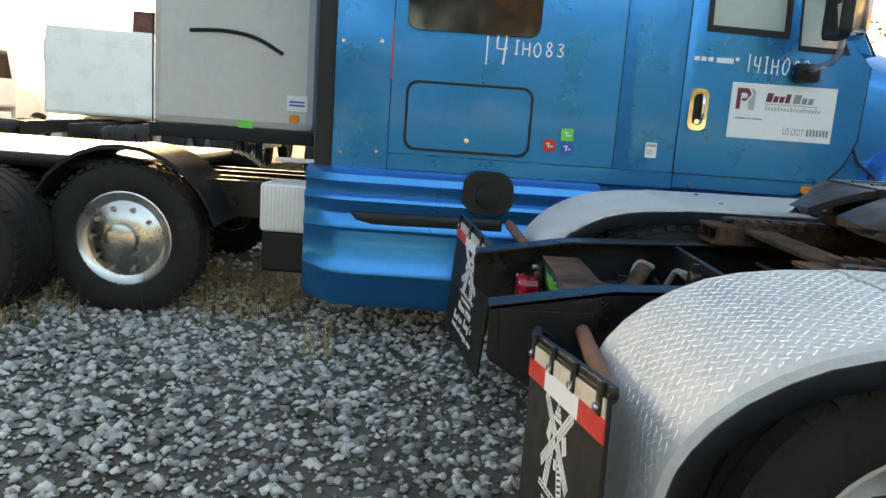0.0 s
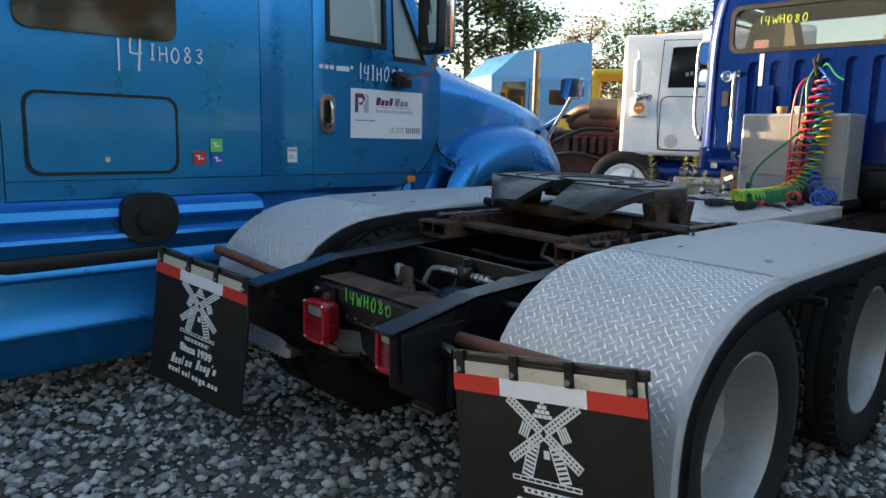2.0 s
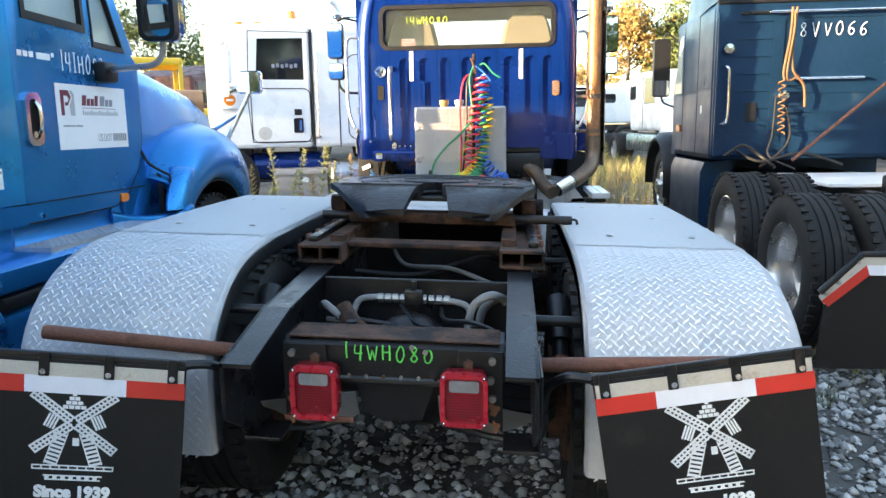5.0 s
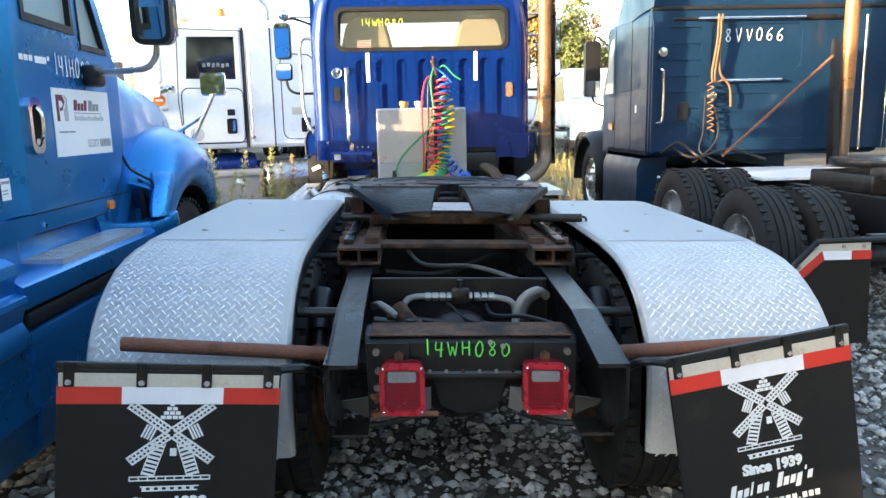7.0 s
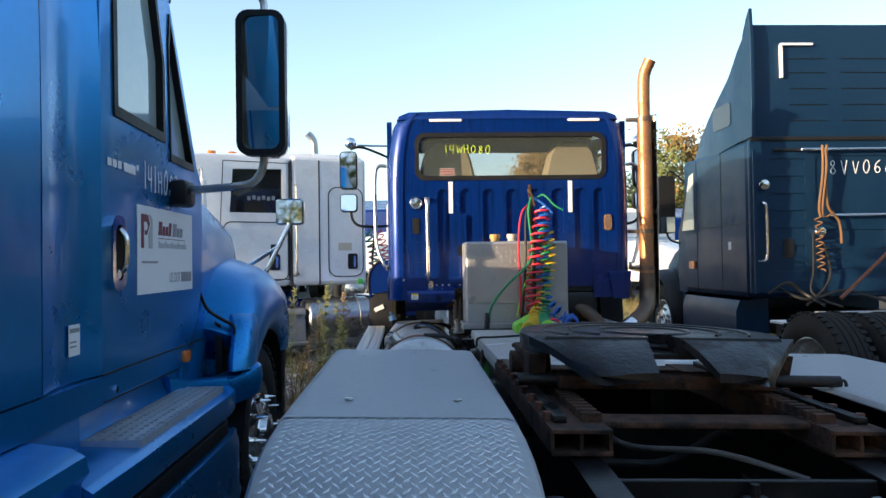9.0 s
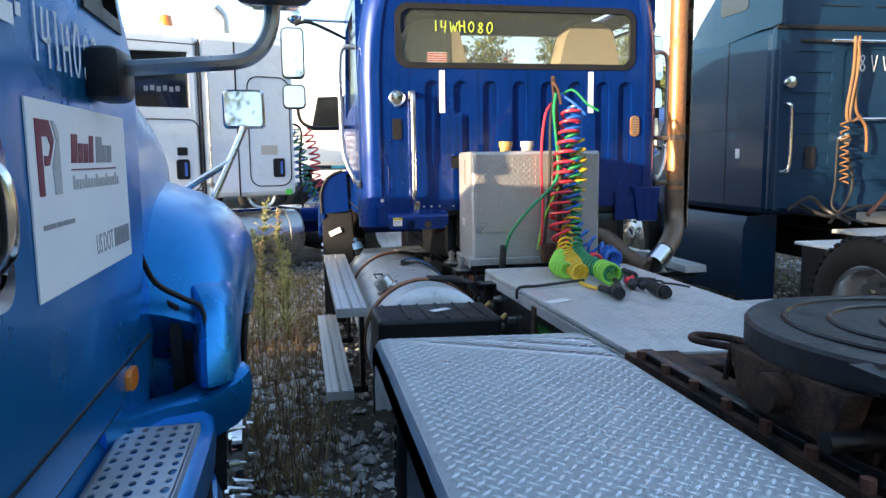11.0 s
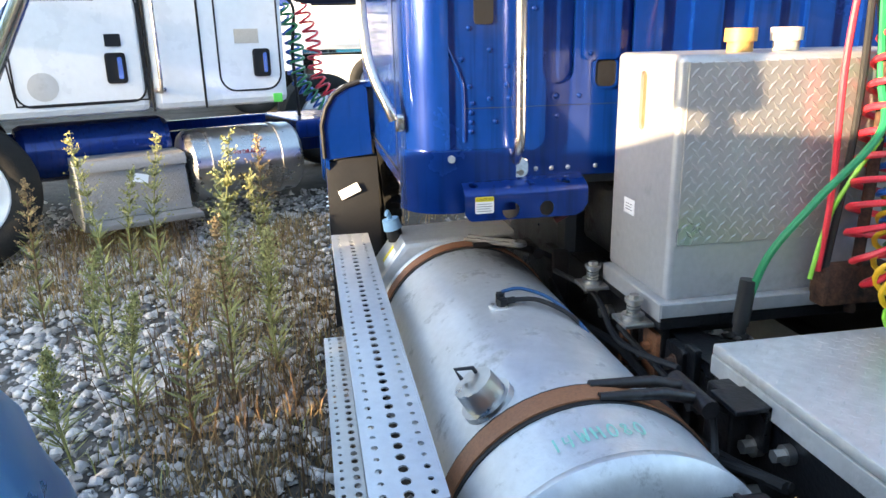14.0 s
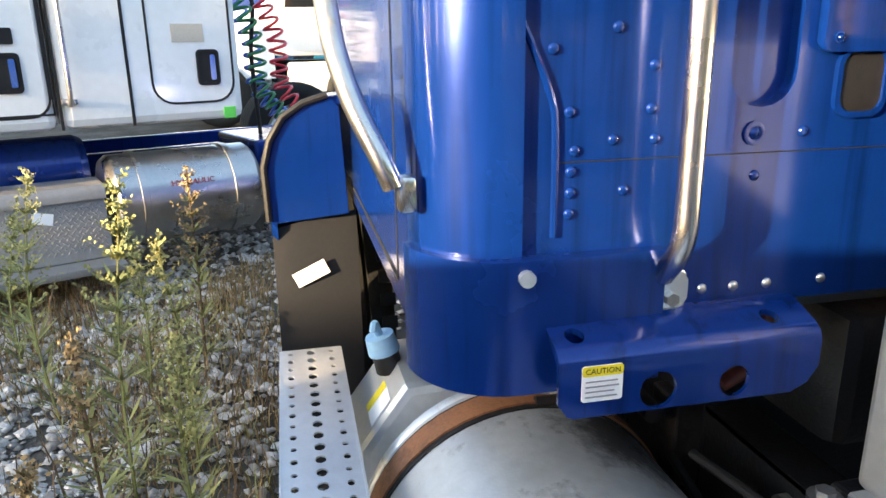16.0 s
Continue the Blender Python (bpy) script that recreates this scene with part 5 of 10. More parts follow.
for name, mt, pts, r in (
    ("air_line", REDHOSE, [(4.50, 2.44, 2.06), (4.42, 2.52, 1.98), (4.40, 2.55, 1.75), (4.40, 2.54, 1.45), (4.40, 2.55, 1.24)], 0.008),
    ("air_line", BLACKHOSE, [(4.50, 2.44, 2.08), (4.42, 2.49, 1.96), (4.40, 2.50, 1.6), (4.40, 2.53, 1.24)], 0.009),
    ("air_line", GREENHOSE, [(4.47, 2.44, 2.10), (4.42, 2.47, 1.98), (4.40, 2.45, 1.72), (4.32, 2.50, 1.60), (4.30, 2.66, 1.45), (4.31, 2.76, 1.32), (4.33, 2.79, 1.18)], 0.0095),
    ("air_line", LIMEHOSE, [(4.36, 2.46, 1.58), (4.40, 2.53, 1.40), (4.40, 2.57, 1.22)], 0.006),
    ("air_line", BLUEHOSE, [(4.47, 2.42, 2.10), (4.42, 2.36, 2.05), (4.38, 2.30, 1.98), (4.43, 2.33, 2.02)], 0.008),
    ("air_line", GREENHOSE, [(4.50, 2.44, 2.05), (4.44, 2.36, 2.12), (4.40, 2.28, 2.04), (4.38, 2.22, 2.0)], 0.007),
    ("air_line", YELLOWHOSE, [(3.66, 2.61, 1.155), (3.58, 2.61, 1.153), (3.50, 2.60, 1.155), (3.44, 2.594, 1.158)], 0.009),
    ("air_line", BLACKHOSE, [(4.12, 2.31, 1.165), (4.00, 2.28, 1.156), (3.90, 2.29, 1.16), (3.83, 2.287, 1.16)], 0.010),
    ("air_line", BLACKHOSE, [(3.60, 2.46, 1.17), (3.50, 2.49, 1.162), (3.40, 2.54, 1.165)], 0.014),
):
    bm = BM()
    tube(bm, spline(pts, 8), r)
    part(name, bm, mt, mast)
for a, b, r, mt in (((3.46, 2.596, 1.163), (3.37, 2.585, 1.165), 0.016, BLACKHOSE), ((3.40, 2.55, 1.170), (3.28, 2.590, 1.172), 0.026, BLACKHOSE), ((3.43, 2.371, 1.172), (3.29, 2.386, 1.172), 0.026, GREYPLASTIC), ((3.30, 2.385, 1.172), (3.268, 2.388, 1.172), 0.030, BLACKHOSE), ((3.64, 2.40, 1.166), (3.60, 2.28, 1.164), 0.014, BLACKHOSE), ((4.33, 2.79, 1.26), (4.33, 2.80, 1.145), 0.020, BLACKHOSE), ((3.88, 2.288, 1.166), (3.78, 2.282, 1.162), 0.017, BLACKHOSE)):
    bm = BM()
    cyl(bm, a, b, r, seg=14)
    cyl(bm, b, Vector(b) + (Vector(b) - Vector(a)).normalized() * 0.02, r * 0.8, seg=12)
    part("hose_plug", bm, mt, mast)
for (x, y), mt in (((3.585, 2.40), REDHOSE), ((3.53, 2.41), GREASE), ((3.49, 2.43), GREASE), ((3.47, 2.39), GREASE)):
    bm = BM()
    ball(bm, (x, y, 1.168), 0.024, 1.25, 0.9, 0.85, 12, 8)
    cyl(bm, (x, y, 1.15), (x + 0.02, y - 0.03, 1.185), 0.010, seg=10)
    part("coupling", bm, mt, mast)
bm = BM()
tube(bm, spline([(3.62, 2.27, 1.16), (3.58, 2.235, 1.162), (3.55, 2.25, 1.16), (3.52, 2.22, 1.16), (3.50, 2.18, 1.155), (3.47, 2.155, 1.152)], 5), 0.005)
part("wire", bm, BLACKHOSE, mast)

# --- exhaust stack ---
SX, SY = 4.98, 1.405
bm = BM()
tube(bm, [(SX, SY, 1.30), (SX, SY, 1.5), (SX, SY, 2.78)], 0.058, 24, caps=False)
stack = part("exhaust_chimney", bm, COPPER, truck, "heat-stained coppery exhaust stack")
bm = BM()
tube(bm, spline([(SX, SY, 2.78), (SX, SY, 3.02), (SX, SY - 0.01, 3.16), (SX - 0.03, SY - 0.05, 3.27)], 6), 0.05, 24, caps=False)
part("tail_spout", bm, COPPER, stack)
bm = BM()
tube(bm, spline([(SX, SY, 1.52), (SX, SY, 1.36), (4.93, 1.425, 1.26), (4.84, 1.50, 1.185), (4.73, 1.61, 1.125)], 7), 0.064, 22, caps=False)
part("elbow", bm, BROWNPIPE, stack, "scorched lower elbow")
bm = BM()
rings = []
d = Vector((-0.14, 0.16, -0.075)).normalized()
for k in range(15):
    rings.append((Vector((4.73, 1.61, 1.125)) + d * (0.013 * k), 0.066 if k % 2 else 0.058))
tube(bm, [p for p, _ in rings], [r for _, r in rings], 20)
part("flex_pipe", bm, CHROME, stack, "bright ribbed flexible pipe")
bm = BM()
tube(bm, spline([(5.25, 2.25, 1.30), (5.02, 2.08, 1.28), (4.90, 1.92, 1.20), (4.76, 1.85, 1.10), (4.62, 1.78, 1.04)], 6), 0.058, 18)
part("exhaust_pipe", bm, BROWNPIPE, stack)
for z in (2.78, 1.56, 1.86):
    bm = BM()
    cyl(bm, (SX, SY, z - 0.018), (SX, SY, z + 0.018), 0.064, seg=24)
    box(bm, SX - 0.02, SX + 0.02, SY + 0.05, SY + 0.15, z - 0.014, z + 0.014, 0.004)
    part("clamp", bm, BROWNPIPE, stack)
bm = BM()
prism(bm, [(SX + 0.05 * math.cos(a) * 1.6, SY - 0.02 + 0.05 * math.sin(a) * 1.6) for a in (radians(-100 + 12 * k) for k in range(13))] + [(SX + 0.05 * math.cos(a) * 1.5, SY - 0.02 + 0.05 * math.sin(a) * 1.5) for a in (radians(44 - 12 * k) for k in range(13))], "z", 1.25, 2.83)
part("heat_guard", bm, STEEL, stack, "bright curved heat guard strip")


# --- cab shell ---
CBX = 4.905
CC = 2.54
def cab_width(z):
    """Half width of the cab at a height."""
    t = min(max((z - 2.25) / 0.6, 0), 1)
    return 0.985 - 0.085 * t * t


ribs = [solid(rrect(y - 0.048, y + 0.048, 1.69, 2.215, 0.045), "x", CBX - 0.05, CBX + 0.022) for y in (3.075, 2.895, 2.71, 2.52, 2.335, 2.15, 1.965, 1.81)]
bm = BM()
out = [(CC - cab_width(z) + 0.10, z) for z in (1.42, 1.8, 2.25, 2.45, 2.6, 2.74)] + [(CC - 0.80, 2.80)]
out += [(CC + 0.80, 2.80)] + [(CC + cab_width(z) - 0.10, z) for z in (2.74, 2.6, 2.45, 2.25, 1.8, 1.42)]
prism(bm, out, "x", CBX, CBX + 0.04)
WIN = rrect(1.765, 3.285, 2.302, 2.655, 0.07, 6)
wall = part("cab_rear_wall", cut(bm, *ribs, solid(WIN, "x", CBX - 0.1, CBX + 0.1)), COBALT, truck, "cobalt blue ribbed cab back wall")
bm = ring(rrect(1.75, 3.30, 2.287, 2.67, 0.08, 6), rrect(1.785, 3.265, 2.322, 2.635, 0.06, 6), "x", CBX - 0.008, CBX + 0.02)
part("window_gasket", bm, BLACKPLASTIC, wall, "black rubber window gasket")
bm = BM()
prism(bm, rrect(1.78, 3.27, 2.317, 2.64, 0.06, 6), "x", CBX + 0.006, CBX + 0.010)
part("rear_window", bm, CABGLASS, wall, "rear cab window with lime marking")
scrawl("14WH080", 0.062, frame_of((CBX + 0.003, 2.86, 2.505), (0, -1, 0), (0, 0, 1)), LIMEINK, wall, "lime hand-painted stock number", 0.0028, 0.2, 0.72, 8)
# round corner posts, flared fairing below
for s in (1, -1):
    rings = []
    for z in (1.385, 1.42, 1.6, 1.9, 2.25, 2.45, 2.6, 2.72, 2.79, 2.83):
        w = cab_width(z) - (0.05 if z > 2.8 else 0.02 if z > 2.75 else 0)
        row = []
        for k in range(11):
            a = radians(90 * k / 10)
            row.append((CBX + 0.115 - 0.125 * math.sin(a), CC + s * (w - 0.125 + 0.125 * math.cos(a)), z))
        inner = [(CBX + 0.05, CC + s * (w - 0.125), z), (CBX + 0.115, CC + s * (w - 0.05), z)]
        rings.append(row + inner)
    bm = BM()
    loft(bm, rings)
    part("corner_post", bm, COBALT, truck, "rounded cobalt cab corner post")
    bm = BM()
    rings = []
    for z in (1.33, 1.36, 1.50, 1.512):
        row = []
        for k in range(11):
            a = radians(90 * k / 10)
            row.append((CBX + 0.108 - 0.135 * math.sin(a), CC + s * (cab_width(z) - 0.125 + 0.133 * math.cos(a)), z))
        row += [(CBX - 0.02, CC + s * (cab_width(z) - 0.32), z), (CBX + 0.02, CC + s * (cab_width(z) - 0.32), z), (CBX + 0.07, CC + s * (cab_width(z) - 0.15), z), (CBX + 0.108, CC + s * (cab_width(z) - 0.04), z)]
        rings.append(row)
    loft(bm, rings)
    lp = part("lower_corner_panel", bm, COBALT, truck, "cobalt lower corner panel")
    bm = BM()
    loft(bm, [[(x, y, z) for x, y, _ in rings[-1]] for z in (1.512, 1.5130)])
    part("panel_seam", bm, COBALT, lp)
    bm = BM()
    cyl(bm, (CBX - 0.024, CC + s * 0.86, 1.492), (CBX - 0.036, CC + s * 0.86, 1.492), 0.011, seg=10)
    part("panel_bolt", bm, ALU, lp)
    # sides with door
    bm = BM()
    outl = [(CBX + 0.115, 1.385), (6.28, 1.385), (6.38, 1.95), (6.20, 2.30), (5.95, 2.78), (CBX + 0.115, 2.78)]
    yy = CC + s * 0.985
    prism(bm, outl, "y", yy - s * 0.04, yy)
    win = solid([(5.22, 2.12), (6.12, 2.05), (6.05, 2.32), (5.88, 2.66), (5.22, 2.68)], "y", yy - 0.2, yy + 0.2)
    sd = part("cab_side", cut(bm, win), COBALT, truck)
    bm = BM()
    prism(bm, [(5.20, 2.10), (6.13, 2.03), (6.07, 2.32), (5.89, 2.68), (5.20, 2.70)], "y", yy - s * 0.022, yy - s * 0.018)
    part("side_window", bm, CABGLASS, sd)
    bm = ring([(5.12, 1.42), (6.22, 1.42), (6.30, 1.95), (5.90, 2.74), (5.12, 2.74)], [(5.13, 1.43), (6.21, 1.43), (6.29, 1.95), (5.894, 2.73), (5.13, 2.73)], "y", yy - s * 0.001, yy + s * 0.001)
    part("door_seam", bm, BLACKPLASTIC, sd)
    # grab handle standing off the side
    bm = BM()
    tube(bm, spline([(5.02, yy + s * 0.005, 2.42), (5.02, yy + s * 0.095, 2.38), (5.02, yy + s * 0.10, 2.0), (5.01, yy + s * 0.095, 1.82), (4.99, yy + s * 0.075, 1.72), (4.965, yy + s * 0.040, 1.635), (4.962, yy + s * 0.026, 1.60)], 6), 0.0150, 12)
    gh = part("grab_handle", bm, STEEL, truck, "polished steel grab handle")
    bm = BM()
    box(bm, 4.950, 4.976, min(yy - s * 0.004, yy + s * 0.022), max(yy - s * 0.004, yy + s * 0.022), 1.565, 1.615, 0.008)
    part("handle_foot", bm, STEEL, gh)
    # mirrors on black arms
    bm = BM()
    tube(bm, spline([(5.95, yy, 2.62), (5.80, yy + s * 0.25, 2.70), (5.78, yy + s * 0.36, 2.68)], 5), 0.012)
    tube(bm, spline([(5.95, yy, 1.98), (5.80, yy + s * 0.25, 1.97), (5.78, yy + s * 0.34, 2.02), (5.78, yy + s * 0.36, 2.12)], 6), 0.013)
    mi = part("door_mirror", bm, BLACKPLASTIC, truck, "black-armed door mirror pair")
    for z0, z1, mt in ((2.31, 2.66, MIRROR), (2.10, 2.27, MIRROR)):
        bm = BM()
        prism(bm, rrect(yy + s * 0.38 - 0.08, yy + s * 0.38 + 0.08, z0, z1, 0.035), "x", 5.765, 5.82, 0.008)
        part("mirror_shell", bm, BLACKPLASTIC, mi)
        bm = BM()
        prism(bm, rrect(yy + s * 0.38 - 0.07, yy + s * 0.38 + 0.07, z0 + 0.01, z1 - 0.01, 0.028), "x", 5.748, 5.752)
        c = Matrix.Translation((5.752, yy + s * 0.38, (z0 + z1) / 2))
        bm.transform(c @ Matrix.Rotation(radians(4 if z1 > 2.3 else 8), 4, "Y") @ c.inverted())
        part("mirror_glass", bm, mt, mi)
    bm = BM()
    ball(bm, (5.80, yy + s * 0.36, 2.74), 0.055, 0.6, 1, 1)
    cyl(bm, (5.80, yy + s * 0.30, 2.72), (5.85, yy, 2.72), 0.010)
    part("round_mirror", bm, MIRROR, mi)
# roof, front and floor
bm = BM()
rings = []
for x, dz, dw in ((CBX - 0.006, -0.035, 0.03), (CBX + 0.02, 0.0, 0.0), (5.3, 0.03, 0), (5.75, 0.03, 0), (6.0, -0.02, 0.02), (6.05, -0.06, 0.05)):
    rings.append([(x, CC - 0.90 + dw, 2.775), (x, CC - 0.88 + dw, 2.81 + dz), (x, CC - 0.80 + dw, 2.84 + dz), (x, CC, 2.86 + dz), (x, CC + 0.80 - dw, 2.84 + dz), (x, CC + 0.88 - dw, 2.81 + dz), (x, CC + 0.90 - dw, 2.775)])
loft(bm, rings)
roof = part("cab_roof", bm, COBALT, truck, "cobalt cab roof")
for y in (3.05, 1.93):
    bm = BM()
    box(bm, CBX - 0.012, CBX - 0.006, y - 0.13, y + 0.13, 2.758, 2.78, 0.002)
    part("reflective_strip", bm, REFWHITE, roof)
bm = BM()
prism(bm, [(6.30, 1.385), (6.42, 1.385), (6.44, 1.95), (6.02, 2.79), (5.95, 2.79), (6.36, 1.95)], "y", CC - 0.945, CC + 0.945)
ws = solid([(CC - 0.86, 2.04), (CC + 0.86, 2.04), (CC + 0.80, 2.68), (CC - 0.80, 2.68)], "x", 5.5, 7)
part("windscreen_frame", cut(bm, ws), COBALT, truck)
bm = BM()
prism(bm, [(6.38, 2.02), (6.385, 2.02), (6.06, 2.70), (6.055, 2.70)], "y", CC - 0.86, CC + 0.86)
part("windscreen", bm, CABGLASS, truck)
bm = BM()
box(bm, CBX + 0.05, 6.3, CC - 0.94, CC + 0.94, 1.385, 1.42)
box(bm, 5.95, 6.35, CC - 0.92, CC + 0.92, 1.42, 2.0, 0.05)
box(bm, CBX + 0.042, CBX + 0.06, CC - 0.86, CC + 0.86, 1.42, 2.28)
tube(bm, [(5.95 + 0.0, CC + 0.45 + 0.2 * math.cos(a), 2.02 + 0.2 * math.sin(a)) for a in (2 * math.pi * k / 20 for k in range(21))], 0.015)
part("cab_interior", bm, INTERIOR, truck, "dark cab interior")
for y in (3.03, 1.99):
    bm = BM()
    rings = [[(5.15 + 0.09 * dx, y + dy, z) for dx, dy in ((-1, -w), (-1, w), (0.2, w + 0.03), (1, w * 0.8), (1, -w * 0.8), (0.2, -w - 0.03))] for z, w in ((1.6, 0.24), (2.2, 0.235), (2.38, 0.20), (2.52, 0.165), (2.58, 0.13), (2.605, 0.08))]
    loft(bm, rings)
    box(bm, 5.2, 5.7, y - 0.25, y + 0.25, 1.6, 1.75, 0.05)
    part("cab_seat", bm, SEAT, truck, "beige high-backed cab seat")
bm = BM()
box(bm, CBX + 0.014, CBX + 0.016, 2.98, 3.10, 2.325, 2.385)
part("flag_sticker", bm, PAPER, wall, "small striped sticker in the window")
bm = BM()
for k in range(4):
    box(bm, CBX + 0.0115, CBX + 0.0135, 2.98, 3.10, 2.330 + 0.014 * k, 2.337 + 0.014 * k)
part("sticker_stripe", bm, REFRED, wall)
# fittings on the back wall
for y in (3.015, 2.048):
    bm = BM()
    box(bm, CBX - 0.005, CBX, y - 0.017, y + 0.017, 2.02, 2.275, 0.001)
    part("reflective_strip", bm, REFWHITE, wall)
bm = BM()
tube(bm, spline([(CBX, 3.205, 2.13), (CBX - 0.06, 3.205, 2.11), (CBX - 0.06, 3.205, 1.9), (CBX - 0.06, 3.205, 1.62), (CBX - 0.055, 3.205, 1.53), (CBX - 0.012, 3.205, 1.475)], 7), 0.0155, 12)
box(bm, CBX - 0.012, CBX, 3.185, 3.225, 2.10, 2.15, 0.003)
gv = part("grab_handle", bm, STEEL, wall, "vertical polished grab handle")
bm = BM()
prism(bm, rrect(3.166, 3.214, 1.423, 1.482, 0.016), "x", CBX - 0.012, CBX - 0.001, 0.003)
part("handle_foot", bm, CHROME, gv, "bolted chrome foot")
bm = BM()
cyl(bm, (CBX - 0.012, 3.19, 1.440), (CBX - 0.019, 3.19, 1.440), 0.010, seg=6)
part("bolt", bm, BOLT, gv)
bm = BM()
lathe(bm, [(0.048, -0.002), (0.05, 0.012), (0.042, 0.02), (0.036, 0.014), (0.0005, 0.018)], frame_of((CBX, 3.295, 2.105), (-1, 0, 0), (0, 0, 1)), 24)
part("back_up_lamp", bm, CHROME, wall, "round chrome back-up lamp")
bm = BM()
prism(bm, rrect(3.27, 3.325, 1.86, 1.985, 0.01), "x", CBX - 0.006, CBX, 0.002)
part("air_vent", bm, BLACKPLASTIC, wall, "black slatted cab vent")
bm = BM()
prism(bm, rrect(1.715, 1.775, 1.87, 2.0, 0.022), "x", CBX - 0.012, CBX, 0.003)
part("clearance_lamp", bm, DULLAMBER, wall, "dull amber oblong side lamp")
bm = BM()
for k in range(7):
    box(bm, CBX - 0.0135, CBX - 0.011, 1.727, 1.763, 1.885 + 0.016 * k, 1.893 + 0.016 * k)
part("lamp_rib", bm, STEEL, wall)
# seams and rivets of the lower back
bm = BM()
box(bm, CBX - 0.001, CBX + 0.001, 2.15, 3.36, 1.6295, 1.631)
part("panel_seam", bm, BLACKPLASTIC, wall)
bm = BM()
tube(bm, spline([(CBX - 0.001, 3.44, 1.95), (CBX - 0.001, 3.41, 1.823), (CBX - 0.001, 3.386, 1.766), (CBX - 0.001, 3.366, 1.719), (CBX - 0.001, 3.357, 1.672), (CBX - 0.001, 3.356, 1.535)], 6), 0.005, 8)
part("panel_crease", bm, COBALT, wall, "raised edge of the corner panel")
for y, z in ((3.28, 1.791), (3.362, 1.767), (3.229, 1.746), (3.339, 1.692), (3.23, 1.693), (3.331, 1.644), (3.335, 1.618), (3.335, 1.591), (3.336, 1.564), (3.28, 1.656), (3.223, 1.655), (3.263, 1.591), (3.083, 1.655), (3.009, 1.656), (3.075, 1.60), (3.34, 1.85), (3.28, 1.90), (3.15, 1.90)):
    bm = BM()
    ball(bm, (CBX - 0.001, y, z), 0.0075, 0.6, 1, 1, 8, 6)
    part("rivet", bm, COBALT, wall)
for y in (3.222, 3.138, 3.09, 3.038, 2.951):
    bm = BM()
    ball(bm, (CBX - 0.001, y, 1.446), 0.0075, 0.6, 1, 1, 8, 6)
    part("rivet", bm, STEEL, wall)
# raised plate with a dark slot under it, and a dimple
bm = BM()
prism(bm, rrect(2.895, 3.005, 1.757, 2.02, 0.012), "x", CBX - 0.016, CBX - 0.001, 0.003)
pl = part("hinge_plate", bm, COBALT, wall, "raised cobalt cover plate")
bm = BM()
prism(bm, rrect(2.90, 2.965, 1.680, 1.757, 0.018), "x", CBX - 0.004, CBX - 0.001)
part("slot", bm, BLACKPLASTIC, pl, "dark slot")
bm = ring(rrect(2.893, 2.972, 1.672, 1.762, 0.024), rrect(2.90, 2.965, 1.680, 1.757, 0.018), "x", CBX - 0.008, CBX + 0.002)
part("slot_rim", bm, COBALT, pl)
for y, z, r in ((3.082, 1.656, 0.016), (2.985, 1.775, 0.008)):
    bm = BM()
    lathe(bm, [(r, 0.0), (r, 0.002), (r * 0.7, 0.003), (r * 0.5, 0.0015), (r * 0.3, 0.005), (0.0005, 0.006)], frame_of((CBX - (0.016 if z > 1.7 else 0.001), y, z), (-1, 0, 0), (0, 0, 1)), 16)
    part("screw_dimple", bm, COBALT, wall)
# red hose with a pale clip under the cab
bm = BM()
tube(bm, spline([(4.99, 2.96, 1.40), (4.97, 2.985, 1.34), (4.95, 3.01, 1.30), (4.95, 3.06, 1.27)], 6), 0.012, 10)
rh = part("heater_hose", bm, MAROONIRON, truck, "dark red heater hose with a pale clip")
bm = BM()
cyl(bm, (4.96, 2.992, 1.325), (4.953, 3.003, 1.308), 0.0145, seg=14)
part("hose_clip", bm, PAPER, rh)
# pressed bracket under the cab, with two round holes and a caution label
bm = BM()
rings = []
for y, e in ((3.372, 0.022), (3.360, 0.004), (3.35, 0.0), (3.04, 0.0), (3.015, 0.012), (3.000, 0.035)):
    rings.append([(CBX + 0.03, y, 1.432), (CBX - 0.02, y, 1.424), (4.845, y, 1.408), (4.834, y, 1.400), (4.829, y, 1.388), (4.829, y, 1.315 + e), (4.835, y, 1.315 + e), (4.836, y, 1.385), (4.842, y, 1.394), (4.85, y, 1.400), (CBX - 0.02, y, 1.416), (CBX + 0.03, y, 1.424)])
loft(bm, rings)
holes = []
for y, r in ((3.235, 0.026), (3.126, 0.022)):
    h = BM()
    cyl(h, (4.80, y, 1.342), (4.86, y, 1.342), r, seg=18)
    holes.append(h)
for y in (3.340, 3.060):
    h = BM()
    cyl(h, (4.862, y, 1.38), (4.862, y, 1.46), 0.013, seg=14)
    holes.append(h)
br = part("tow_bracket", cut(bm, *holes), COBALT, truck, "cobalt pressed bracket under the cab")
bm = BM()
prism(bm, rrect(3.287, 3.342, 1.338, 1.387, 0.004), "x", 4.8268, 4.8285)
part("caution_label", bm, PAPER, br, "white and yellow caution label")
bm = BM()
prism(bm, rrect(3.287, 3.342, 1.373, 1.387, 0.004), "x", 4.8262, 4.8268)
part("label_band", bm, YELLOWTAG, br)
text("lettering", "CAUTION", 0.0105, frame_of((4.8260, 3.3145, 1.3765), (0, -1, 0), (0, 0, 1)), BLACKPLASTIC, br, depth=0.0003)
bars("lettering_bar", frame_of((4.8266, 3.3145, 1.355), (0, -1, 0), (0, 0, 1)), [(-0.023, 0.02, 0.011, 0.002), (-0.023, 0.022, 0.004, 0.002), (-0.023, 0.016, -0.003, 0.002), (-0.023, 0.020, -0.010, 0.002)], GREYPRINT, br)
bm = BM()
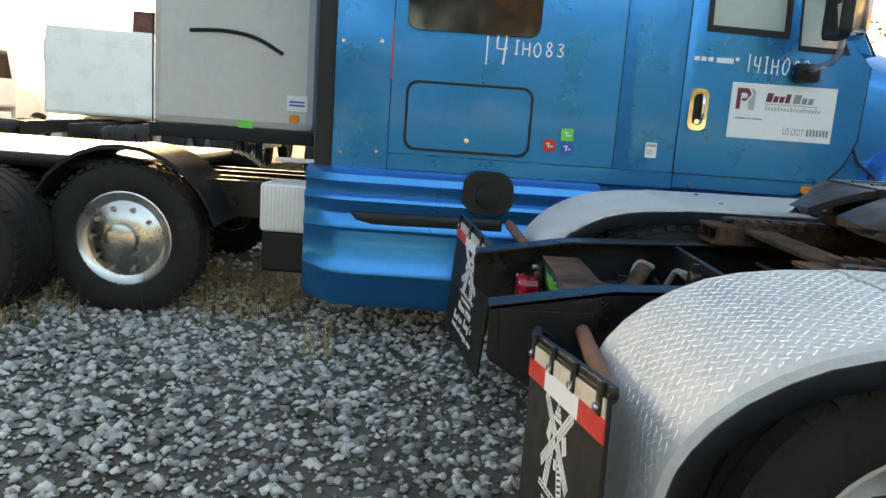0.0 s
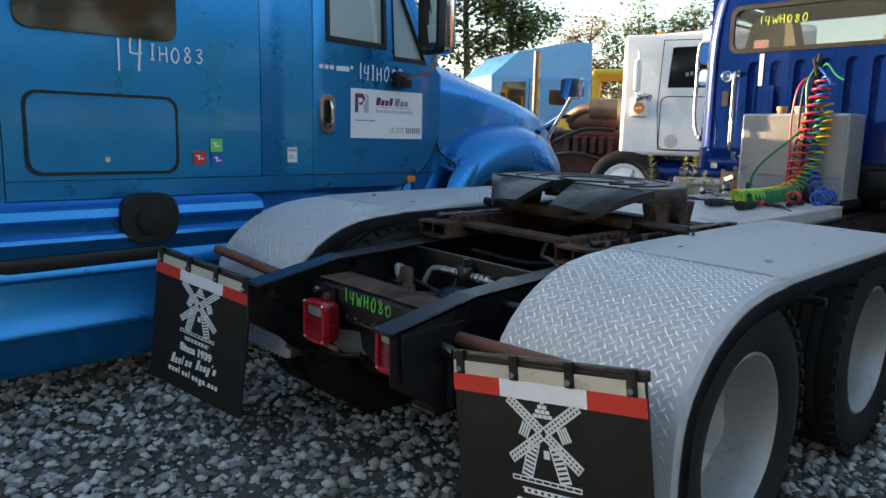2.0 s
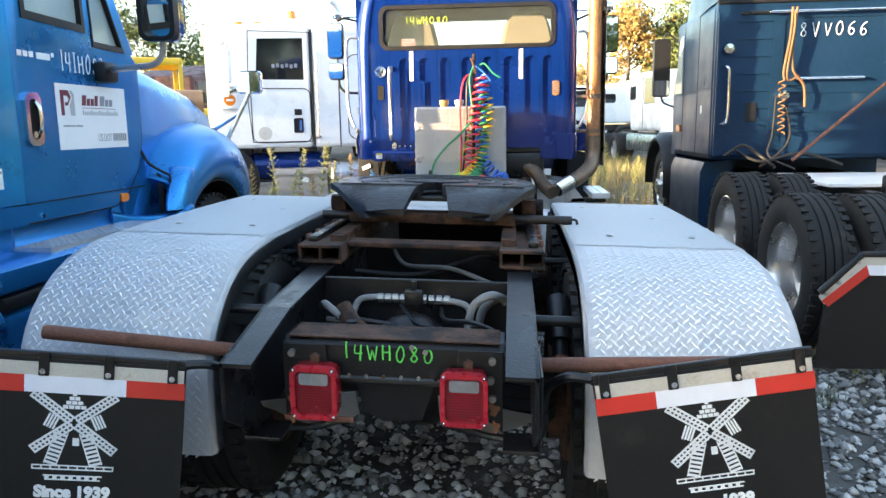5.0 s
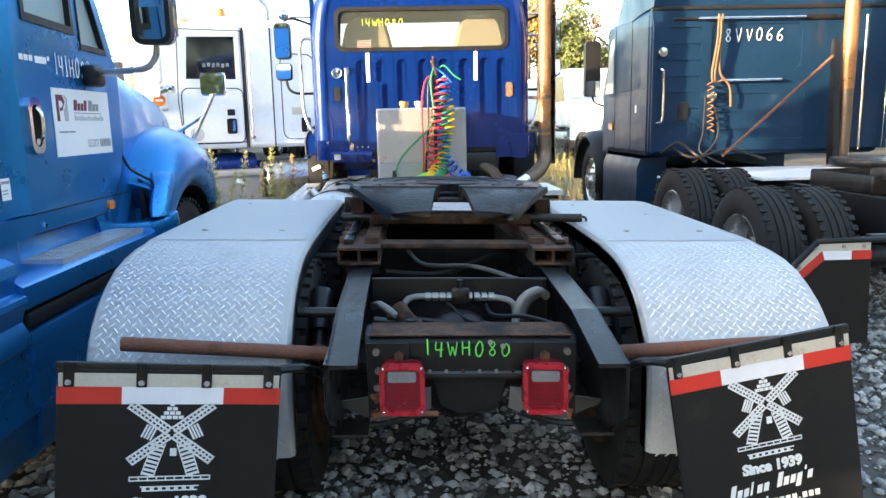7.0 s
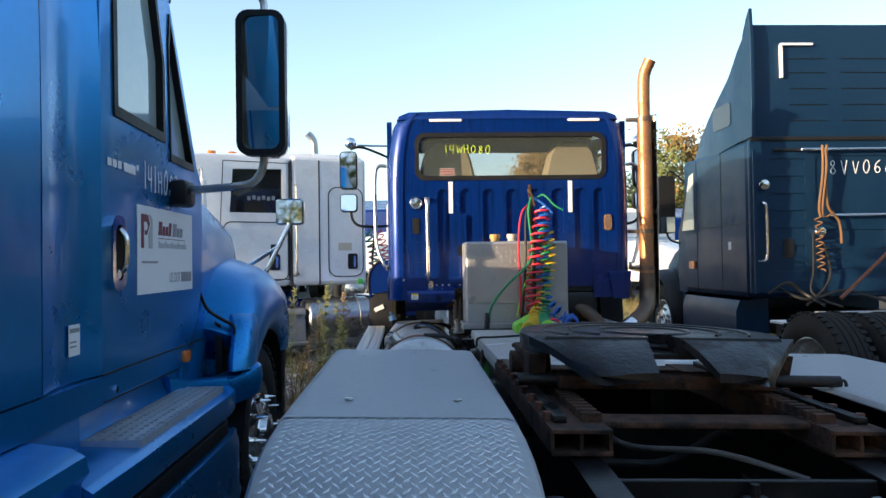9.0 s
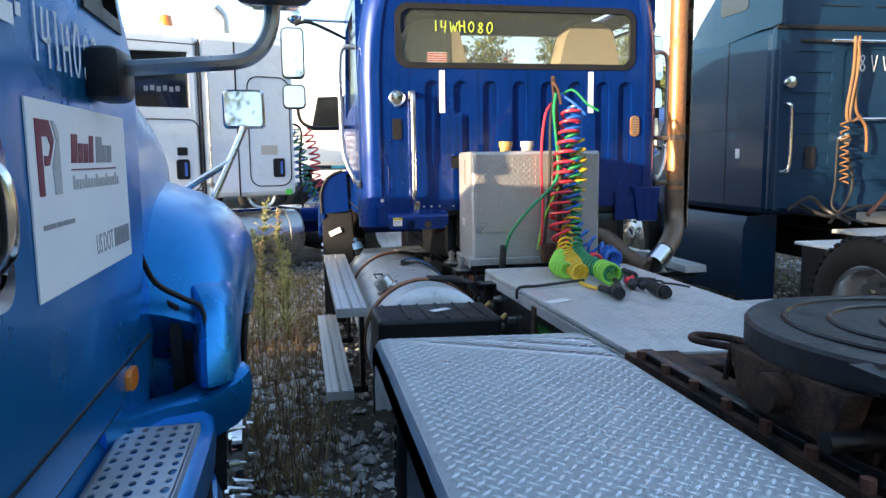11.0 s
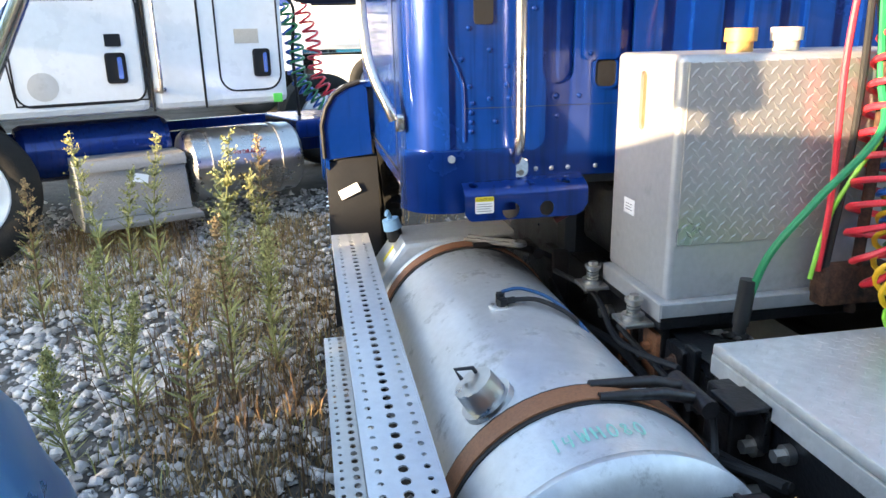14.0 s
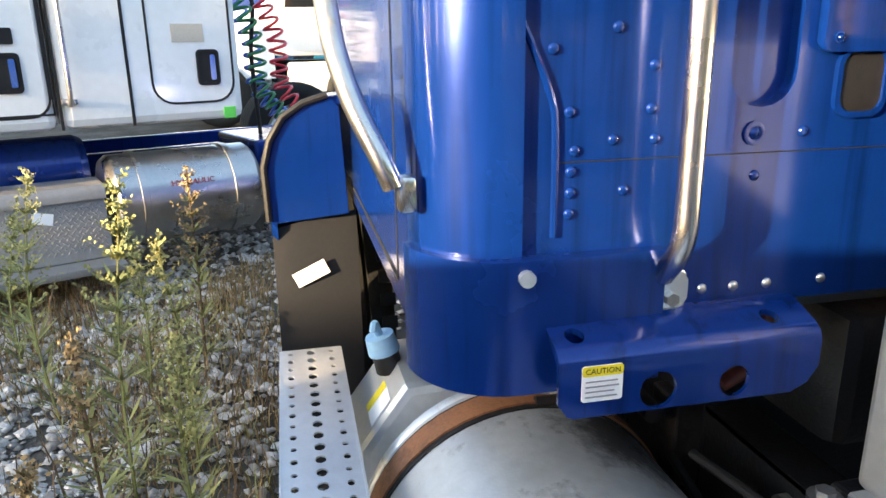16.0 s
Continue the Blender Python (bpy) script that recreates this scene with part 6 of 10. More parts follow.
box(bm, CBX, CBX + 0.25, CC - 0.7, CC + 0.35, 1.15, 1.38, 0.03)
box(bm, 5.2, 6.2, CC - 0.4, CC + 0.4, 0.7, 1.38, 0.05)
cyl(bm, (CBX + 0.05, CC - 0.55, 1.0), (CBX + 0.05, CC - 0.75, 1.0), 0.07)
part("engine_tunnel", bm, BLACKPAINT, truck)
bm = BM()
prism(bm, [(1.755, 1.54), (1.57, 1.54), (1.59, 1.315), (1.725, 1.32)], "x", CBX - 0.045, CBX - 0.006, 0.006)
part("corner_bracket", bm, COBALT, truck)

# --- bonnet and front wings ---
bm = BM()
rings = []
for x, w, z in ((6.30, 0.90, 2.0), (6.6, 0.86, 1.98), (7.3, 0.72, 1.88), (7.75, 0.60, 1.74), (7.9, 0.52, 1.5)):
    rings.append([(x, CC - w, 1.15), (x, CC - w, z - 0.18), (x, CC - w * 0.88, z - 0.04), (x, CC, z), (x, CC + w * 0.88, z - 0.04), (x, CC + w, z - 0.18), (x, CC + w, 1.15)])
loft(bm, rings)
part("bonnet", bm, COBALT, truck, "cobalt sloping bonnet")
for s in (1, -1):
    def shoulder(z0, z1):
        return [(1.195, z0), (1.198, z1 - 0.17), (1.18, z1 - 0.105), (1.145, z1 - 0.05), (1.095, z1 - 0.018), (1.035, z1), (0.90, z1 + 0.01)]
    bm = BM()
    rings = []
    for x, z1 in ((5.862, 1.655), (5.95, 1.655), (6.10, 1.648), (6.30, 1.635), (6.50, 1.61), (6.70, 1.56), (6.90, 1.48), (7.04, 1.40), (7.12, 1.30)):
        dx = x - 6.45
        z0 = min(0.86 + (max(0.60 ** 2 - dx * dx, 0.0)) ** 0.5 if abs(dx) < 0.58 else 1.05 if dx > 0 else 1.35, z1 - 0.2)
        out = shoulder(z0, z1)
        rings.append([(x, CC + s * y, z) for y, z in out] + [(x, CC + s * (y - 0.015), z - 0.02) for y, z in out[::-1]])
    loft(bm, rings)
    fl = part("front_wing", bm, COBALT, truck, "cobalt front wing with a chamfered shoulder")
    bm = BM()
    out = shoulder(1.350, 1.655)
    prism(bm, [(CC + s * (y - 0.004), z - 0.004) for y, z in out[:-1]] + [(CC + s * 1.012, 1.63), (CC + s * 1.000, 1.362)], "x", 5.858, 5.872, 0.002)
    part("wing_end_panel", bm, COBALT, fl, "flat rear facet of the wing")
    bm = BM()
    tube(bm, [(5.856, CC + s * (y + 0.004), z + 0.004) for y, z in out[:-1]], 0.009, 8)
    part("wing_flange", bm, BLACKPLASTIC, fl, "raised dark edge of the wing")
    bm = BM()
    rings = []
    for x, z in ((5.885, 1.345), (5.875, 1.2), (5.87, 1.0), (5.88, 0.8), (5.90, 0.60)):
        rings.append([(x, CC + s * 0.98, z + 0.02), (x - 0.012, CC + s * 1.12, z), (x, CC + s * 1.195, z - 0.02), (x + 0.06, CC + s * 1.18, z - 0.02), (x + 0.06, CC + s * 0.98, z)])
    loft(bm, rings)
    part("splash_flap", bm, GREYPLASTIC, fl, "dark grey plastic splash flap")
bm = BM()
box(bm, -0.045, 0.045, -0.02, 0.02, 0, 0.0015, m=frame_of((5.858, 3.645, 1.21), (0.02, -1, 0.45), (0, 0.45, 1)))
part("paper_tag", bm, PAPER, truck, "white paper tag")

# --- fuel tanks, steps, battery box ---
def fuel_side(s):
    y0 = CY + s * 0.80
    bm = BM()
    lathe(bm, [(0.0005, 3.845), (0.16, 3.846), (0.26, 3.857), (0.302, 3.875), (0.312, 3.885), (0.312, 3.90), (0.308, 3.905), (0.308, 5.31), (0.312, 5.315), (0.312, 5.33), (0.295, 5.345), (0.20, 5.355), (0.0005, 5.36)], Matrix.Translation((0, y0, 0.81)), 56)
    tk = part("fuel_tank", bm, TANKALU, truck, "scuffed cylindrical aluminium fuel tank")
    for x, mt in ((4.12, STRAP), (5.25, STRAP)):
        bm = BM()
        rings = []
        for k in range(41):
            a = radians(-100 + 280 * k / 40)
            rings.append([(x + dx, y0 + s * r * math.cos(a), 0.81 + r * math.sin(a)) for dx, r in ((-0.03, 0.310), (0.03, 0.310), (0.03, 0.317), (-0.03, 0.317))])
        loft(bm, rings)
        st = part("tank_strap", bm, mt, tk, "rusty strap with black rubber edge")
        bm = BM()
        rings = []
        for k in range(41):
            a = radians(-100 + 280 * k / 40)
            rings.append([(x + dx, y0 + s * r * math.cos(a), 0.81 + r * math.sin(a)) for dx, r in ((-0.042, 0.309), (0.042, 0.309), (0.042, 0.3125), (-0.042, 0.3125))])
        loft(bm, rings)
        part("strap_liner", bm, BLACKHOSE, st)
        bm = BM()
        for dx in (-0.028, 0.028):
            tube(bm, [(x + dx, y0 - s * 0.02, 1.126), (x + dx, y0 - s * 0.16, 1.118), (x + dx + 0.02, y0 - s * 0.25, 1.085)], [0.010, 0.014, 0.014], 10)
        cyl(bm, (x - 0.06, y0 - s * 0.25, 1.085), (x + 0.09, y0 - s * 0.25, 1.085), 0.020, seg=16)
        cyl(bm, (x - 0.02, y0 - s * 0.26, 1.085), (x - 0.02, y0 - s * 0.33, 1.05), 0.011, seg=10)
        box(bm, x - 0.04, x + 0.06, y0 - s * 0.36 - 0.02, y0 - s * 0.36 + 0.05, 0.9, 1.09, 0.006)
        part("strap_bracket", bm, GREASE, st)
    # faint marker number on the rounded end
    if s > 0:
        mk = scrawl("14WH080", 0.040, frame_of((3.955, y0 + 0.02, 1.12), (0, -1, 0), (1, 0, 0)), MINTINK, tk, "faded mint-green marker number", 0.0022, 0.2, 0.5, 11)
        for v in mk.data.vertices:
            yw = v.co.y + CY
            v.co.z = 0.6615 + (0.3095 ** 2 - (yw - y0) ** 2) ** 0.5 + 0.03 * (yw - CY) * 0.265
    # cap with raised bars
    cx, cy2, cz = 4.23, y0 + s * 0.175, 0.81 + 0.256
    up = Vector((0, s * 0.175, 0.256)).normalized()
    c = Vector((cx, cy2, cz))
    bm = BM()
    cyl(bm, c - up * 0.01, c + up * 0.012, 0.062, seg=24)
    cyl(bm, c + up * 0.012, c + up * 0.062, 0.050, 0.047, seg=12)
    cap = part("tank_cap", bm, STEEL, tk, "ribbed metal fuel cap")
    bm = BM()
    tube(bm, [c + up * 0.06 + Vector((0.02 + 0.0, -0.02, 0.0)), c + up * 0.085 + Vector((0.03, -0.02, 0)), c + up * 0.085 + Vector((0.03, 0.02, 0)), c + up * 0.06 + Vector((0.02, 0.02, 0))], 0.005)
    part("cap_latch", bm, GREASE, cap)
    bm = BM()
    cyl(bm, (4.655, y0 + s * 0.03, 1.106), (4.655, y0 + s * 0.03, 1.122), 0.036, seg=20)
    tf = part("tank_fitting", bm, ALU, tk, "pale flanged tank fitting")
    for dx, dy in ((0.0, 0.026), (0.024, -0.008), (-0.024, -0.008)):
        bm = BM()
        cyl(bm, (4.655 + dx, y0 + s * (0.03 + dy), 1.121), (4.655 + dx, y0 + s * (0.03 + dy), 1.127), 0.005, seg=6)
        part("bolt_head", bm, BOLT, tf)
    bm = BM()
    cyl(bm, (4.648, y0 + s * 0.03, 1.12), (4.648, y0 + s * 0.03, 1.142), 0.017, seg=6)
    cyl(bm, (4.672, y0 + s * 0.03, 1.12), (4.672, y0 + s * 0.03, 1.150), 0.013, seg=6)
    cyl(bm, (4.648, y0 + s * 0.03, 1.134), (4.648, y0 - s * 0.005, 1.136), 0.010, seg=8)
    part("hose_elbow", bm, BLACKPLASTIC, tf, "black hose elbows")
    for pts, r, mt in (([(4.675, y0 + s * 0.025, 1.152), (4.67, y0 - s * 0.03, 1.158), (4.645, y0 - s * 0.11, 1.128), (4.57, y0 - s * 0.175, 1.07), (4.54, y0 - s * 0.20, 1.00), (4.56, y0 - s * 0.22, 0.90)], 0.0052, BLUELINE), ([(4.648, y0 - s * 0.004, 1.136), (4.63, y0 - s * 0.07, 1.135), (4.59, y0 - s * 0.15, 1.095), (4.57, y0 - s * 0.19, 1.03), (4.58, y0 - s * 0.22, 0.92)], 0.0068, BLACKHOSE)):
        bm = BM()
        tube(bm, spline(pts, 8), r)
        part("fuel_line", bm, mt, tk)
    bm = BM()
    prism(bm, [(y0 - s * 0.22, 0.62), (y0 + s * 0.30, 0.62), (y0 + s * 0.30, 0.97), (y0 + s * 0.20, 1.105), (y0 - s * 0.22, 1.12)], "x", 5.375, 5.64, 0.02)
    ft = part("fluid_tank", bm, ALU, tk, "dull aluminium fluid tank with slanted shoulder")
    up2 = Vector((0, s * 0.135, 0.10)).normalized()
    sh = Vector((5.45, y0 + s * 0.25, 1.0375))
    side2 = Vector((0, s * 0.10, -0.135)).normalized()
    bm = BM()
    box(bm, -0.045, 0.045, -0.035, 0.035, 0.0005, 0.0015, m=frame_of(sh, (-1, 0, 0), -side2) if s > 0 else frame_of(sh, (1, 0, 0), -side2))
    part("paper_tag", bm, PAPER, ft, "white and yellow tank label")
    bm = BM()
    box(bm, -0.045, -0.015, -0.035, 0.035, 0.0016, 0.0024, m=frame_of(sh, (-1, 0, 0), -side2) if s > 0 else frame_of(sh, (1, 0, 0), -side2))
    part("label_band", bm, YELLOWTAG, ft)
    bm = BM()
    cyl(bm, (5.52, y0 + s * 0.215, 1.08), (5.52, y0 + s * 0.225, 1.13), 0.030, seg=18)
    part("filler_neck", bm, BLACKPLASTIC, ft)
    bm = BM()
    cyl(bm, (5.52, y0 + s * 0.225, 1.125), (5.52, y0 + s * 0.235, 1.165), 0.036, 0.032, seg=14)
    tube(bm, spline([(5.52, y0 + s * 0.235, 1.165), (5.51, y0 + s * 0.245, 1.195), (5.50, y0 + s * 0.25, 1.18)], 4), 0.009)
    part("blue_cap", bm, PALECAP, ft, "pale blue filler cap")
    # two plank steps of perforated sheet
    for x0, x1, ya, z, w in ((3.99, 5.72, CY + s * 1.182, 1.012, 0.145), (3.91, 5.70, CY + s * 1.252, 0.62, 0.125)):
        n = int((x1 - x0) / 0.041)
        bm = BM()
        m = frame_of((x0, ya - s * w / 2, z), (1, 0, 0.028 if z > 0.9 else 0), (0, s, 0))
        hole_plate(bm, n, 3, ((x1 - x0) / n, w / 3), lambda i, j: (0.013, 0.011) if j == 1 else ((0.0065, 0.0065) if i % 2 else (0.009, 0.0075)), m)
        e = 0.028 * (x1 - x0) if z > 0.9 else 0
        for dy in (-1, 1):
            yb = ya + dy * w / 2
            prism(bm, [(x0, z), (x1, z + e), (x1, z + e - 0.045), (x0, z - 0.045)], "y", yb - 0.002, yb + 0.002)
        for x, zz in ((x0, z), (x1, z + e)):
            box(bm, x - 0.002, x + 0.002, ya - w / 2, ya + w / 2, zz - 0.045, zz)
        part("step_plank", bm, ALU, tk, "perforated aluminium step plank")
    for x in (4.15, 5.2):
        bm = BM()
        box(bm, x - 0.03, x + 0.03, min(CY + s * 1.10, CY + s * 1.25), max(CY + s * 1.10, CY + s * 1.25), 0.54, 0.575, 0.004)
        box(bm, x - 0.03, x + 0.03, CY + s * 1.125 - 0.012, CY + s * 1.125 + 0.012, 0.54, 0.97, 0.004)
        part("step_bracket", bm, BLACKPAINT, tk)
    return tk


fuel_side(1)
bm = BM()
loft(bm, [[(x, 1.90, 0.50), (x, 1.62, 0.50), (x, 1.46, 0.62), (x, 1.46, 0.93), (x, 1.60, 1.10), (x, 1.90, 1.15)] for x in (4.88, 5.62)])
sbx = part("side_box", bm, ALU, truck, "pale aluminium side box with slanted shoulders")
bm = BM()
box(bm, 4.872, 4.88, 1.60, 1.66, 0.56, 1.06, 0.002)
part("box_seam", bm, DECK, sbx)
for x0, x1, y0, z, w in ((4.78, 5.60, 1.27, 1.02, 0.15), (4.90, 5.66, 1.22, 0.63, 0.14)):
    bm = BM()
    n = int((x1 - x0) / 0.041)
    hole_plate(bm, n, 3, ((x1 - x0) / n, w / 3), lambda i, j: (0.013, 0.011) if j == 1 else (0.0075, 0.007), frame_of((x0, y0, z), (1, 0, 0), (0, 1, 0)))
    for y in (y0, y0 + w):
        box(bm, x0, x1, y - 0.002, y + 0.002, z - 0.045, z)
    for x in (x0, x1):
        box(bm, x - 0.002, x + 0.002, y0, y0 + w, z - 0.045, z)
    st = part("step_plank", bm, ALU, sbx, "short perforated aluminium step")
    bm = BM()
    box(bm, x0 + 0.1, x0 + 0.14, y0 + 0.02, 1.60, z - 0.09, z - 0.05, 0.004)
    part("step_bracket", bm, BLACKPAINT, st)
bm = BM()
box(bm, 3.49, 3.855, 3.04, 3.585, 0.755, 1.045, 0.018, 3)
batt = part("battery_box", bm, BLACKPLASTIC, truck, "ribbed black plastic battery box")
bm = BM()
for k in range(6):
    box(bm, 3.505, 3.845, 3.10 + 0.085 * k, 3.112 + 0.085 * k, 1.044, 1.050, 0.002)
part("lid_rib", bm, BLACKPLASTIC, batt)
bm = BM()
box(bm, -0.05, 0.05, -0.022, 0.022, 0, 0.001, m=pose(3.66, 3.285, 1.0515, 0, 0, -60))
part("paper_tag", bm, PAPER, batt, "white paper tag")
for x in (3.52, 3.80):
    bm = BM()
    cyl(bm, (x, 3.035, 1.03), (x, 3.012, 1.05), 0.010, seg=8)
    part("latch", bm, TANCAP, batt, "tan rubber latch end")
bm = BM()
box(bm, 3.46, 3.50, 1.40, 1.95, 0.50, 1.02, 0.01)
box(bm, 3.30, 3.84, 1.38, 1.95, 0.50, 1.0, 0.03)
part("tool_box", bm, ALU, truck, "dull aluminium side tool box")
# loose end of the far tank strap, with its ring
bm = BM()
P0, P1 = Vector((5.291, 3.267, 1.135)), Vector((5.181, 3.104, 1.13))
side_way = Vector((0, 0, 1)).cross((P1 - P0).normalized())
tube(bm, spline([P0 - side_way * 0.018, P0.lerp(P1, 0.5) - side_way * 0.02, P1 - side_way * 0.018, P1 + (P1 - P0).normalized() * 0.02, P1 + side_way * 0.018, P0.lerp(P1, 0.5) + side_way * 0.02, P0 + side_way * 0.018], 6), 0.008, 8)
part("strap_tail", bm, GREYHOSE, truck, "looped grey strap end")
bm = BM()
tube(bm, [P1 + Vector((0.018 * math.cos(k * 0.524), 0.018 * math.sin(k * 0.524), 0.006)) for k in range(13)], 0.006, 8)
part("strap_ring", bm, STEEL, truck)
# bolts, brackets and lines along the frame beside the tank
for x0, x1, z0, z1, mt in ((4.61, 4.67, 0.90, 1.05, RUST), (4.47, 4.545, 0.90, 1.072, STRAP), (4.335, 4.42, 0.92, 1.085, BLACKPAINT)):
    bm = BM()
    prism(bm, rrect(x0, x1, z0, z1, 0.008), "y", 2.918, 2.942, 0.003)
    rbk = part("frame_bracket", bm, mt, truck, "bolted frame bracket streaked with rust")
    for z in (z0 + 0.035, z1 - 0.045):
        bm = BM()
        cyl(bm, ((x0 + x1) / 2, 2.942, z), ((x0 + x1) / 2, 2.945, z), 0.020, seg=14)
        cyl(bm, ((x0 + x1) / 2, 2.945, z), ((x0 + x1) / 2, 2.962, z), 0.013, seg=6)
        part("bolt", bm, RUST if mt is BLACKPAINT else STRAP, rbk)
for x, z, r in ((3.96, 1.03, 0.014), (4.06, 0.99, 0.016), (4.17, 1.035, 0.014), (4.28, 0.97, 0.016), (4.40, 1.02, 0.014), (4.55, 0.98, 0.016), (4.68, 1.03, 0.014), (4.82, 1.0, 0.016), (4.95, 1.03, 0.014), (4.62, 0.90, 0.016), (4.34, 0.88, 0.016)):
    bm = BM()
    cyl(bm, (x, 2.912, z), (x, 2.930, z), r * 1.5, seg=14)
    cyl(bm, (x, 2.930, z), (x, 2.952, z), r, seg=6)
    part("frame_bolt", bm, BOLT, truck)
for x0, x1, z0, z1 in ((4.02, 4.12, 1.045, 1.10), (4.50, 4.60, 1.04, 1.095)):
    bm = BM()
    box(bm, x0, x1, 2.915, 3.0, z1 - 0.012, z1, 0.003)
    box(bm, x0, x1, 2.915, 2.93, z0 - 0.05, z1, 0.003)
    part("angle_bracket", bm, BLACKPAINT, truck, "black angle bracket")
for pts, r, mt in (([(3.9, 2.96, 1.0), (4.2, 2.985, 0.94), (4.6, 2.97, 0.97), (5.0, 2.985, 0.92)], 0.013, BLACKHOSE), ([(4.3, 2.97, 1.06), (4.55, 3.01, 1.03), (4.8, 2.98, 1.07), (5.1, 3.0, 1.05)], 0.009, BLACKHOSE)):
    bm = BM()
    tube(bm, spline(pts, 7), r)
    part("air_line", bm, mt, truck)


# ---- the sky-blue sleeper tractor parked alongside ----
pro = thing("sleeper_tractor", "sky-blue sleeper tractor with white door sign, dented skirts, on gravel", "truck", Matrix.Translation((0.5, 4.3, 0.15)))
pro.matrix_basis = Matrix.Translation((0.5, 4.325, 0.15))


def side_y(z):
    return 4.262 if z < 1.9 else 4.262 + 0.01 * (z - 1.9) + 0.045 * max(z - 2.2, 0) ** 1.5


def side_panel(name, x0, x1, z0, z1, label="", dents=0.0, mt=None, bow=0.0, deep=0.05):
    """A body panel in the side wall, slightly crowned, with soft dents."""
    nx, nz = max(4, int((x1 - x0) / 0.06)), max(4, int((z1 - z0) / 0.08))
    bm = BM()
    g = []
    for i in range(nx + 1):
        row = []
        for j in range(nz + 1):
            x, z = x0 + (x1 - x0) * i / nx, z0 + (z1 - z0) * j / nz
            d = dents * noise.noise(Vector((x * 3, z * 3, 4))) + bow * math.sin(math.pi * i / nx)
            row.append(bm.verts.new((x, side_y(z) + d, z)))
        g.append(row)
    for i in range(nx):
        for j in range(nz):
            bm.faces.new((g[i][j], g[i + 1][j], g[i + 1][j + 1], g[i][j + 1]))
    b = [e for e in bm.edges if e.is_boundary]
    r = bmesh.ops.extrude_edge_only(bm, edges=b)
    vs = [v for v in r["geom"] if isinstance(v, bmesh.types.BMVert)]
    bmesh.ops.translate(bm, verts=vs, vec=(0, deep, 0))
    return part(name, bm, mt or SKYBLUE, pro, label)


side_panel("rear_fairing", -0.60, -0.278, 1.17, 3.8, "dented sky-blue side fairing", 0.012)
side_panel("sleeper_side", -0.272, 1.058, 1.30, 3.8, "sky-blue sleeper side panel", 0.003)
side_panel("rear_pillar", 1.064, 1.418, 1.30, 3.5, "curved sky-blue pillar", 0.0, bow=0.03)
side_panel("sill_panel", -0.272, 1.42, 1.205, 1.294, "buckled sky-blue sill panel", 0.006)
bm = BM()
box(bm, -0.55, 1.40, 4.30, 6.5, 0.95, 3.75, 0.05)
box(bm, 1.3, 2.45, 4.36, 6.46, 0.95, 1.9, 0.04)
part("body_core", bm, SKYBLUE, pro)
bm = BM()
box(bm, -0.71, -0.60, 4.29, 4.33, 1.15, 3.7, 0.01)
part("gap_seal", bm, BLACKHOSE, pro, "black rubber gap seal")
bm = BM()
prism(bm, [(-0.27, 3.74), (1.6, 3.74), (2.3, 2.95), (1.4, 2.7), (-0.27, 2.7)], "y", 4.42, 6.4, 0.04)
part("roof_fairing", bm, SKYBLUE, pro)
bm = BM()
for x in (-0.275, 1.061):
    box(bm, x - 0.004, x + 0.004, 4.268, 4.275, 1.2, 2.4)
part("panel_seam", bm, BLACKPLASTIC, pro)
bm = BM()
box(bm, -0.281, -0.272, 4.256, 4.262, 1.72, 2.05)
part("seam_stripe", bm, REFRED, pro, "red strip in the panel seam")
# sleeper window
bm = BM()
prism(bm, rrect(-0.20, 0.565, 2.01, 2.42, 0.06), "y", 4.248, 4.27, 0.004)
part("sleeper_window", bm, DARKGLASS, pro, "dark tinted sleeper window")
# luggage hatch
bm = ring(rrect(-0.185, 0.560, 1.322, 1.727, 0.066), rrect(-0.170, 0.545, 1.337, 1.712, 0.056), "y", 4.256, 4.264)
part("hatch_gasket", bm, BLACKPLASTIC, pro, "black hatch gasket")
bm = BM()
prism(bm, rrect(-0.168, 0.543, 1.339, 1.710, 0.055), "y", 4.254, 4.268, 0.004)
h = part("luggage_hatch", bm, SKYBLUE, pro, "rounded sky-blue luggage hatch")
bm = BM()
cyl(bm, (0.185, 4.255, 1.40), (0.185, 4.247, 1.40), 0.014, seg=14)
part("hatch_lock", bm, CHROME, h, "chrome lock")
for x, z in ((-0.56, 1.92), (-0.34, 1.93), (-0.55, 1.28), (-0.34, 1.30)):
    bm = BM()
    cyl(bm, (x, 4.265, z), (x, 4.255, z), 0.011, seg=10)
    part("panel_screw", bm, CHROME, pro)
face = lambda x, z, y=4.2555, roll=0: frame_of((x, y, z), (math.cos(radians(roll)), 0, math.sin(radians(roll))), (-math.sin(radians(roll)), 0, math.cos(radians(roll))))
scrawl("14", 0.165, face(0.345, 1.85), CHALK, pro, "white hand-painted stock number", 0.0055, 0.12, 0.5, 4)
scrawl("IH083", 0.075, face(0.585, 1.91), CHALK, pro, "white hand-painted stock number", 0.0042, 0.16, 0.72, 5)
for x, z, mt in ((0.675, 1.405, REFRED), (0.775, 1.475, GREENINK), (0.78, 1.395, BLUEHOSE)):
    bm = BM()
    box(bm, -0.036, 0.036, -0.036, 0.036, 0, 0.001, m=face(x, z, roll=4 if x < 0.7 else 0))
    st = part("square_sticker", bm, mt, pro, "small square coloured sticker")
    bars("sticker_mark", face(x, z, 4.2542), [(-0.02, 0.004, 0.012, 0.008), (-0.008, 0.0, -0.002, 0.02), (0.006, 0.022, -0.004, 0.008)], PRINT, pro)
bm = BM()
box(bm, -0.034, 0.034, -0.045, 0.045, 0, 0.001, m=face(1.285, 1.42, 4.285))
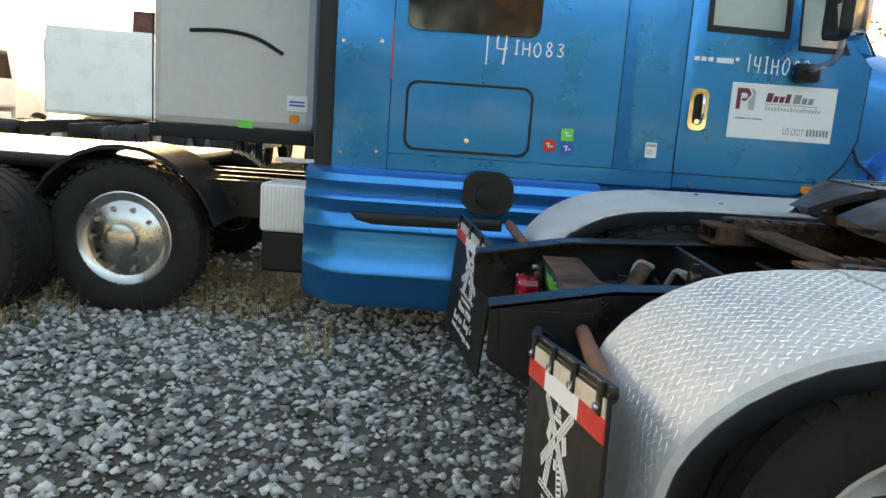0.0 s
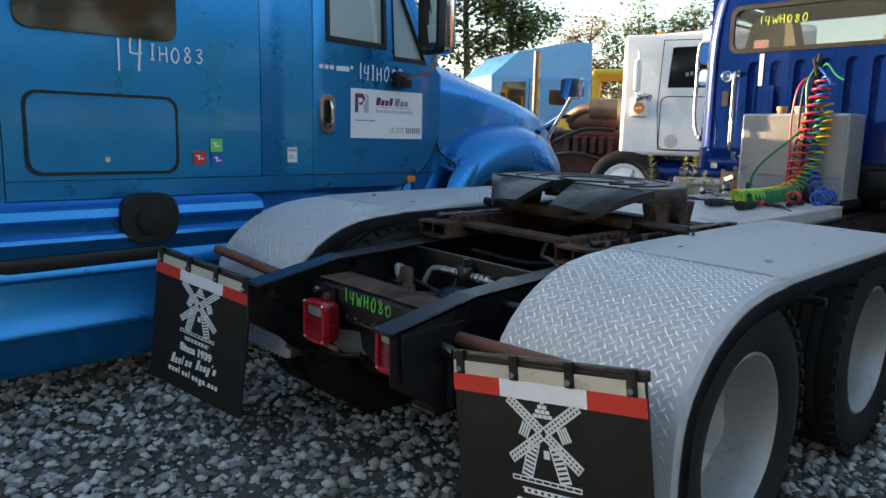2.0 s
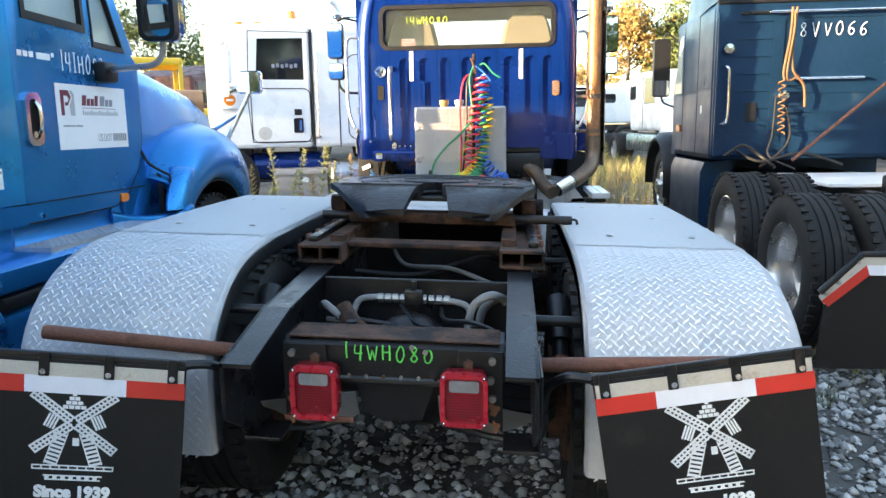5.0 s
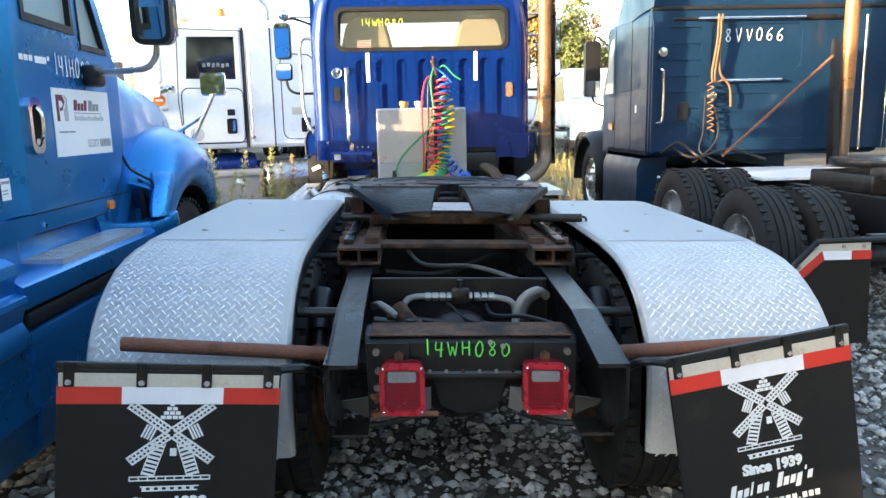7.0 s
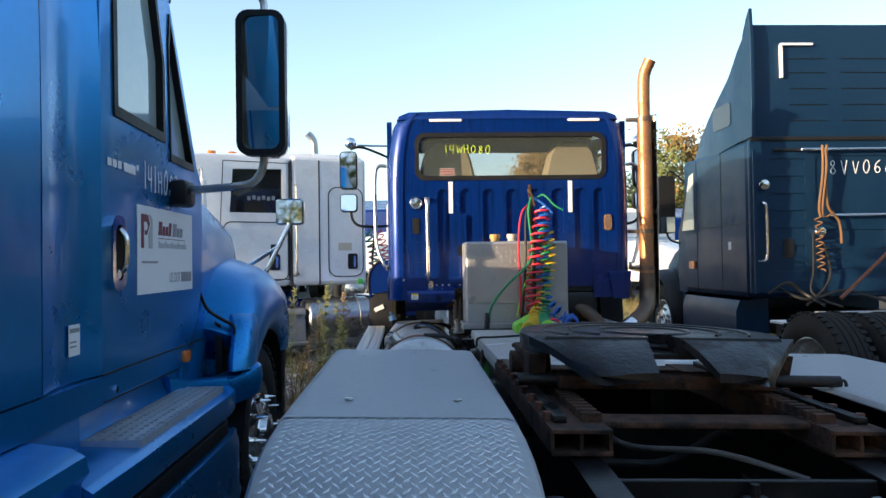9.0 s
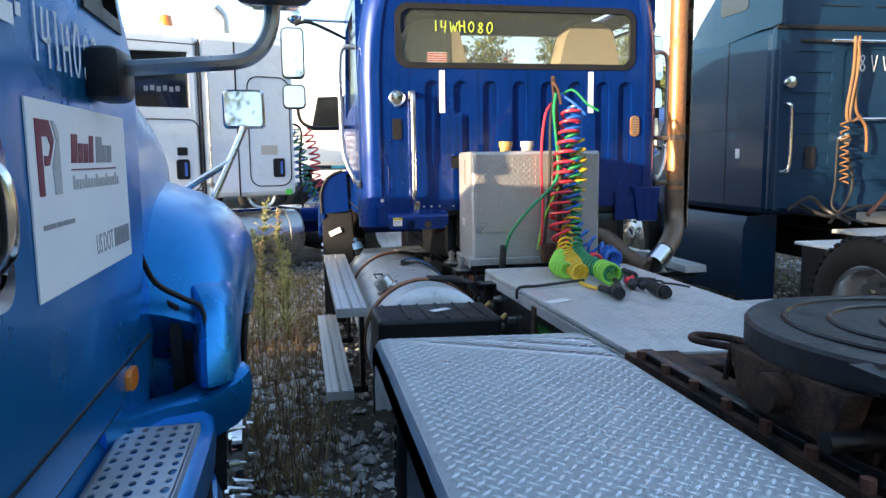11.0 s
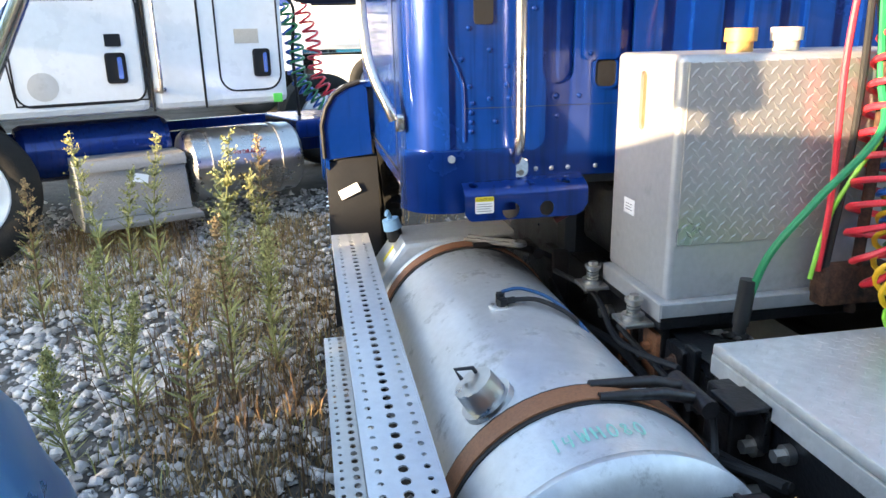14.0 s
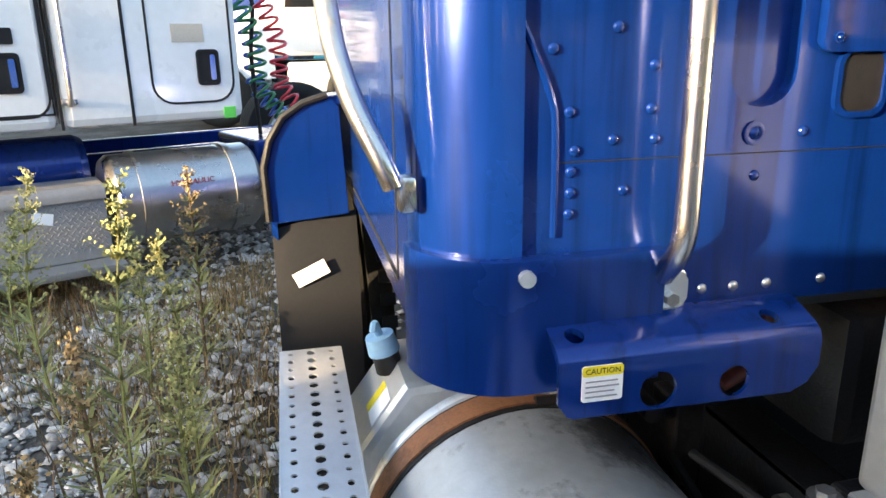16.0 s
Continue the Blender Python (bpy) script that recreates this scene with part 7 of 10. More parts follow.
part("paper_sticker", bm, PAPER, pro, "white printed sticker")
bars("lettering_bar", face(1.285, 1.42, 4.2838), [(-0.028, 0.028, 0.028, 0.012), (-0.028, 0.01, -0.005, 0.005), (-0.028, 0.01, -0.018, 0.005)], GREYPRINT, pro)

# door with window and quarter light
bm = BM()
D = [(1.425, 1.21), (2.16, 1.21), (2.30, 1.27), (2.43, 1.40), (2.495, 1.56), (2.505, 1.99), (2.40, 2.08), (1.98, 2.80), (1.425, 2.84)]
prism(bm, D, "y", 4.268, 4.34, 0.006)
W1 = [(1.535, 2.135), (1.995, 2.125), (1.985, 2.42), (1.87, 2.74), (1.52, 2.76)]
W2 = [(2.07, 2.06), (2.36, 2.055), (2.06, 2.62), (2.045, 2.5)]
door = part("cab_door", cut(bm, solid(W1, "y", 4.1, 4.5), solid(W2, "y", 4.1, 4.5)), SKYBLUE, pro, "sky-blue cab door with sign")
for k, W in enumerate((W1, W2)):
    cx, cz = sum(p[0] for p in W) / len(W), sum(p[1] for p in W) / len(W)
    bm = ring([(cx + (x - cx) * 1.05, cz + (z - cz) * 1.05) for x, z in W], [(cx + (x - cx) * 0.93, cz + (z - cz) * 0.93) for x, z in W], "y", 4.262, 4.30)
    part("window_gasket", bm, BLACKPLASTIC, door, "black window gasket")
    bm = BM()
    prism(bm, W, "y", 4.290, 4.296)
    part("door_window", bm, PALEGLASS, door, "door glass with the pale sky painted into its colour")
bm = ring([(x + (0.008 if x > 1.9 else -0.006), z + (0.006 if z > 2 else -0.006)) for x, z in D], D, "y", 4.272, 4.29)
part("door_seam", bm, BLACKPLASTIC, door, "dark door shut line")
bm = BM()
box(bm, 1.425, 2.48, 4.264, 4.27, 1.293, 1.299)
part("belt_line", bm, BLACKPLASTIC, door)
bm = ring(rrect(1.468, 1.578, 1.555, 1.795, 0.04), rrect(1.492, 1.556, 1.585, 1.765, 0.03), "y", 4.248, 4.27)
hd = part("door_handle", bm, CHROME, door, "chrome door handle")
bm = BM()
prism(bm, rrect(1.49, 1.557, 1.583, 1.767, 0.03), "y", 4.262, 4.2665)
part("handle_recess", bm, BLACKPLASTIC, hd)
bm = BM()
tube(bm, spline([(1.548, 4.258, 1.61), (1.548, 4.240, 1.64), (1.548, 4.240, 1.72), (1.548, 4.258, 1.75)], 5), 0.011, 10)
cyl(bm, (1.522, 4.262, 1.605), (1.522, 4.250, 1.605), 0.016)
part("grip", bm, CHROME, hd)
# sign
bm = BM()
box(bm, 1.712, 2.332, 4.2640, 4.2670, 1.530, 1.848)
sign = part("door_sign", bm, PAPER, door, "white magnetic company sign with maroon lettering")
S = lambda x, z: face(x, z, 4.2638)
lean = Matrix(((1, 0.18, 0, 0), (0, 1, 0, 0), (0, 0, 1, 0), (0, 0, 0, 1)))
bm = BM()
prism(bm, [(-0.055, -0.06), (-0.03, -0.06), (-0.03, 0.035), (0.0, 0.035), (0.012, 0.02), (0.0, 0.004), (-0.022, 0.004), (-0.022, -0.012), (0.0, -0.012), (0.03, 0.03), (0.01, 0.062), (-0.055, 0.062)], "z", 0.0, 0.0012)
bm.transform(S(1.80, 1.755))
part("logo_shape", bm, MAROON, sign, "maroon and grey company mark")
bm = BM()
prism(bm, [(0.02, -0.06), (0.055, -0.06), (0.055, 0.045), (0.035, 0.062), (0.022, 0.062), (0.042, 0.03), (0.014, -0.014)], "z", 0.0, 0.0012)
bm.transform(S(1.80, 1.755))
part("logo_shape", bm, PALEPRINT, sign)
bars("lettering_bar", S(2.08, 1.765) @ lean, [(-0.16, -0.125, 0.008, 0.052), (-0.118, -0.09, 0.0, 0.036), (-0.083, -0.055, 0.0, 0.036), (-0.048, -0.02, 0.008, 0.052)], MAROON, sign, "maroon lettering")
bars("lettering_bar", S(2.08, 1.765) @ lean, [(0.0, 0.042, 0.008, 0.052), (0.05, 0.08, 0.0, 0.036), (0.088, 0.118, 0.0, 0.036)], GREYPRINT, sign, "grey lettering")
bars("lettering_bar", S(2.08, 1.735), [(-0.165, 0.15, 0.0, 0.0025)], MAROON, sign)
bars("lettering_bar", S(2.08, 1.708), [(-0.16 + 0.0185 * k, -0.149 + 0.0185 * k, 0.0 if k % 4 else 0.004, 0.018 if k % 4 else 0.026) for k in range(18)], PALEPRINT, sign, "grey lettering")
bars("lettering_bar", S(1.85, 1.645), [(-0.10, -0.04, 0.0, 0.008), (-0.033, -0.005, 0.0, 0.008), (0.002, 0.06, 0.0, 0.008)], GREYPRINT, sign)
text("lettering", "US DOT", 0.058, S(2.17, 1.565) @ Matrix.Diagonal((0.62, 1, 1, 1)), GREYPRINT, sign, depth=0.0005, align="RIGHT")
bars("lettering_bar", S(2.25, 1.585), [(-0.068 + 0.0195 * k, -0.055 + 0.0195 * k, 0, 0.04) for k in range(7)], GREYPRINT, sign, "registration digits")
bars("badge_bar", face(1.60, 1.965, 4.2655), [(-0.13, -0.10, 0, 0.025), (-0.09, -0.06, 0, 0.025), (-0.05, -0.02, 0, 0.025), (0.0, 0.10, -0.002, 0.03), (0.11, 0.13, 0.01, 0.02)], PRINT, door, "pale model badge")
scrawl("14IH083", 0.092, face(1.99, 1.905, 4.2655), CHALK, door, "white hand-painted stock number", 0.0042, 0.14, 0.52, 6)
bm = BM()
prism(bm, rrect(2.20, 2.275, 1.228, 1.275, 0.014), "y", 4.255, 4.275, 0.004)
part("marker_lamp", bm, AMBER, pro, "amber marker lamp")
bm = BM()
cyl(bm, (1.53, 4.27, 1.235), (1.53, 4.262, 1.235), 0.014, seg=4)
part("vent_badge", bm, CHROME, pro)
# A-pillar, windscreen and roof of the cab
bm = BM()
prism(bm, [(2.40, 2.07), (2.52, 2.05), (2.02, 2.92), (1.92, 2.86)], "y", 4.29, 4.36, 0.006)
box(bm, 1.42, 1.98, 4.32, 6.44, 2.82, 2.95, 0.05)
part("cab_roof", bm, SKYBLUE, pro)
bm = BM()
prism(bm, [(2.56, 2.06), (2.58, 2.06), (2.06, 2.92), (2.04, 2.92)], "y", 4.36, 6.4)
part("windscreen", bm, DARKGLASS, pro)
bm = BM()
prism(bm, [(1.95, 2.83), (2.30, 2.76), (2.32, 2.84), (1.98, 2.93)], "y", 4.33, 6.4, 0.02)
part("sun_visor", bm, BLACKPLASTIC, pro, "black sun visor")

# mirrors
bm = BM()
tube(bm, spline([(1.95, 4.38, 2.80), (2.02, 4.18, 2.81), (2.08, 4.00, 2.78), (2.12, 3.91, 2.72), (2.12, 3.905, 2.64)], 6), 0.016)
mr = part("door_mirror", bm, STEEL, pro, "tall door mirror with chrome shell")
bm = BM()
tube(bm, spline([(2.12, 3.905, 2.12), (2.12, 3.915, 2.02), (2.11, 3.96, 1.96), (2.10, 4.06, 1.945), (2.12, 4.24, 1.935)], 6), 0.017)
part("mirror_arm", bm, STEEL, mr, "lower bent mirror arm")
bm = BM()
prism(bm, rrect(3.815, 3.995, 2.075, 2.645, 0.045), "x", 2.085, 2.20, 0.03)
part("mirror_shell", bm, CHROME, mr, "chrome mirror shell")
bm = ring(rrect(3.808, 4.002, 2.068, 2.652, 0.05), rrect(3.832, 3.978, 2.092, 2.628, 0.035), "x", 2.048, 2.105)
part("mirror_frame", bm, BLACKPLASTIC, mr)
for z0, z1 in ((2.265, 2.63), (2.09, 2.25)):
    bm = BM()
    prism(bm, rrect(3.83, 3.98, z0, z1, 0.02), "x", 2.072, 2.078)
    c = Matrix.Translation((2.069, 3.905, (z0 + z1) / 2))
    bm.transform(c @ Matrix.Rotation(radians(-5), 4, "Y") @ Matrix.Rotation(radians(-7), 4, "Z") @ c.inverted())
    part("mirror_glass", bm, MIRROR, mr)
bm = BM()
box(bm, 2.05, 2.19, 4.20, 4.275, 1.87, 1.975, 0.02)
part("mirror_foot", bm, BLACKPLASTIC, mr, "black mirror foot")
bm = BM()
tube(bm, [(3.855, 4.085, 1.92), (3.73, 4.27, 1.50)], 0.016, 10)
tube(bm, [(3.80, 4.165, 1.74), (3.77, 4.36, 1.62)], 0.015, 10)
hm = part("bonnet_mirror", bm, CHROME, pro, "square chrome bonnet mirror on struts")
bm = BM()
prism(bm, rrect(4.005, 4.185, 1.885, 2.055, 0.02), "x", 3.845, 3.89, 0.012)
part("mirror_shell", bm, CHROME, hm)
bm = BM()
prism(bm, rrect(4.015, 4.175, 1.895, 2.045, 0.015), "x", 3.815, 3.821)
c = Matrix.Translation((3.818, 4.095, 1.97))
bm.transform(c @ Matrix.Rotation(radians(15), 4, "Z") @ Matrix.Rotation(radians(7), 4, "Y") @ c.inverted())
part("mirror_glass", bm, MIRROR, hm)
for c in ((3.73, 4.27, 1.49), (3.77, 4.37, 1.61)):
    bm = BM()
    ball(bm, c, 0.03, 1, 1, 0.8)
    part("strut_foot", bm, BLACKPLASTIC, hm)

# bonnet
bm = BM()
rings = []
for x, yo, zc, zt in ((2.51, 4.30, 1.98, 2.20), (2.75, 4.305, 1.94, 2.17), (3.1, 4.325, 1.88, 2.06), (3.5, 4.365, 1.82, 1.97), (3.9, 4.45, 1.74, 1.87), (4.25, 4.60, 1.62, 1.76), (4.45, 4.75, 1.46, 1.70), (4.55, 4.95, 1.2, 1.45)):
    ym = 5.43
    row = [(x, yo + 0.03, 0.95), (x, yo, 1.3), (x, yo, zc - 0.10), (x, yo + 0.02, zc - 0.02), (x, yo + 0.08, zc + 0.035), (x, yo + 0.22, zc + (zt - zc) * 0.6), (x, yo + 0.5, zt), (x, ym, zt + 0.03)]
    rings.append(row + [(x, 2 * ym - y, z) for _, y, z in row[::-1][1:]])
loft(bm, rings)
bonnet = part("bonnet", bm, SKYBLUE, pro, "sky-blue sloping bonnet")
scrawl("14IH083", 0.085, frame_of((3.24, 4.405, 1.75), (1, 0.19, -0.18), (0.16, 0.05, 1)), CHALK, bonnet, "white hand-painted stock number", 0.0042, 0.2, 0.6, 7)
bm = BM()
box(bm, 4.22, 4.44, 4.62, 6.3, 0.45, 0.85, 0.08)
part("bumper", bm, SKYBLUE, pro)
# front wing over the steered wheel
WX, WZ = 3.55, 0.72
AX, AZ, AR = 3.13, 0.69, 0.60
SWELL = ((151, 1.2), (147, 1.9), (138, 1.9), (128, 1.75), (112, 1.35), (90, 1.05), (60, 0.85), (30, 0.75), (-20, 0.7))


def wing_ring(deg):
    """One section through the wing, from the lip of the round arch out to the crest, which swells towards the door."""
    a, q = radians(deg), radians(141 - (151 - deg) * 139 / 171)
    for (d0, g0), (d1, g1) in zip(SWELL, SWELL[1:]):
        if d1 <= deg <= d0:
            R = 0.60 + 0.29 * (g0 + (g1 - g0) * (d0 - deg) / (d0 - d1))
            break
    ox, oz = WX + R * math.cos(a) * (1.05 if deg > 90 else 0.98), WZ + R * math.sin(a)
    ix, iz = AX + AR * math.cos(q), AZ + AR * math.sin(q)
    prof = [(0.0, 4.105), (0.03, 4.08), (0.12, 4.058), (0.30, 4.045), (0.52, 4.060), (0.70, 4.100), (0.84, 4.155), (0.94, 4.225), (1.01, 4.30), (1.08, 4.375), (1.06, 4.45), (0.0, 4.45)]
    out = []
    for f, y in prof:
        x, z = ix + (ox - ix) * f, iz + (oz - iz) * f
        out.append((x, y + 0.30 * max(0, x - 3.45) ** 1.5 + 0.5 * max(0, x - 3.85) + 0.10 * max(0, 3.0 - x) ** 2, z))
    return out


bm = BM()
loft(bm, [wing_ring(d) for d in (151, 149, 147, 145, 142, 138, 133, 128, 120, 112, 104, 96, 90, 80, 70, 60, 50, 40, 32)])
wing = part("front_wing", bm, SKYBLUE, pro, "bulging sky-blue front wing")
bm = BM()
loft(bm, [[(x, y + 0.012, z) for x, y, z in wing_ring(d)] for d in (31.6, 22, 10, -5, -20)])
part("wheel_arch_flap", bm, BLACKPLASTIC, wing, "black plastic panel ahead of the wheel")
bm = BM()
rings = []
for k in range(15):
    q = radians(168 - 160 * k / 14)
    x, z = AX + (AR - 0.012) * math.cos(q), AZ + (AR - 0.012) * math.sin(q)
    push = 0.30 * max(0, x - 3.45) ** 1.5
    rings.append([(x, 4.10 + push, z), (x, 4.62, z), (x, 4.62, z + 0.01), (x, 4.10 + push, z + 0.01)])
loft(bm, rings)
part("arch_liner", bm, BLACKPLASTIC, wing, "black plastic wheel-arch liner")
# recess and duct behind the wing
bm = BM()
box(bm, 2.30, 2.95, 4.30, 4.36, 0.85, 1.45, 0.01)
part("wing_recess", bm, SKYBLUE, pro, "sky-blue recess behind the wing")
bm = BM()
rings = []
for z, x in ((1.53, 2.42), (1.48, 2.47), (1.40, 2.55), (1.30, 2.57), (1.22, 2.52), (1.13, 2.46)):
    rings.append([(x - 0.26, 4.345, z), (x - 0.10, 4.305, z), (x - 0.02, 4.278, z), (x + 0.015, 4.276, z), (x + 0.03, 4.30, z), (x + 0.03, 4.35, z), (x - 0.26, 4.36, z)])
loft(bm, rings)
part("cowl_panel", bm, SKYBLUE, pro, "sky-blue cowl panel")
bm = BM()
box(bm, 2.61, 2.64, 4.12, 4.235, 1.08, 1.335, 0.004)
part("wing_opening", bm, BLACKPLASTIC, pro, "black opening behind the wing")
bm = BM()
prism(bm, [(4.195, 1.12), (4.232, 1.12), (4.236, 1.37), (4.205, 1.35)], "x", 2.565, 2.612, 0.008)
part("air_duct", bm, GREYPLASTIC, pro, "dark grey air duct")
# the wing's tail beside the opening, down to the lip
bm = BM()
rings = []
for z, x, y in ((1.42, 2.72, 4.19), (1.395, 2.63, 4.17), (1.365, 2.575, 4.145), (1.315, 2.545, 4.135), (1.24, 2.49, 4.13), (1.19, 2.465, 4.128), (1.15, 2.455, 4.125)):
    rings.append([(x, y + 0.012, z), (x - 0.008, y - 0.004, z), (x + 0.02, y - 0.04, z), (x + 0.07, y - 0.066, z), (x + 0.11, y - 0.076, z), (x + 0.15, y - 0.078, z), (x + 0.19, y - 0.06, z), (x + 0.19, y + 0.05, z), (x + 0.06, y + 0.04, z)])
loft(bm, rings)
part("wing_tail", bm, SKYBLUE, wing, "rounded tail of the wing")
bm = BM()
tube(bm, spline([(2.44, 4.29, 1.60), (2.49, 4.277, 1.50), (2.52, 4.25, 1.425), (2.555, 4.19, 1.375), (2.56, 4.145, 1.345), (2.525, 4.13, 1.28), (2.46, 4.128, 1.16)], 6), 0.008, 8)
part("edge_gasket", bm, BLACKPLASTIC, wing, "black edge gasket")
bm = BM()
rings = []
for x, y0, z1 in ((2.20, 4.325, 1.175), (2.30, 4.285, 1.145), (2.40, 4.235, 1.13), (2.46, 4.13, 1.128), (2.51, 4.06, 1.15), (2.54, 4.035, 1.165), (2.57, 4.028, 1.17), (2.60, 4.03, 1.17)):
    rings.append([(x + 0.04, y0 + 0.10, z1 - 0.16), (x, y0, z1 - 0.13), (x - 0.006, y0 - 0.012, z1 - 0.06), (x, y0 - 0.004, z1 - 0.012), (x + 0.012, y0 + 0.012, z1), (x + 0.04, y0 + 0.10, z1 - 0.006)])
loft(bm, rings)
part("lower_lip", bm, SKYBLUE, pro, "sky-blue lower wing lip")
wheel(pro, AX + 0.03, 4.27, -1, r=0.47, w=0.27, deep=False, rim=CHROME, spikes=True, lift=-0.05)
wheel(pro, AX + 0.03, 6.4, 1, r=0.47, w=0.27, deep=False, rim=CHROME)


# side skirts with ridges
def skirt(name, x0, x1, prof, label, ends=(0.0, 0.0)):
    bm = BM()
    rings = []
    n = 24
    for i in range(n + 1):
        x = x0 + (x1 - x0) * i / n
        pull = ends[0] * max(0, 1 - i / 4) ** 2 + ends[1] * max(0, 1 - (n - i) / 4) ** 2
        w = 0.006 * noise.noise(Vector((x * 2.5, 0, 7)))
        rings.append([(x, y + pull + w, z + 0.35 * pull * (z < 0.7)) for y, z in prof] + [(x, 4.36, 0.37), (x, 4.36, 1.2)])
    loft(bm, rings)
    return part(name, bm, SKYBLUE, pro, label)


PROF = [(4.24, 1.20), (4.15, 1.185), (4.115, 1.165), (4.105, 1.125), (4.125, 1.10), (4.125, 1.055), (4.085, 1.04), (4.08, 1.02), (4.10, 0.99), (4.115, 0.94), (4.085, 0.885), (4.082, 0.86), (4.10, 0.84), (4.10, 0.63), (4.085, 0.61), (4.085, 0.59), (4.105, 0.57), (4.12, 0.44), (4.16, 0.385)]
sk = skirt("rear_skirt", -0.74, 0.98, PROF, "ridged sky-blue side skirt", (0.10, 0.0))
bm = BM()
prism(bm, [(-0.46, 0.955), (0.42, 0.965), (0.42, 0.895), (-0.32, 0.885), (-0.42, 0.91)], "y", 4.085, 4.13, 0.01)
part("skirt_slot", bm, BLACKPLASTIC, sk, "black recessed slot")
bm = BM()
prism(bm, rrect(0.18, 0.47, 0.985, 1.235, 0.09), "y", 4.078, 4.14, 0.008)
part("filler_recess", bm, BLACKPLASTIC, sk, "black filler recess")
bm = BM()
lathe(bm, [(0.075, 0.0), (0.07, 0.02), (0.04, 0.028), (0.0005, 0.028)], frame_of((0.325, 4.078, 1.10), (0, -1, 0), (0, 0, 1)), 20)
part("filler_cap", bm, RUBBER, sk)
PROF2 = [(4.345, 1.13), (4.32, 1.098), (4.125, 1.088), (4.10, 1.07), (4.095, 1.03), (4.10, 0.985), (4.14, 0.97), (4.14, 0.90), (4.10, 0.885), (4.085, 0.84), (4.085, 0.63), (4.075, 0.61), (4.085, 0.57), (4.10, 0.44), (4.14, 0.385)]
sk2 = skirt("step_skirt", 0.985, 2.53, PROF2, "sky-blue step skirt", (0.0, 0.03))
bm = BM()
prism(bm, [(1.0, 0.965), (2.3, 0.965), (2.3, 0.905), (1.0, 0.905)], "y", 4.105, 4.145, 0.008)
part("skirt_slot", bm, BLACKPLASTIC, sk2, "black groove")
bm = BM()
hole_plate(bm, 22, 5, (0.93 / 22, 0.034), lambda i, j: (0.015, 0.0095) if (i + j) % 2 else (0.012, 0.008), frame_of((1.36, 4.128, 1.112), (1, 0, 0), (0, 1, 0)))
for y in (4.128, 4.298):
    box(bm, 1.36, 2.29, y - 0.003, y + 0.003, 1.07, 1.112)
for x in (1.36, 2.29):
    box(bm, x - 0.003, x + 0.003, 4.125, 4.301, 1.07, 1.112)
part("step_grip", bm, ALU, sk2, "perforated aluminium step grip")
bm = BM()
box(bm, -0.7, 4.3, 5.0, 5.1, 0.75, 1.0)
box(bm, -0.7, 4.3, 5.76, 5.86, 0.75, 1.0)
box(bm, -3.6, -0.7, 5.0, 5.08, 0.75, 1.0)
box(bm, -3.6, -0.7, 5.78, 5.86, 0.75, 1.0)
part("frame_rail", bm, BLACKPAINT, pro)
for x in (-1.6, -2.9):
    for y, s in ((5.0 - 0.55, -1), (5.86 + 0.55, 1)):
        if x < -2.5:
            wheel(pro, x, y + s * 0.0, s, r=0.48, w=0.56, deep=True)


# ---- the grey-white sleeper behind it ----
gry = thing("grey_sleeper_tractor", "grey-white sleeper tractor with chrome wheel, backlit by the sun", "truck", Matrix.Translation((-1.4, 5.0, 0.1)))
bm = BM()
box(bm, -1.87, -0.80, 4.82, 7.1, 1.36, 3.3, 0.06)
gs = part("sleeper_body", bm, GREYWHITE, gry, "grey-white sleeper box")
bm = BM()
box(bm, -1.88, -0.80, 4.80, 4.83, 1.28, 1.37, 0.01)
part("sill_trim", bm, GREYPLASTIC, gry)
bm = BM()
box(bm, -1.862, -1.854, 4.812, 4.82, 1.36, 3.2)
part("panel_seam", bm, GREYPLASTIC, gs)
bm = BM()
tube(bm, spline([(-1.62, 4.815, 1.97), (-1.40, 4.812, 1.98), (-1.2, 4.812, 1.95), (-1.02, 4.815, 1.86)], 6), 0.012)
part("scuff_mark", bm, GREYPLASTIC, gs)
bm = BM()
box(bm, -0.985, -0.85, 4.812, 4.818, 1.50, 1.60)
part("white_sticker", bm, PAPER, gs, "white and blue sticker")
bars("lettering_bar", frame_of((-0.917, 4.8115, 1.55), (1, 0, 0), (0, 0, 1)), [(-0.05, 0.05, 0.01, 0.012), (-0.05, 0.05, -0.012, 0.012)], BLUEHOSE, gs)
bm = BM()
prism(bm, rrect(-0.965, -0.90, 1.43, 1.475, 0.01), "y", 4.805, 4.818, 0.003)
part("marker_lamp", bm, AMBER, gs)
bm = BM()
box(bm, -1.30, -1.20, 4.814, 4.818, 1.37, 1.42)
part("green_sticker", bm, GREENINK, gs)
bm = BM()
box(bm, -1.02, -0.62, 4.70, 4.76, 1.175, 1.20, 0.004)
part("light_bar", bm, REFWHITE, gry, "thin striped rail")
bm = BM()
box(bm, -1.10, -0.76, 4.62, 5.0, 0.72, 1.04, 0.03)
for k in range(13):
    box(bm, -1.085 + 0.025 * k, -1.073 + 0.025 * k, 4.613, 4.625, 0.74, 1.02)
part("tread_box", bm, TREAD, gry, "ribbed tread-plate battery box")
bm = BM()
box(bm, -1.09, -0.75, 4.66, 4.98, 0.45, 0.715, 0.02)
part("lower_box", bm, BLACKPLASTIC, gry, "dark lower box")
bm = BM()
rings = []
for k in range(13):
    a = radians(165 - 150 * k / 12)
    x, z = -1.98 + 0.62 * math.cos(a), 0.60 + 0.62 * math.sin(a)
    rings.append([(x, 4.60, z - 0.03), (x, 4.60, z), (x, 5.2, z), (x, 5.2, z - 0.03)])
loft(bm, rings)
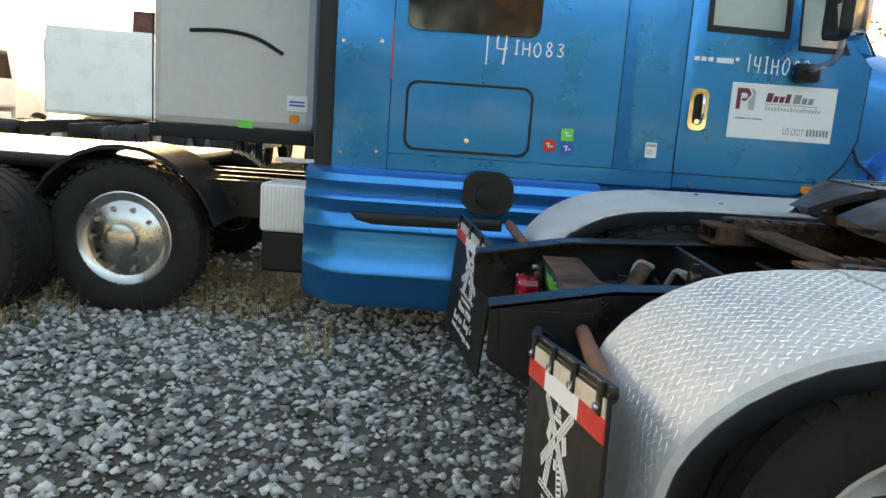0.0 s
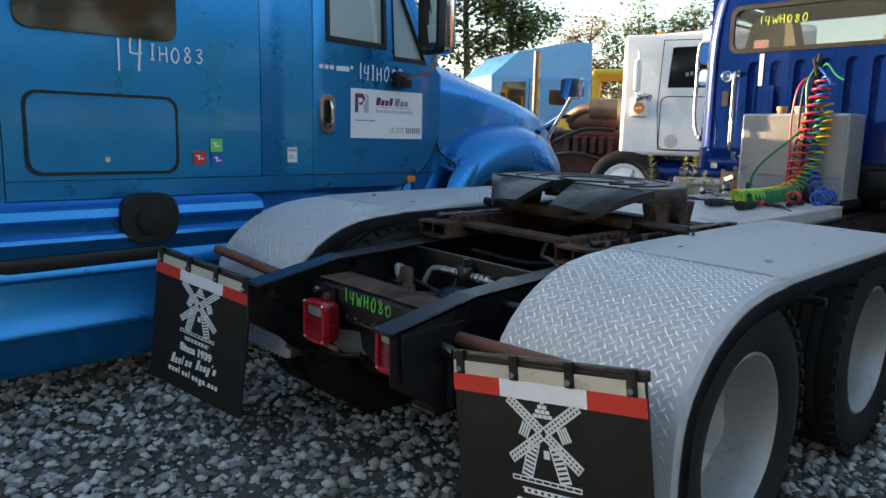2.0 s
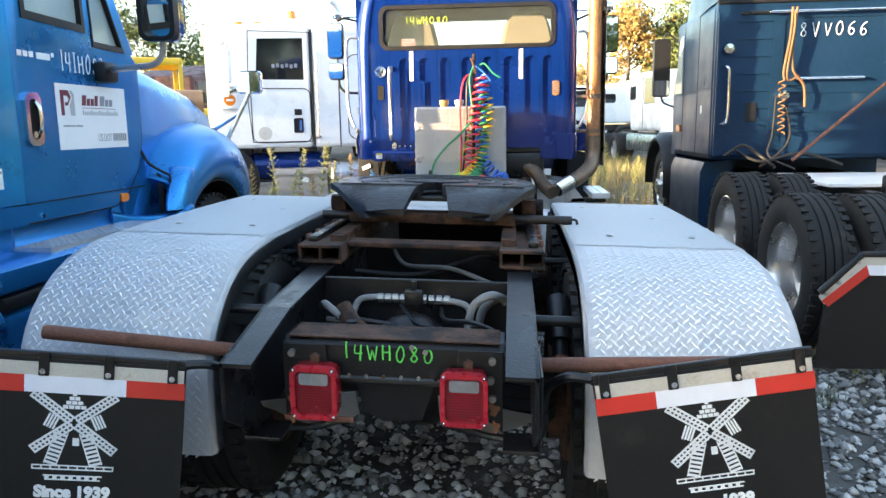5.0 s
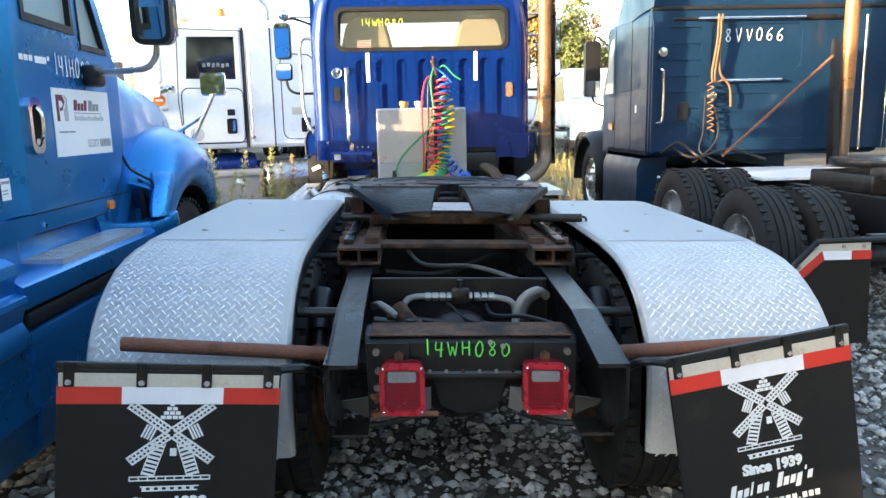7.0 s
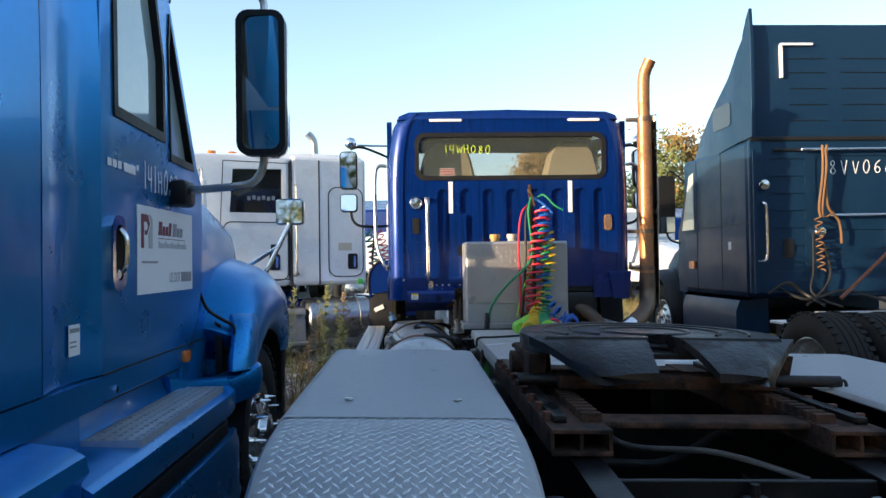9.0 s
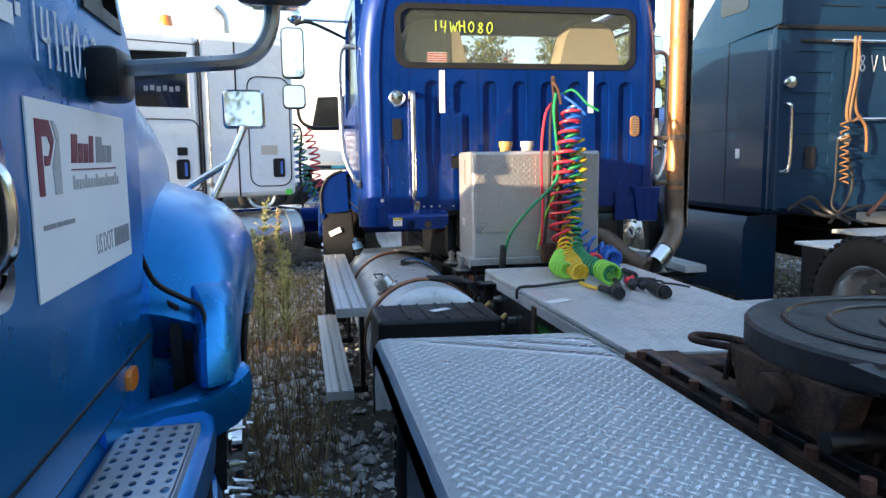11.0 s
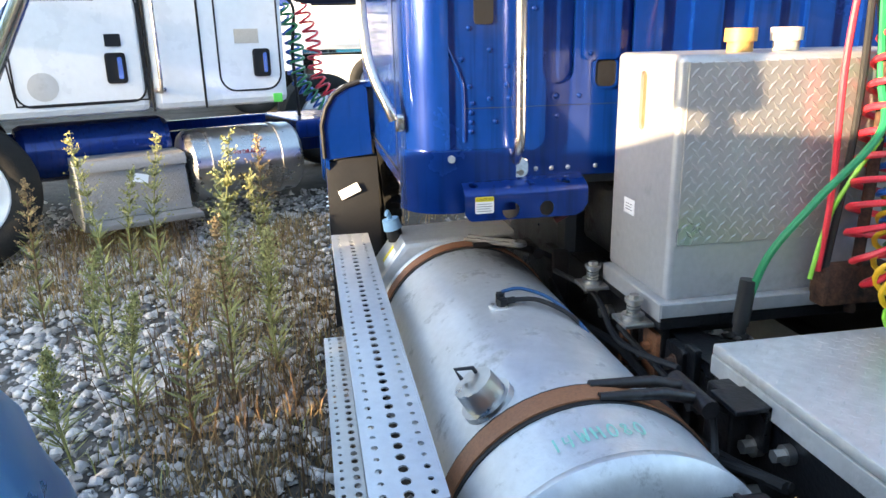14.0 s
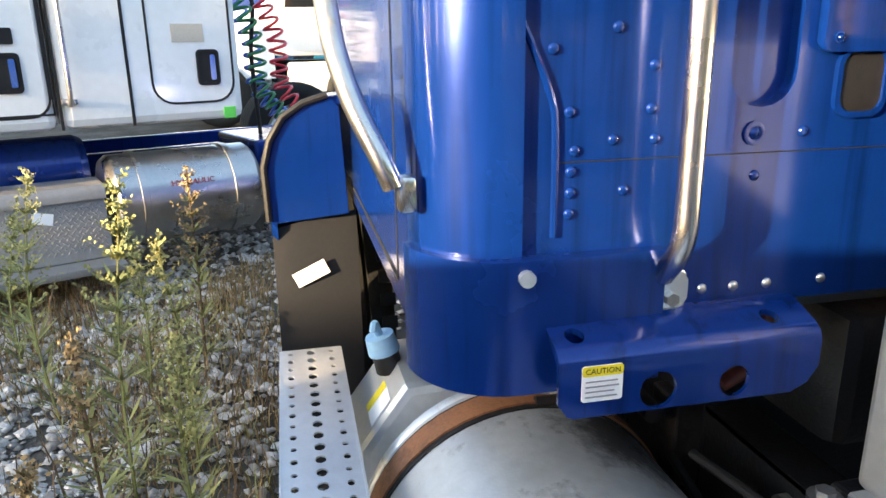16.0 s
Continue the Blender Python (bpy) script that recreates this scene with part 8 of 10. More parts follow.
part("wheel_fender", bm, GREYPLASTIC, gry)
wheel(gry, -1.98, 4.76, -1, r=0.5, w=0.28, deep=False, rim=STEEL)
wheel(gry, -1.98, 6.95, 1, r=0.5, w=0.28, deep=False, rim=CHROME)
wheel(gry, -4.6, 4.9, -1, r=0.5, w=0.5, deep=True)
bm = BM()
box(bm, -5.6, 0.4, 5.35, 5.45, 0.75, 1.0)
box(bm, -5.6, 0.4, 6.2, 6.3, 0.75, 1.0)
box(bm, -4.2, -1.9, 4.75, 6.9, 1.02, 1.12, 0.03)
box(bm, -3.6, -2.6, 4.7, 5.3, 0.55, 1.0, 0.1)
part("frame_rail", bm, BLACKPAINT, gry)


# ---- the faded dark-blue high-roof sleeper on the other side ----
grn = thing("high_roof_tractor", "faded dark blue high-roof sleeper tractor with bare drive wheels", "truck", Matrix.Translation((4, -1.0, 0.15)))
GX, GY0, GY1 = 5.65, -2.28, 0.20
GM = (GY0 + GY1) / 2
bm = BM()
box(bm, GX, GX + 0.05, GY0, GY1, 1.30, 2.73, 0.01)
panels = [solid(rrect(-0.32, 0.02, z, z + 0.085, 0.02), "x", GX - 0.02, GX + 0.012) for z in (1.50, 1.66, 1.82, 1.98, 2.14, 2.30, 2.46)]
panels += [solid(rrect(-1.42, -0.42, z, z + 0.10, 0.02), "x", GX - 0.02, GX + 0.010) for z in (1.42, 1.60, 1.78)]
panels += [solid(rrect(-1.36, -0.42, 2.14, 2.57, 0.05), "x", GX - 0.02, GX + 0.010)]
gb = part("sleeper_back", cut(bm, *panels), DARKTEAL, grn, "ribbed faded dark-blue sleeper back wall")
bm = BM()
box(bm, GX + 0.04, 7.3, GY0, GY1, 1.25, 2.74, 0.06)
prism(bm, [(7.25, 1.25), (7.5, 1.25), (7.5, 1.95), (7.05, 2.74)], "y", GY0 + 0.02, GY1 - 0.02)
part("sleeper_body", bm, DARKTEAL, grn, "dark-blue sleeper body")
bm = BM()
rings = []
for x, zt, w in ((GX + 0.02, 3.80, 0.0), (5.85, 3.66, 0.0), (6.06, 3.45, 0.0), (6.3, 3.30, 0.0), (6.56, 3.15, 0.01), (6.80, 2.98, 0.02), (6.94, 2.85, 0.03), (7.04, 2.75, 0.04)):
    low = 2.735 - 0.12 * max(x - 5.9, 0) / 1.1
    rings.append([(x, GY0 + w, low), (x, GY0 + w, zt - 0.05), (x, GY0 + 0.03 + w, zt), (x, GY1 - 0.03 - w, zt), (x, GY1 - w, zt - 0.05), (x, GY1 - w, low)])
loft(bm, rings)
rf = part("roof_fairing", bm, DARKTEAL, grn, "tall sloping dark-blue roof fairing")
for s, y in ((1, GY1), (-1, GY0)):
    bm = BM()
    prism(bm, [(5.58, 2.74), (5.58, 3.60), (5.60, 3.93), (5.66, 3.86), (5.74, 3.72), (5.74, 2.74)], "y", y - s * 0.03, y + s * 0.004, 0.006)
    part("side_fairing", bm, DARKTEAL, rf, "upswept fairing edge")
    bm = BM()
    prism(bm, [(5.585, 2.62), (5.60, 2.62), (5.60, 1.30), (5.585, 1.30)], "y", y - s * 0.03, y)
    part("side_edge", bm, DARKTEAL, grn)
bm = BM()
for y0, y1, z in ((-0.12, -0.42, 3.60), (-1.25, -1.55, 3.60)):
    box(bm, GX - 0.012, GX + 0.02, min(y0, y1), max(y0, y1), z, z + 0.022)
for y in (-0.13, -1.55):
    box(bm, GX - 0.012, GX + 0.02, y, y + 0.02, 3.30, 3.61)
part("corner_tape", bm, REFWHITE, rf, "pale reflective corner tape")
bm = BM()
for z in (2.9, 3.05, 3.2, 3.35, 3.48):
    box(bm, GX + 0.012, GX + 0.03, -0.55, -0.2, z, z + 0.006)
    box(bm, GX + 0.012, GX + 0.03, -1.9, -0.7, z, z + 0.006)
part("roof_seam", bm, BLACKPLASTIC, rf)
bm = BM()
box(bm, GX - 0.015, GX + 0.0, GY0, GY1, 2.71, 2.75, 0.006)
part("belt_seam", bm, BLACKPLASTIC, grn)
# fittings on the back
bm = BM()
tube(bm, spline([(GX, 0.11, 2.13), (GX - 0.06, 0.10, 2.13), (GX - 0.065, 0.085, 2.05), (GX - 0.065, 0.085, 1.70), (GX - 0.06, 0.10, 1.61), (GX, 0.13, 1.60)], 5), 0.016, 10)
part("grab_handle", bm, CHROME, gb, "long chrome grab handle")
for y, z in ((0.09, 2.30), (-0.43, 1.86)):
    bm = BM()
    lathe(bm, [(0.05, 0), (0.052, 0.03), (0.045, 0.05), (0.0005, 0.055)], frame_of((GX - 0.01, y, z), (-1, 0, 0), (0, 0, 1)), 20)
    part("work_lamp", bm, CHROME, gb, "round chrome work lamp")
for y0, y1, z in ((-0.27, -1.35, 2.625), (-0.52, -1.14, 2.015)):
    bm = BM()
    cyl(bm, (GX - 0.05, y0, z), (GX - 0.05, y1, z), 0.014)
    for y in (y0, y1):
        cyl(bm, (GX - 0.05, y, z), (GX, y, z), 0.012)
    part("rail_bar", bm, CHROME, gb, "chrome cross rail")
bm = BM()
box(bm, GX - 0.02, GX, -0.28, -0.02, 2.61, 2.64, 0.004)
box(bm, GX - 0.03, GX, -1.75, -1.36, 2.60, 2.65, 0.01)
part("rail_bracket", bm, BLACKPAINT, gb)
bm = BM()
box(bm, GX - 0.008, GX, -0.20, -0.10, 1.62, 1.80, 0.004)
part("vent_plate", bm, BLACKPLASTIC, gb)
scrawl("8VV066", 0.125, frame_of((GX - 0.002, -0.87, 2.40), (0, -1, 0), (0, 0, 1)), CHALK, gb, "white hand-painted stock number", 0.0042, 0.25, 0.6, 9)
for pts, mt, r in (
    ([(GX - 0.06, -0.46, 2.66), (GX - 0.07, -0.45, 2.4), (GX - 0.07, -0.41, 2.1), (GX - 0.07, -0.42, 2.0)], TANLINE, 0.012),
    ([(GX - 0.06, -0.50, 2.66), (GX - 0.07, -0.48, 2.4), (GX - 0.07, -0.49, 2.1), (GX - 0.06, -0.60, 1.95), (GX - 0.06, -0.62, 1.75)], TANLINE, 0.012),
    ([(GX - 0.06, -0.48, 2.62), (GX - 0.10, -0.47, 2.45), (GX - 0.07, -0.44, 2.02), (GX - 0.06, -0.55, 2.04)], TANLINE, 0.010),
    ([(GX - 0.05, -0.46, 1.75), (GX - 0.07, -0.50, 1.5), (GX - 0.10, -0.42, 1.34), (GX - 0.2, -0.2, 1.2)], BLACKHOSE, 0.012),
    ([(GX - 0.05, -0.36, 1.85), (GX - 0.07, -0.34, 1.5), (GX - 0.12, -0.3, 1.3), (GX - 0.25, -0.5, 1.18)], BLACKHOSE, 0.010),
    ([(GX - 0.05, 0.0, 1.36), (GX - 0.2, -0.2, 1.25), (GX - 0.12, -0.6, 1.32), (GX - 0.3, -0.9, 1.22)], BLACKHOSE, 0.014),
    ([(GX - 0.1, 0.1, 1.3), (GX - 0.15, -0.05, 1.4), (GX - 0.12, -0.22, 1.3), (GX - 0.3, -0.3, 1.2)], BLACKHOSE, 0.016),
):
    bm = BM()
    tube(bm, spline(pts, 6), r)
    part("hanging_line", bm, mt, gb)
bm = BM()
coil(bm, [(GX - 0.07, -0.40, 2.0), (GX - 0.07, -0.41, 1.7), (GX - 0.07, -0.42, 1.5)], 8, 0.03, 0.007)
part("coil_hose", bm, TANLINE, gb)
bm = BM()
tube(bm, [(5.45, -1.66, 2.30), (5.35, -0.45, 1.26)], 0.016)
part("stack_brace", bm, RUSTTUBE, grn, "rusty diagonal brace")
bm = BM()
tube(bm, [(5.42, -1.72, 1.15), (5.42, -1.72, 3.05)], 0.062, 18)
st = part("exhaust_chimney", bm, BROWNPIPE, grn, "brown exhaust stack")
bm = BM()
tube(bm, [(5.42, -1.72, 1.9), (5.42, -1.72, 3.25)], 0.066, 18)
part("upper_pipe", bm, COPPER, st)
bm = BM()
prism(bm, [(5.30, 1.15), (5.42, 1.15), (5.47, 2.35), (5.42, 2.40)], "y", -1.62, -1.56)
part("stack_support", bm, BLACKPAINT, st)
bm = BM()
cyl(bm, (5.36, -1.84, 1.3), (5.36, -1.84, 2.6), 0.012)
part("guard_rod", bm, CHROME, st)
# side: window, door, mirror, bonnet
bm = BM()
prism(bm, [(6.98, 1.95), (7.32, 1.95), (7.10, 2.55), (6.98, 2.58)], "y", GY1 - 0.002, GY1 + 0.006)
part("door_window", bm, PALEGLASS, grn, "door glass coloured pale for the sky in it")
bm = BM()
prism(bm, rrect(6.02, 6.42, 2.93, 3.16, 0.05), "y", GY1 - 0.03, GY1 + 0.006)
part("roof_window", bm, DARKGLASS, grn)
bm = BM()
for x in (6.9, 6.28):
    box(bm, x - 0.004, x + 0.004, GY1 - 0.001, GY1 + 0.003, 1.28, 2.7)
box(bm, 5.7, 6.9, GY1 - 0.001, GY1 + 0.003, 1.95, 1.957)
part("panel_seam", bm, BLACKPLASTIC, grn)
bm = BM()
prism(bm, rrect(6.95, 7.10, 1.52, 1.60, 0.01), "y", GY1, GY1 + 0.02)
part("marker_lamp", bm, AMBER, grn)
bm = BM()
box(bm, -0.03, 0.03, -0.04, 0.04, 0, 0.002, m=frame_of((6.1, GY1 + 0.002, 1.75), (1, 0, 0), (0, 0, 1)))
part("paper_tag", bm, PAPER, grn)
bm = BM()
tube(bm, spline([(7.42, GY1 - 0.1, 2.50), (7.44, GY1 + 0.08, 2.66), (7.45, GY1 + 0.14, 2.58)], 5), 0.012)
tube(bm, spline([(7.48, GY1 - 0.06, 1.80), (7.46, GY1 + 0.10, 1.86), (7.45, GY1 + 0.14, 1.96)], 5), 0.012)
mi = part("door_mirror", bm, BLACKPLASTIC, grn, "black door mirror")
bm = BM()
prism(bm, rrect(GY1 + 0.05, GY1 + 0.24, 1.93, 2.60, 0.03), "x", 7.40, 7.50, 0.01)
part("mirror_shell", bm, BLACKPLASTIC, mi)
bm = BM()
prism(bm, rrect(GY1 + 0.06, GY1 + 0.23, 1.94, 2.12, 0.02), "x", 7.39, 7.397)
part("mirror_glass", bm, MIRROR, mi)
bm = BM()
rings = []
for x, w, z in ((7.45, 1.16, 1.95), (8.0, 1.08, 1.85), (8.6, 0.95, 1.68), (8.95, 0.8, 1.4)):
    rings.append([(x, GM - w, 0.9), (x, GM - w, z - 0.15), (x, GM - w + 0.2, z), (x, GM + w - 0.2, z), (x, GM + w, z - 0.15), (x, GM + w, 0.9)])
loft(bm, rings)
part("bonnet", bm, DARKTEAL, grn)
bm = BM()
rings = []
for k in range(13):
    a = radians(190 - 190 * k / 12)
    x, z = 8.15 + 0.62 * math.cos(a), 0.84 + 0.60 * math.sin(a)
    rings.append([(x, GY1 - 0.3, z - 0.05), (x, GY1 + 0.05, z - 0.04), (x, GY1 + 0.06, z - 0.01), (x, GY1 - 0.02, z + 0.06), (x, GY1 - 0.3, z + 0.08)])
loft(bm, rings)
part("front_wing", bm, BLACKPLASTIC, grn)
wheel(grn, 8.15, GY1 - 0.16, 1, r=0.5, w=0.28, deep=False, rim=STEEL)
# skirts, steps and tanks
bm = BM()
rings = []
for x in (5.95, 6.05, 6.6, 7.3):
    rings.append([(x, GY1 - 0.30, 1.24), (x, GY1 - 0.02, 1.22), (x, GY1 + 0.02, 1.12), (x, GY1 + 0.02, 0.62), (x, GY1 - 0.04, 0.5), (x, GY1 - 0.3, 0.5)])
loft(bm, rings)
part("side_skirt", bm, DARKTEAL, grn, "dark-blue side skirt")
bm = BM()
box(bm, 4.75, 5.25, GY1 - 0.45, GY1 - 0.0, 0.55, 1.06, 0.02)
part("battery_box", bm, BLACKPLASTIC, grn)
bm = BM()
box(bm, 4.72, 5.30, GY1 - 0.46, GY1 + 0.02, 1.062, 1.085, 0.004)
part("step_plate", bm, TREAD, grn, "tread-plate step")
bm = BM()
box(bm, 4.30, 5.6, -1.6, -0.35, 1.10, 1.13, 0.004)
part("cat_walk", bm, TREAD, grn, "tread-plate catwalk")
bm = BM()
box(bm, -0.04, 0.04, -0.03, 0.03, 0, 0.002, m=frame_of((4.748, GY1 - 0.2, 0.92), (0, -1, 0), (0, 0, 1)))
part("paper_tag", bm, PAPER, grn)
bm = BM()
box(bm, 4.9, 5.35, GY1 + 0.0, GY1 + 0.10, 0.60, 0.63, 0.004)
part("side_step", bm, ALU, grn)
# chassis
for s in (-1, 1):
    bm = BM()
    y = GM + s * 0.42
    box(bm, 1.7, 8.5, y - 0.04, y + 0.04, 0.80, 1.08, 0.006)
    part("frame_rail", bm, BLACKPAINT, grn)
AM = -0.93
for x in (3.10, 4.38):
    for s in (-1, 1):
        wheel(grn, x, AM + s * 1.22, s, r=0.49, w=0.26, deep=True)
        wheel(grn, x, AM + s * 0.87, s, r=0.49, w=0.26, deep=False)
    bm = BM()
    cyl(bm, (x, AM - 1.1, 0.66), (x, AM + 1.1, 0.66), 0.08)
    part("drive_axle", bm, GREASE, grn)
bm = BM()
N = 28
rg = [(3.6 + 0.46 * math.cos(2 * math.pi * k / N), GM + 0.46 * math.sin(2 * math.pi * k / N)) for k in range(N)]
prism(bm, rg, "z", 1.26, 1.32, 0.01)
prism(bm, [(3.3, GM - 0.40), (3.3, GM + 0.40), (2.95, GM + 0.30), (2.95, GM - 0.30)], "z", 1.18, 1.27, 0.01)
box(bm, 3.2, 4.0, GM - 0.45, GM + 0.45, 1.08, 1.22, 0.02)
part("fifth_wheel", bm, GREASE, grn, "dark greasy fifth wheel")
bm = BM()
box(bm, 1.7, 1.78, GM - 0.42, GM + 0.42, 0.80, 1.04, 0.006)
box(bm, 2.32, 2.38, AM - 0.9, AM + 0.9, 0.90, 0.95, 0.006)
part("rear_crossmember", bm, BLACKPAINT, grn)
for s in (1, -1):
    fx = 2.29
    Y = lambda v: AM + s * (v - AM)
    bm = BM()
    prism(bm, [(Y(0.47), 0.67), (Y(0.285), 0.90), (Y(-0.02), 0.90), (Y(-0.045), 0.30), (Y(0.50), 0.30)], "x", fx, fx + 0.012, 0.003)
    fl = part("mud_flap", bm, FLAP, grn, "black mud flap with striped tape")
    bm = BM()
    prism(bm, [(Y(0.505), 0.70), (Y(0.295), 0.915), (Y(-0.012), 0.915), (Y(-0.016), 0.845), (Y(0.275), 0.845), (Y(0.475), 0.655)], "x", fx - 0.006, fx - 0.001)
    part("backing_plate", bm, CREAM, fl, "rust-stained cream plate")
    for P, mt in (([(Y(0.490), 0.675), (Y(0.278), 0.868), (Y(0.262), 0.815), (Y(0.455), 0.645)], REFRED), ([(Y(0.276), 0.868), (Y(0.10), 0.868), (Y(0.10), 0.815), (Y(0.260), 0.815)], REFWHITE), ([(Y(0.098), 0.868), (Y(-0.018), 0.868), (Y(-0.020), 0.815), (Y(0.098), 0.815)], REFRED)):
        bm = BM()
        prism(bm, P, "x", fx - 0.010, fx - 0.006)
        part("tape_strip", bm, mt, fl)
    bm = BM()
    tube(bm, [(fx, Y(0.50), 0.72), (fx, Y(0.30), 0.925), (fx, Y(-0.10), 0.93), (fx, AM + s * 0.46, 0.93)], 0.018)
    part("flap_hanger", bm, BLACKPAINT, fl)
    for y, z in ((0.47, 0.715), (0.41, 0.775), (0.32, 0.885), (0.15, 0.893), (0.03, 0.893)):
        bm = BM()
        cyl(bm, (fx - 0.006, Y(y), z), (fx - 0.016, Y(y), z), 0.01, seg=10)
        part("bolt_head", bm, BOLT, fl)


# ---- the white sleeper tractor standing across, its bonnet gone ----
WF = Vector((-0.407, 0.9135, 0)).normalized()
wm = Matrix.Identity(4)
wm.col[0] = (*WF, 0)
wm.col[1] = (-WF.y, WF.x, 0, 0)
wm.translation = (8.13, 5.03, 0)
wht = thing("white_tractor", "white sleeper tractor with missing bonnet and exposed maroon engine", "truck", wm, local=True)
bm = BM()
box(bm, -0.20, 1.14, -2.35, -0.0, 1.36, 2.98, 0.05)
wd = solid([(-0.10, 2.27), (0.54, 2.27), (0.50, 2.80), (-0.10, 2.82)], "y", -0.06, 0.3)
ws = solid([(-2.2, 2.05), (-0.15, 2.05), (-0.22, 2.84), (-2.13, 2.84)], "x", 1.08, 1.6)
cabw = part("cab", cut(bm, wd, ws), WHITE, wht, "white cab with rounded door")
bm = BM()
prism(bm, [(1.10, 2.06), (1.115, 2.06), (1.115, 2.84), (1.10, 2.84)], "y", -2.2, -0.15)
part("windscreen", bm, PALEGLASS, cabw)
bm = BM()
prism(bm, [(-0.10, 2.27), (0.54, 2.27), (0.50, 2.80), (-0.10, 2.82)], "y", -0.05, -0.045)
part("door_window", bm, DARKGLASS, cabw, "dark door window")
bars("marking_bar", frame_of((0.12, -0.043, 2.45), (-1, 0, 0), (0, 0, 1)), [(-0.2 + 0.06 * k, -0.16 + 0.06 * k, 0.01 * (k % 2), 0.05) for k in range(6)], GREYPRINT, cabw, "faint marking on the glass")
bm = ring([(-0.19, 1.44), (0.62, 1.44), (0.66, 2.0), (0.62, 2.90), (-0.19, 2.90)], [(-0.18, 1.45), (0.61, 1.45), (0.65, 2.0), (0.61, 2.89), (-0.18, 2.89)], "y", -0.001, 0.003)
part("door_seam", bm, GREYPLASTIC, cabw)
bm = ring(rrect(-0.18, 0.62, 1.43, 2.16, 0.10), rrect(-0.168, 0.608, 1.442, 2.148, 0.09), "y", 0.0, 0.004)
part("door_gasket", bm, BLACKPLASTIC, cabw)
bm = BM()
rings = []
for x, z in ((-1.21, 3.02), (-1.14, 3.06), (-0.5, 3.06), (0.3, 3.02), (0.95, 2.98), (1.2, 2.93)):
    rings.append([(x, -2.33, 2.93), (x, -2.2, z), (x, -0.15, z), (x, -0.02, 2.93)])
loft(bm, rings)
rf = part("cab_roof", bm, WHITE, wht)
bm = BM()
box(bm, -1.21, -0.215, -2.36, 0.012, 1.36, 3.0, 0.05)
sl = part("sleeper", bm, WHITE, wht, "white sleeper box")
bm = BM()
box(bm, -0.578, -0.562, 0.012, 0.017, 1.36, 2.95)
box(bm, -0.22, -0.205, 0.0, 0.012, 1.36, 2.95)
part("panel_seam", bm, GREYPLASTIC, sl)
bm = ring(rrect(-1.16, -0.685, 1.46, 2.62, 0.12), rrect(-1.148, -0.697, 1.472, 2.608, 0.11), "y", 0.011, 0.017)
part("hatch_gasket", bm, GREYPLASTIC, sl, "grey hatch gasket")
bm = BM()
box(bm, -1.0, -0.82, 0.012, 0.016, 1.80, 1.90)
part("faded_label", bm, CREAM, sl)
bm = BM()
box(bm, -1.15, -1.08, 0.012, 0.016, 1.365, 1.43)
part("green_sticker", bm, GREENINK, sl)
for x, y in ((0.0, 0.0), (-1.01, 0.012)):
    bm = ring(rrect(x - 0.065, x + 0.065, 1.56, 1.76, 0.025), rrect(x - 0.05, x + 0.05, 1.575, 1.745, 0.02), "y", y - 0.003, y + 0.012)
    h = part("door_handle", bm, BLACKPLASTIC, wht, "black recessed handle")
    bm = BM()
    prism(bm, rrect(x - 0.052, x + 0.052, 1.573, 1.747, 0.02), "y", y, y + 0.004)
    part("handle_cup", bm, GREYPLASTIC, h)
    bm = BM()
    prism(bm, rrect(x - 0.04, x - 0.01, 1.59, 1.73, 0.01), "y", y + 0.004, y + 0.016)
    part("grip", bm, CHROME, h)
bm = BM()
prism(bm, rrect(-0.05, 0.05, 1.80, 1.88, 0.01), "y", 0.0, 0.01)
part("lock_plate", bm, BLACKPLASTIC, cabw)
bm = BM()
tube(bm, spline([(-0.26, 0.012, 2.62), (-0.26, 0.07, 2.58), (-0.26, 0.07, 2.1), (-0.26, 0.07, 1.55), (-0.26, 0.012, 1.50)], 5), 0.013)
box(bm, -0.30, -0.22, 0.01, 0.03, 1.49, 1.52, 0.004)
part("grab_handle", bm, STEEL, sl)
bm = BM()
box(bm, 0.78, 1.0, 0.002, 0.05, 1.88, 2.14, 0.02)
tb = part("paper_box", bm, WHITE, wht, "white box with orange sign")
bm = BM()
lathe(bm, [(0.075, 0), (0.075, 0.004), (0.0005, 0.005)], frame_of((0.89, 0.05, 2.0), (0, 1, 0), (0, 0, 1)), 24)
part("round_sign", bm, AMBER, tb, "round orange no-entry sign")
bm = BM()
box(bm, 0.845, 0.935, 0.0545, 0.057, 1.985, 2.015)
part("sign_bar", bm, PRINT, tb)
bm = BM()
lathe(bm, [(0.09, 0), (0.09, 0.002), (0.0005, 0.003)], frame_of((0.45, 0.003, 1.56), (0, 1, 0), (0, 0, 1)), 24)
part("oval_sticker", bm, GREYWHITE, cabw)
# roof lamps, beacon, stack
for x in (0.2, 0.45, 0.7):
    bm = BM()
    box(bm, x - 0.05, x + 0.05, -0.35, -0.25, 2.99, 3.05, 0.015)
    part("roof_lamp", bm, AMBER, rf)
bm = BM()
lathe(bm, [(0.07, 0), (0.07, 0.05), (0.055, 0.12), (0.0005, 0.14)], frame_of((-0.02, -0.4, 3.10), (0, 0, 1), (0, 1, 0)), 18)
part("beacon", bm, AMBER, rf, "amber beacon")
bm = BM()
box(bm, -0.1, 0.06, -0.5, -0.3, 3.02, 3.11, 0.01)
part("beacon_base", bm, WHITE, rf)
bm = BM()
tube(bm, spline([(-0.7, -0.6, 2.9), (-0.7, -0.6, 3.2), (-0.68, -0.6, 3.32), (-0.6, -0.6, 3.40)], 6), 0.05, 14)
part("exhaust_chimney", bm, STEEL, wht, "steel exhaust stack")
bm = BM()
